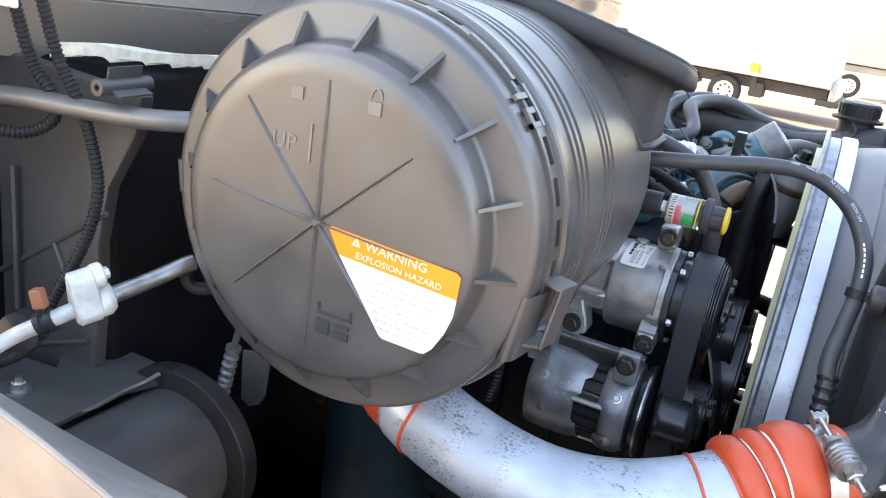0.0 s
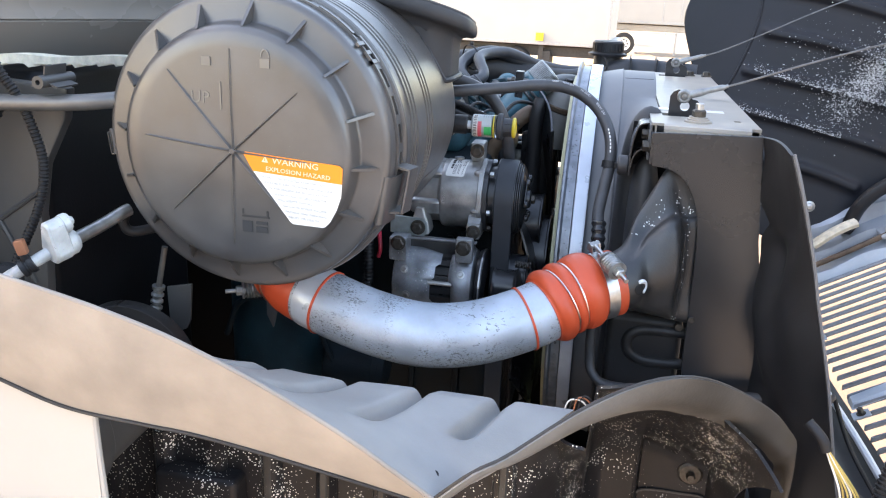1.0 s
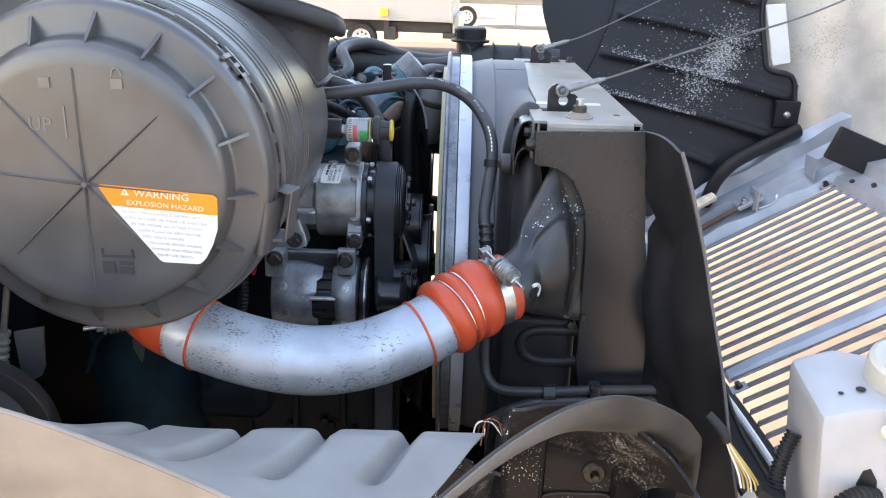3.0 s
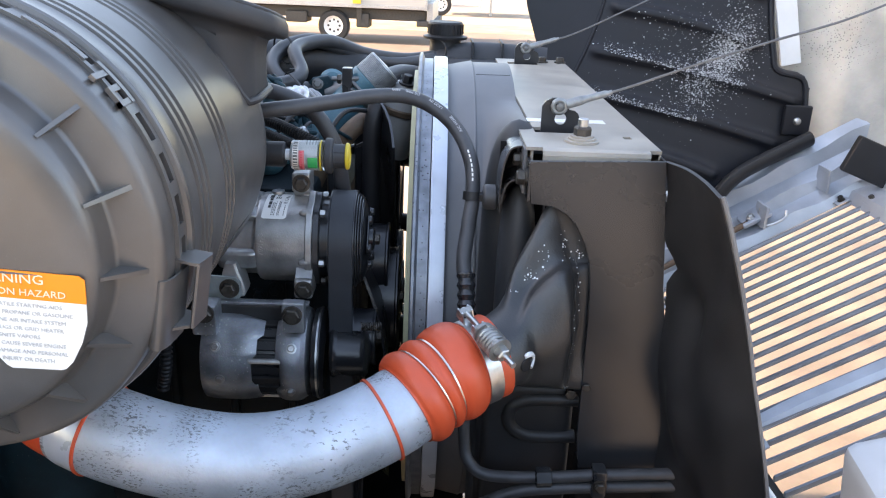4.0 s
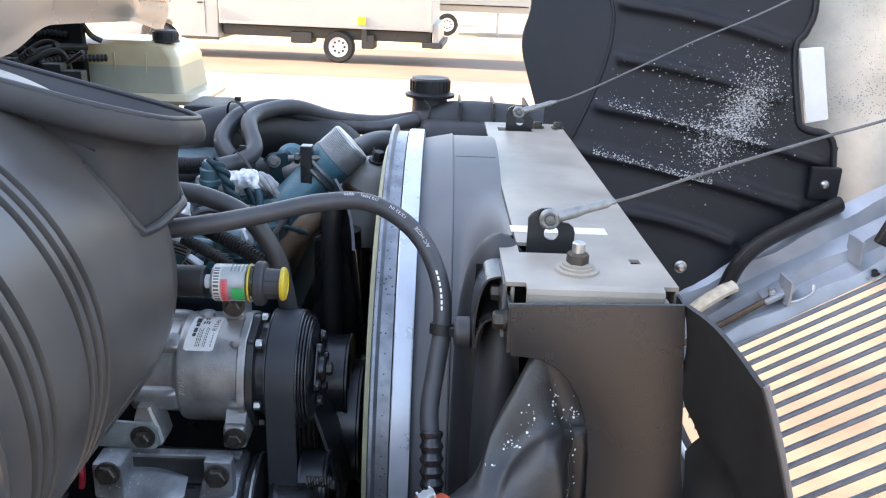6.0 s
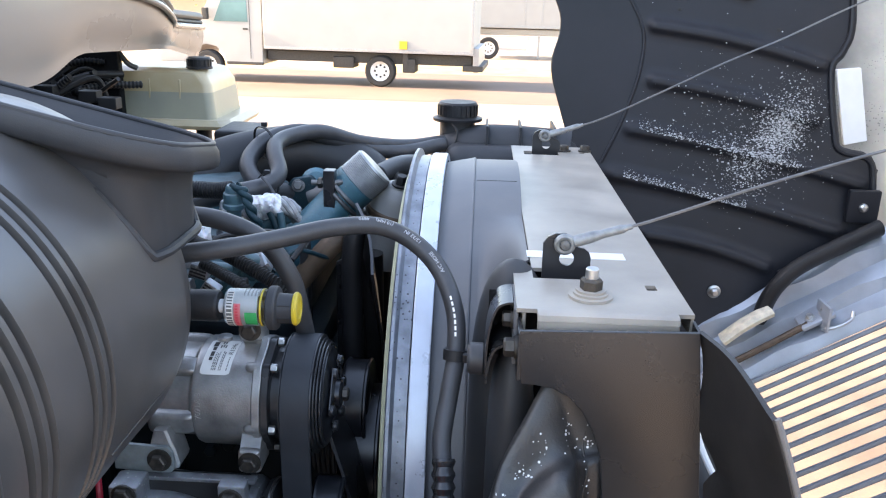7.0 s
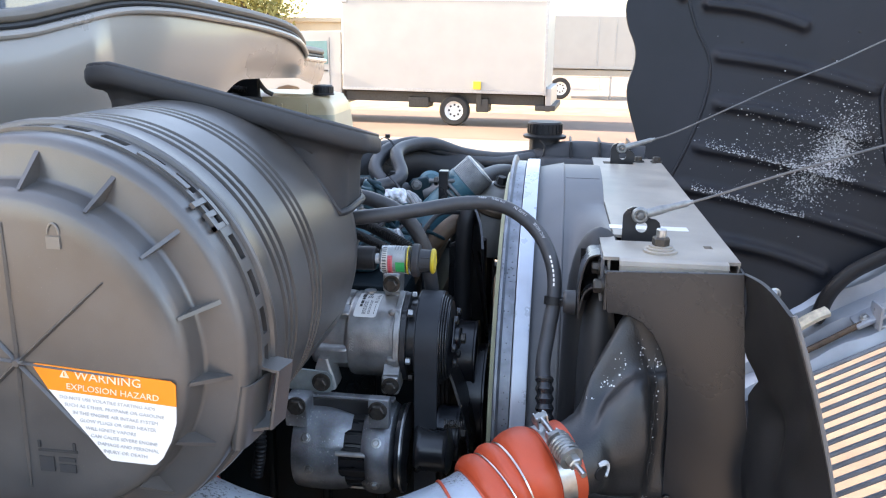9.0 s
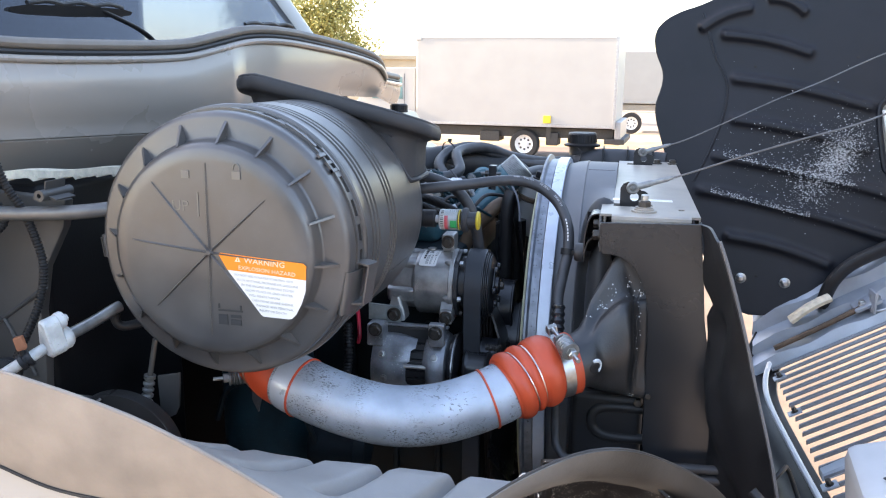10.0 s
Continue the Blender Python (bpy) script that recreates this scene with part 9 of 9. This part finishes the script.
def plug():
    t = thing("wire_connector", (0.49, 0.75, 1.18), "grey multi-pin connector with yellow wires", "connector")
    m = Matrix.Translation((0.494, 0.75, 1.206)) @ pose(0, 0, 0, 0, 32, 0)
    part("shell", box((-0.026, -0.014, -0.034), (0.026, 0.014, 0.034), 0.004, 2, m=m), surface("grey_connector_plastic", (0.42, 0.43, 0.43), 0.45, vary=0.06), t)
    for i in range(4):
        part("rib", box((-0.022 + 0.012 * i, -0.0165, -0.03), (-0.015 + 0.012 * i, -0.0135, 0.012), 0.001, m=m), LAMPW, t)
    part("lock_bar", box((-0.029, -0.017, 0.022), (0.029, 0.017, 0.036), 0.003, 2, m=m), RUBBER, t)
    part("lock_bar", box((-0.024, -0.017, -0.042), (0.024, 0.017, -0.032), 0.003, 2, m=m), RUBBER, t)
    for i in range(6):
        a = V((0.462 + 0.006 * i, 0.745 + 0.004 * (i % 2), 1.247 - 0.003 * i))
        part("wire", tube([a, a + V((-0.008, 0.0, 0.025)), (0.441 + 0.002 * i, 0.752, 1.30), (0.430, 0.755, 1.325)], 0.0016, 6), BRASSY if i % 3 else INKW, t)
    part("sheath", tube([(0.432, 0.755, 1.318), (0.424, 0.757, 1.335), (0.405, 0.77, 1.352)], 0.0085, 12), RUBBER, t)


plug()
solo("hood_edge_wire", tube([(0.455, 0.90, 1.30), (0.48, 0.93, 1.315), (0.50, 0.98, 1.29), (0.53, 0.95, 1.22), (0.57, 0.9, 1.16)], 0.004, 8), RUBBER, "black wire along the hood edge", "wire")
fb = thing("front_bumper_beam", (0.6, 1.2, 0.55), "dark bumper beam below the grille", "bumper")
part("beam", box((0.40, 0.35, 0.70), (0.47, 2.3, 1.02), 0.02, 3), PANEL, fb)
wr = thing("loose_wires", (0.06, 0.72, 1.38), "thin loose wires behind the shield", "wires")
for i in range(4):
    part("wire", tube([(0.060 + 0.006 * i, 0.64, 1.37), (0.066 + 0.006 * i, 0.64, 1.402 + 0.003 * i), (0.084 + 0.005 * i, 0.64, 1.405), (0.10, 0.64, 1.385)], 0.0011, 6), (INKW, RUBBER, COPPER, RUBBER)[i], wr)


# ---------------------------------------------------------------- yard behind
def moved(bm, m):
    bmesh.ops.transform(bm, matrix=m, verts=bm.verts)
    return bm


def wheel(t, at, r, w, m):
    at = V(at)
    part("tyre", moved(lathe([(r * 0.62, -w / 2), (r * 0.9, -w / 2), (r, -w * 0.3), (r, w * 0.3), (r * 0.9, w / 2), (r * 0.62, w / 2)], at, (0, 1, 0), 40, (False, False)), m), TREADS, t, "black tyre")
    rim = part("rim", moved(lathe([(0.0, -w * 0.30), (r * 0.16, -w * 0.34), (r * 0.18, -w * 0.2), (r * 0.46, -w * 0.12), (r * 0.56, -w * 0.3), (r * 0.63, -w * 0.42), (r * 0.63, w * 0.3), (0, w * 0.3)], at, (0, 1, 0), 36, (False, False)), m), LABELW, t, "white steel rim")
    for i in range(8):
        a = math.tau * i / 8
        part("hand_hole", moved(lathe([(0.0, 0.002), (r * 0.075, 0.0)], at + V((r * 0.36 * math.cos(a), -w * 0.17, r * 0.36 * math.sin(a))), (0, -1, 0), 10, (False, False)), m), CHASSIS, rim)


def box_truck():
    m = Matrix.Translation((0, 19.4, ground_z(19.4))) @ pose(0, 0, 0, 0, 0, -4)
    t = thing("box_truck", (-3.0, 19.4, ground_z(19.4)), "white box truck parked across the yard", "truck", "parked trucks")
    bx = part("cargo_box", moved(box((-5.02, -0.1, 0.80), (-0.12, 2.1, 2.92), 0.05, 2), m), BOXW, t, "plain white cargo box")
    part("corner_cap", moved(box((-5.03, -0.12, 2.80), (-4.86, -0.05, 2.93), 0.02), m), LIPM, bx)
    part("roof_rail", moved(box((-5.0, -0.115, 2.87), (-0.14, -0.095, 2.93), 0.004), m), LABELW, bx)
    part("bottom_rail", moved(box((-5.0, -0.115, 0.79), (-0.14, -0.095, 0.86), 0.004), m), LIPM, bx)
    part("rear_post", moved(box((-0.17, -0.12, 0.78), (-0.10, -0.09, 2.92), 0.004), m), LIPM, bx)
    part("chassis", moved(box((-5.0, 0.15, 0.52), (-0.15, 1.9, 0.76), 0.02), m), CHASSIS, t)
    part("under_gear", moved(box((-3.4, 0.05, 0.40), (-2.9, 0.6, 0.66), 0.03), m), CHASSIS, t)
    part("under_gear", moved(box((-1.75, 0.02, 0.34), (-1.45, 0.5, 0.66), 0.03), m), CHASSIS, t)
    part("rear_step", moved(box((-0.35, -0.05, 0.42), (0.12, 1.9, 0.55), 0.02), m), CHASSIS, t)
    part("lift_gate", moved(box((-0.12, -0.02, 0.40), (0.02, 1.9, 0.95), 0.02), m), LIPM, t)
    wheel(t, (-2.27, 0.10, 0.36), 0.36, 0.26, m)
    wheel(t, (-6.42, 0.12, 0.36), 0.36, 0.24, m)
    part("side_marker", moved(box((-1.80, -0.13, 0.88), (-1.62, -0.10, 1.06), 0.004), m), YELLOW, t, "yellow marker plate")
    part("mud_flap", moved(box((-1.74, 0.0, 0.50), (-1.62, 0.04, 0.80), 0.004), m), CHASSIS, t)
    cab = [(-7.6, 0.42), (-7.65, 0.95), (-7.45, 1.18), (-6.62, 1.32), (-6.25, 2.02), (-6.05, 2.14), (-5.06, 2.16), (-5.06, 0.42), (-5.95, 0.42), (-6.02, 0.62), (-6.2, 0.80), (-6.45, 0.84), (-6.7, 0.78), (-6.86, 0.62), (-6.9, 0.42)]
    cb = part("cab", moved(slab(cab, (0, 0.0, 0), (1, 0, 0), (0, 0, 1), (0, 1, 0), 1.9, 0.03), m), BOXW, t, "white van cab")
    part("side_window", moved(slab([(-6.22, 1.38), (-6.0, 1.90), (-5.42, 1.92), (-5.40, 1.38)], (0, -0.012, 0), (1, 0, 0), (0, 0, 1), (0, 1, 0), 0.02), m), surface("dim_greenish_cab_glass", (0.10, 0.20, 0.21), 0.08, vary=0.3, scale=1.5, bump=0.0), cb, "greenish side window")
    part("mirror", moved(box((-6.42, -0.22, 1.42), (-6.28, -0.10, 1.68), 0.02), m), CHASSIS, cb)
    part("door_seam", moved(box((-5.36, -0.006, 0.55), (-5.35, 0.004, 2.0)), m), CHASSIS, cb)
    part("door_handle", moved(box((-5.52, -0.02, 1.20), (-5.40, 0.0, 1.24), 0.004), m), CHASSIS, cb)
    part("sill", moved(box((-5.95, -0.005, 0.40), (-5.06, 0.05, 0.47), 0.01), m), CHASSIS, cb)


box_truck()


def second_truck():
    m = Matrix.Translation((0, 29.6, ground_z(25)))
    t = thing("box_truck", (1.4, 29.6, ground_z(25)), "farther white box truck with side doors", "truck", "parked trucks")
    bx = part("cargo_box", moved(box((-1.5, 0, 1.05), (3.25, 2.2, 2.85), 0.05, 2), m), BOXW, t)
    for x in (1.5, 2.1, 2.7):
        part("door_seam", moved(box((x, -0.008, 1.15), (x + 0.018, 0.004, 2.72)), m), LIPM, bx)
    part("frame_line", moved(box((-1.4, -0.012, 1.06), (3.2, 0.004, 1.16)), m), LIPM, bx)
    part("chassis", moved(box((-1.4, 0.6, 0.78), (3.2, 1.8, 1.0), 0.02), m), LIPM, t)
    wheel(t, (0.28, 0.12, 0.36), 0.37, 0.26, m)
    part("landing_leg", moved(box((2.0, 0.3, 0.0), (2.08, 0.38, 0.8), 0.01), m), LIPM, t)


second_truck()


def tree(at, h, spread, seed):
    rnd = random.Random(seed)
    at = V(at)
    t = thing("tree", at, "yellow-green leafy tree behind the yard", "tree", "yard trees")
    tr = tube([at, at + V((0.1, 0, h * 0.25)), at + V((-0.05, 0.1, h * 0.5)), at + V((0.1, 0, h * 0.8))], 0.2, 10, radius=lambda s: 0.22 * (1 - s / (h * 1.0)) + 0.03)
    tips = []
    for i in range(9):
        a = math.tau * i / 9 + rnd.random()
        s = at + V((0, 0, h * (0.3 + 0.05 * i)))
        e = s + V((math.cos(a) * spread * (0.6 + 0.4 * rnd.random()), math.sin(a) * spread * 0.8, h * (0.12 + 0.2 * rnd.random())))
        merge(tr, tube([s, s.lerp(e, 0.5) + V((0, 0, 0.2)), e], 0.05, 6, 4))
        tips += [e, s.lerp(e, 0.6), s.lerp(e, 0.8) + V((0, 0, 0.4))]
    part("trunk", tr, WOOD, t)
    tips.append(at + V((0, 0, h * 0.95)))
    verts, faces = [], []
    for i in range(8500):
        c_ = rnd.choice(tips)
        p = c_ + V((rnd.gauss(0, 0.5), rnd.gauss(0, 0.5), rnd.gauss(0, 0.38)))
        u = V((rnd.gauss(0, 1), rnd.gauss(0, 1), rnd.gauss(0, 1))).normalized()
        w = u.orthogonal().normalized()
        r = 0.06 + 0.05 * rnd.random()
        k = len(verts)
        verts += [p - u * r, p + w * r * 0.5, p + u * r, p - w * r * 0.5 + u.cross(w) * r * 0.3]
        faces.append((k, k + 1, k + 2, k + 3))
    me = bpy.data.meshes.new("crown")
    me.from_pydata([v_ - at for v_ in verts], [], faces)
    me.materials.append(LEAF)
    ob = new("crown", me)
    ob.parent = t
    ob["kind"] = "stuff"


tree((-13.6, 36.0, -0.3), 5.6, 1.6, 1)
tree((-18.0, 40.0, -0.3), 6.5, 2.2, 2)
bb = thing("low_building", (-11.5, 38.0, -0.3), "low beige building beyond the trucks", "building")
part("wall", box((-16.0, 38.0, -0.3), (-7.6, 44.0, 2.3)), BEIGE, bb)
part("roof", box((-16.2, 37.8, 2.3), (-7.4, 44.2, 2.5), 0.03), BEIGE, bb)
fn = thing("yard_fence", (6, 33, -0.3), "pale metal fence beyond the trucks", "fence")
for i in range(24):
    x = -8 + 1.4 * i
    part("post", box((x, 33.0, -0.3), (x + 0.06, 33.06, 1.1)), LABELW, fn)
for z in (0.3, 1.0):
    part("rail", box((-8, 33.01, z), (26, 33.05, z + 0.06)), LABELW, fn)
sg = thing("orange_sign", (-6.6, 31.0, -0.28), "round orange sign on a post behind the van", "sign")
part("disc", lathe([(0.0, -0.02), (0.42, -0.02), (0.42, 0.02), (0.0, 0.02)], (-6.9, 31.0, 2.15), (0, 1, 0), 30, (False, False)), surface("orange_sign_paint", (0.75, 0.33, 0.06), 0.5, vary=0.1), sg)
part("post", box((-6.94, 31.0, -0.28), (-6.86, 31.06, 1.8)), LIPM, sg)
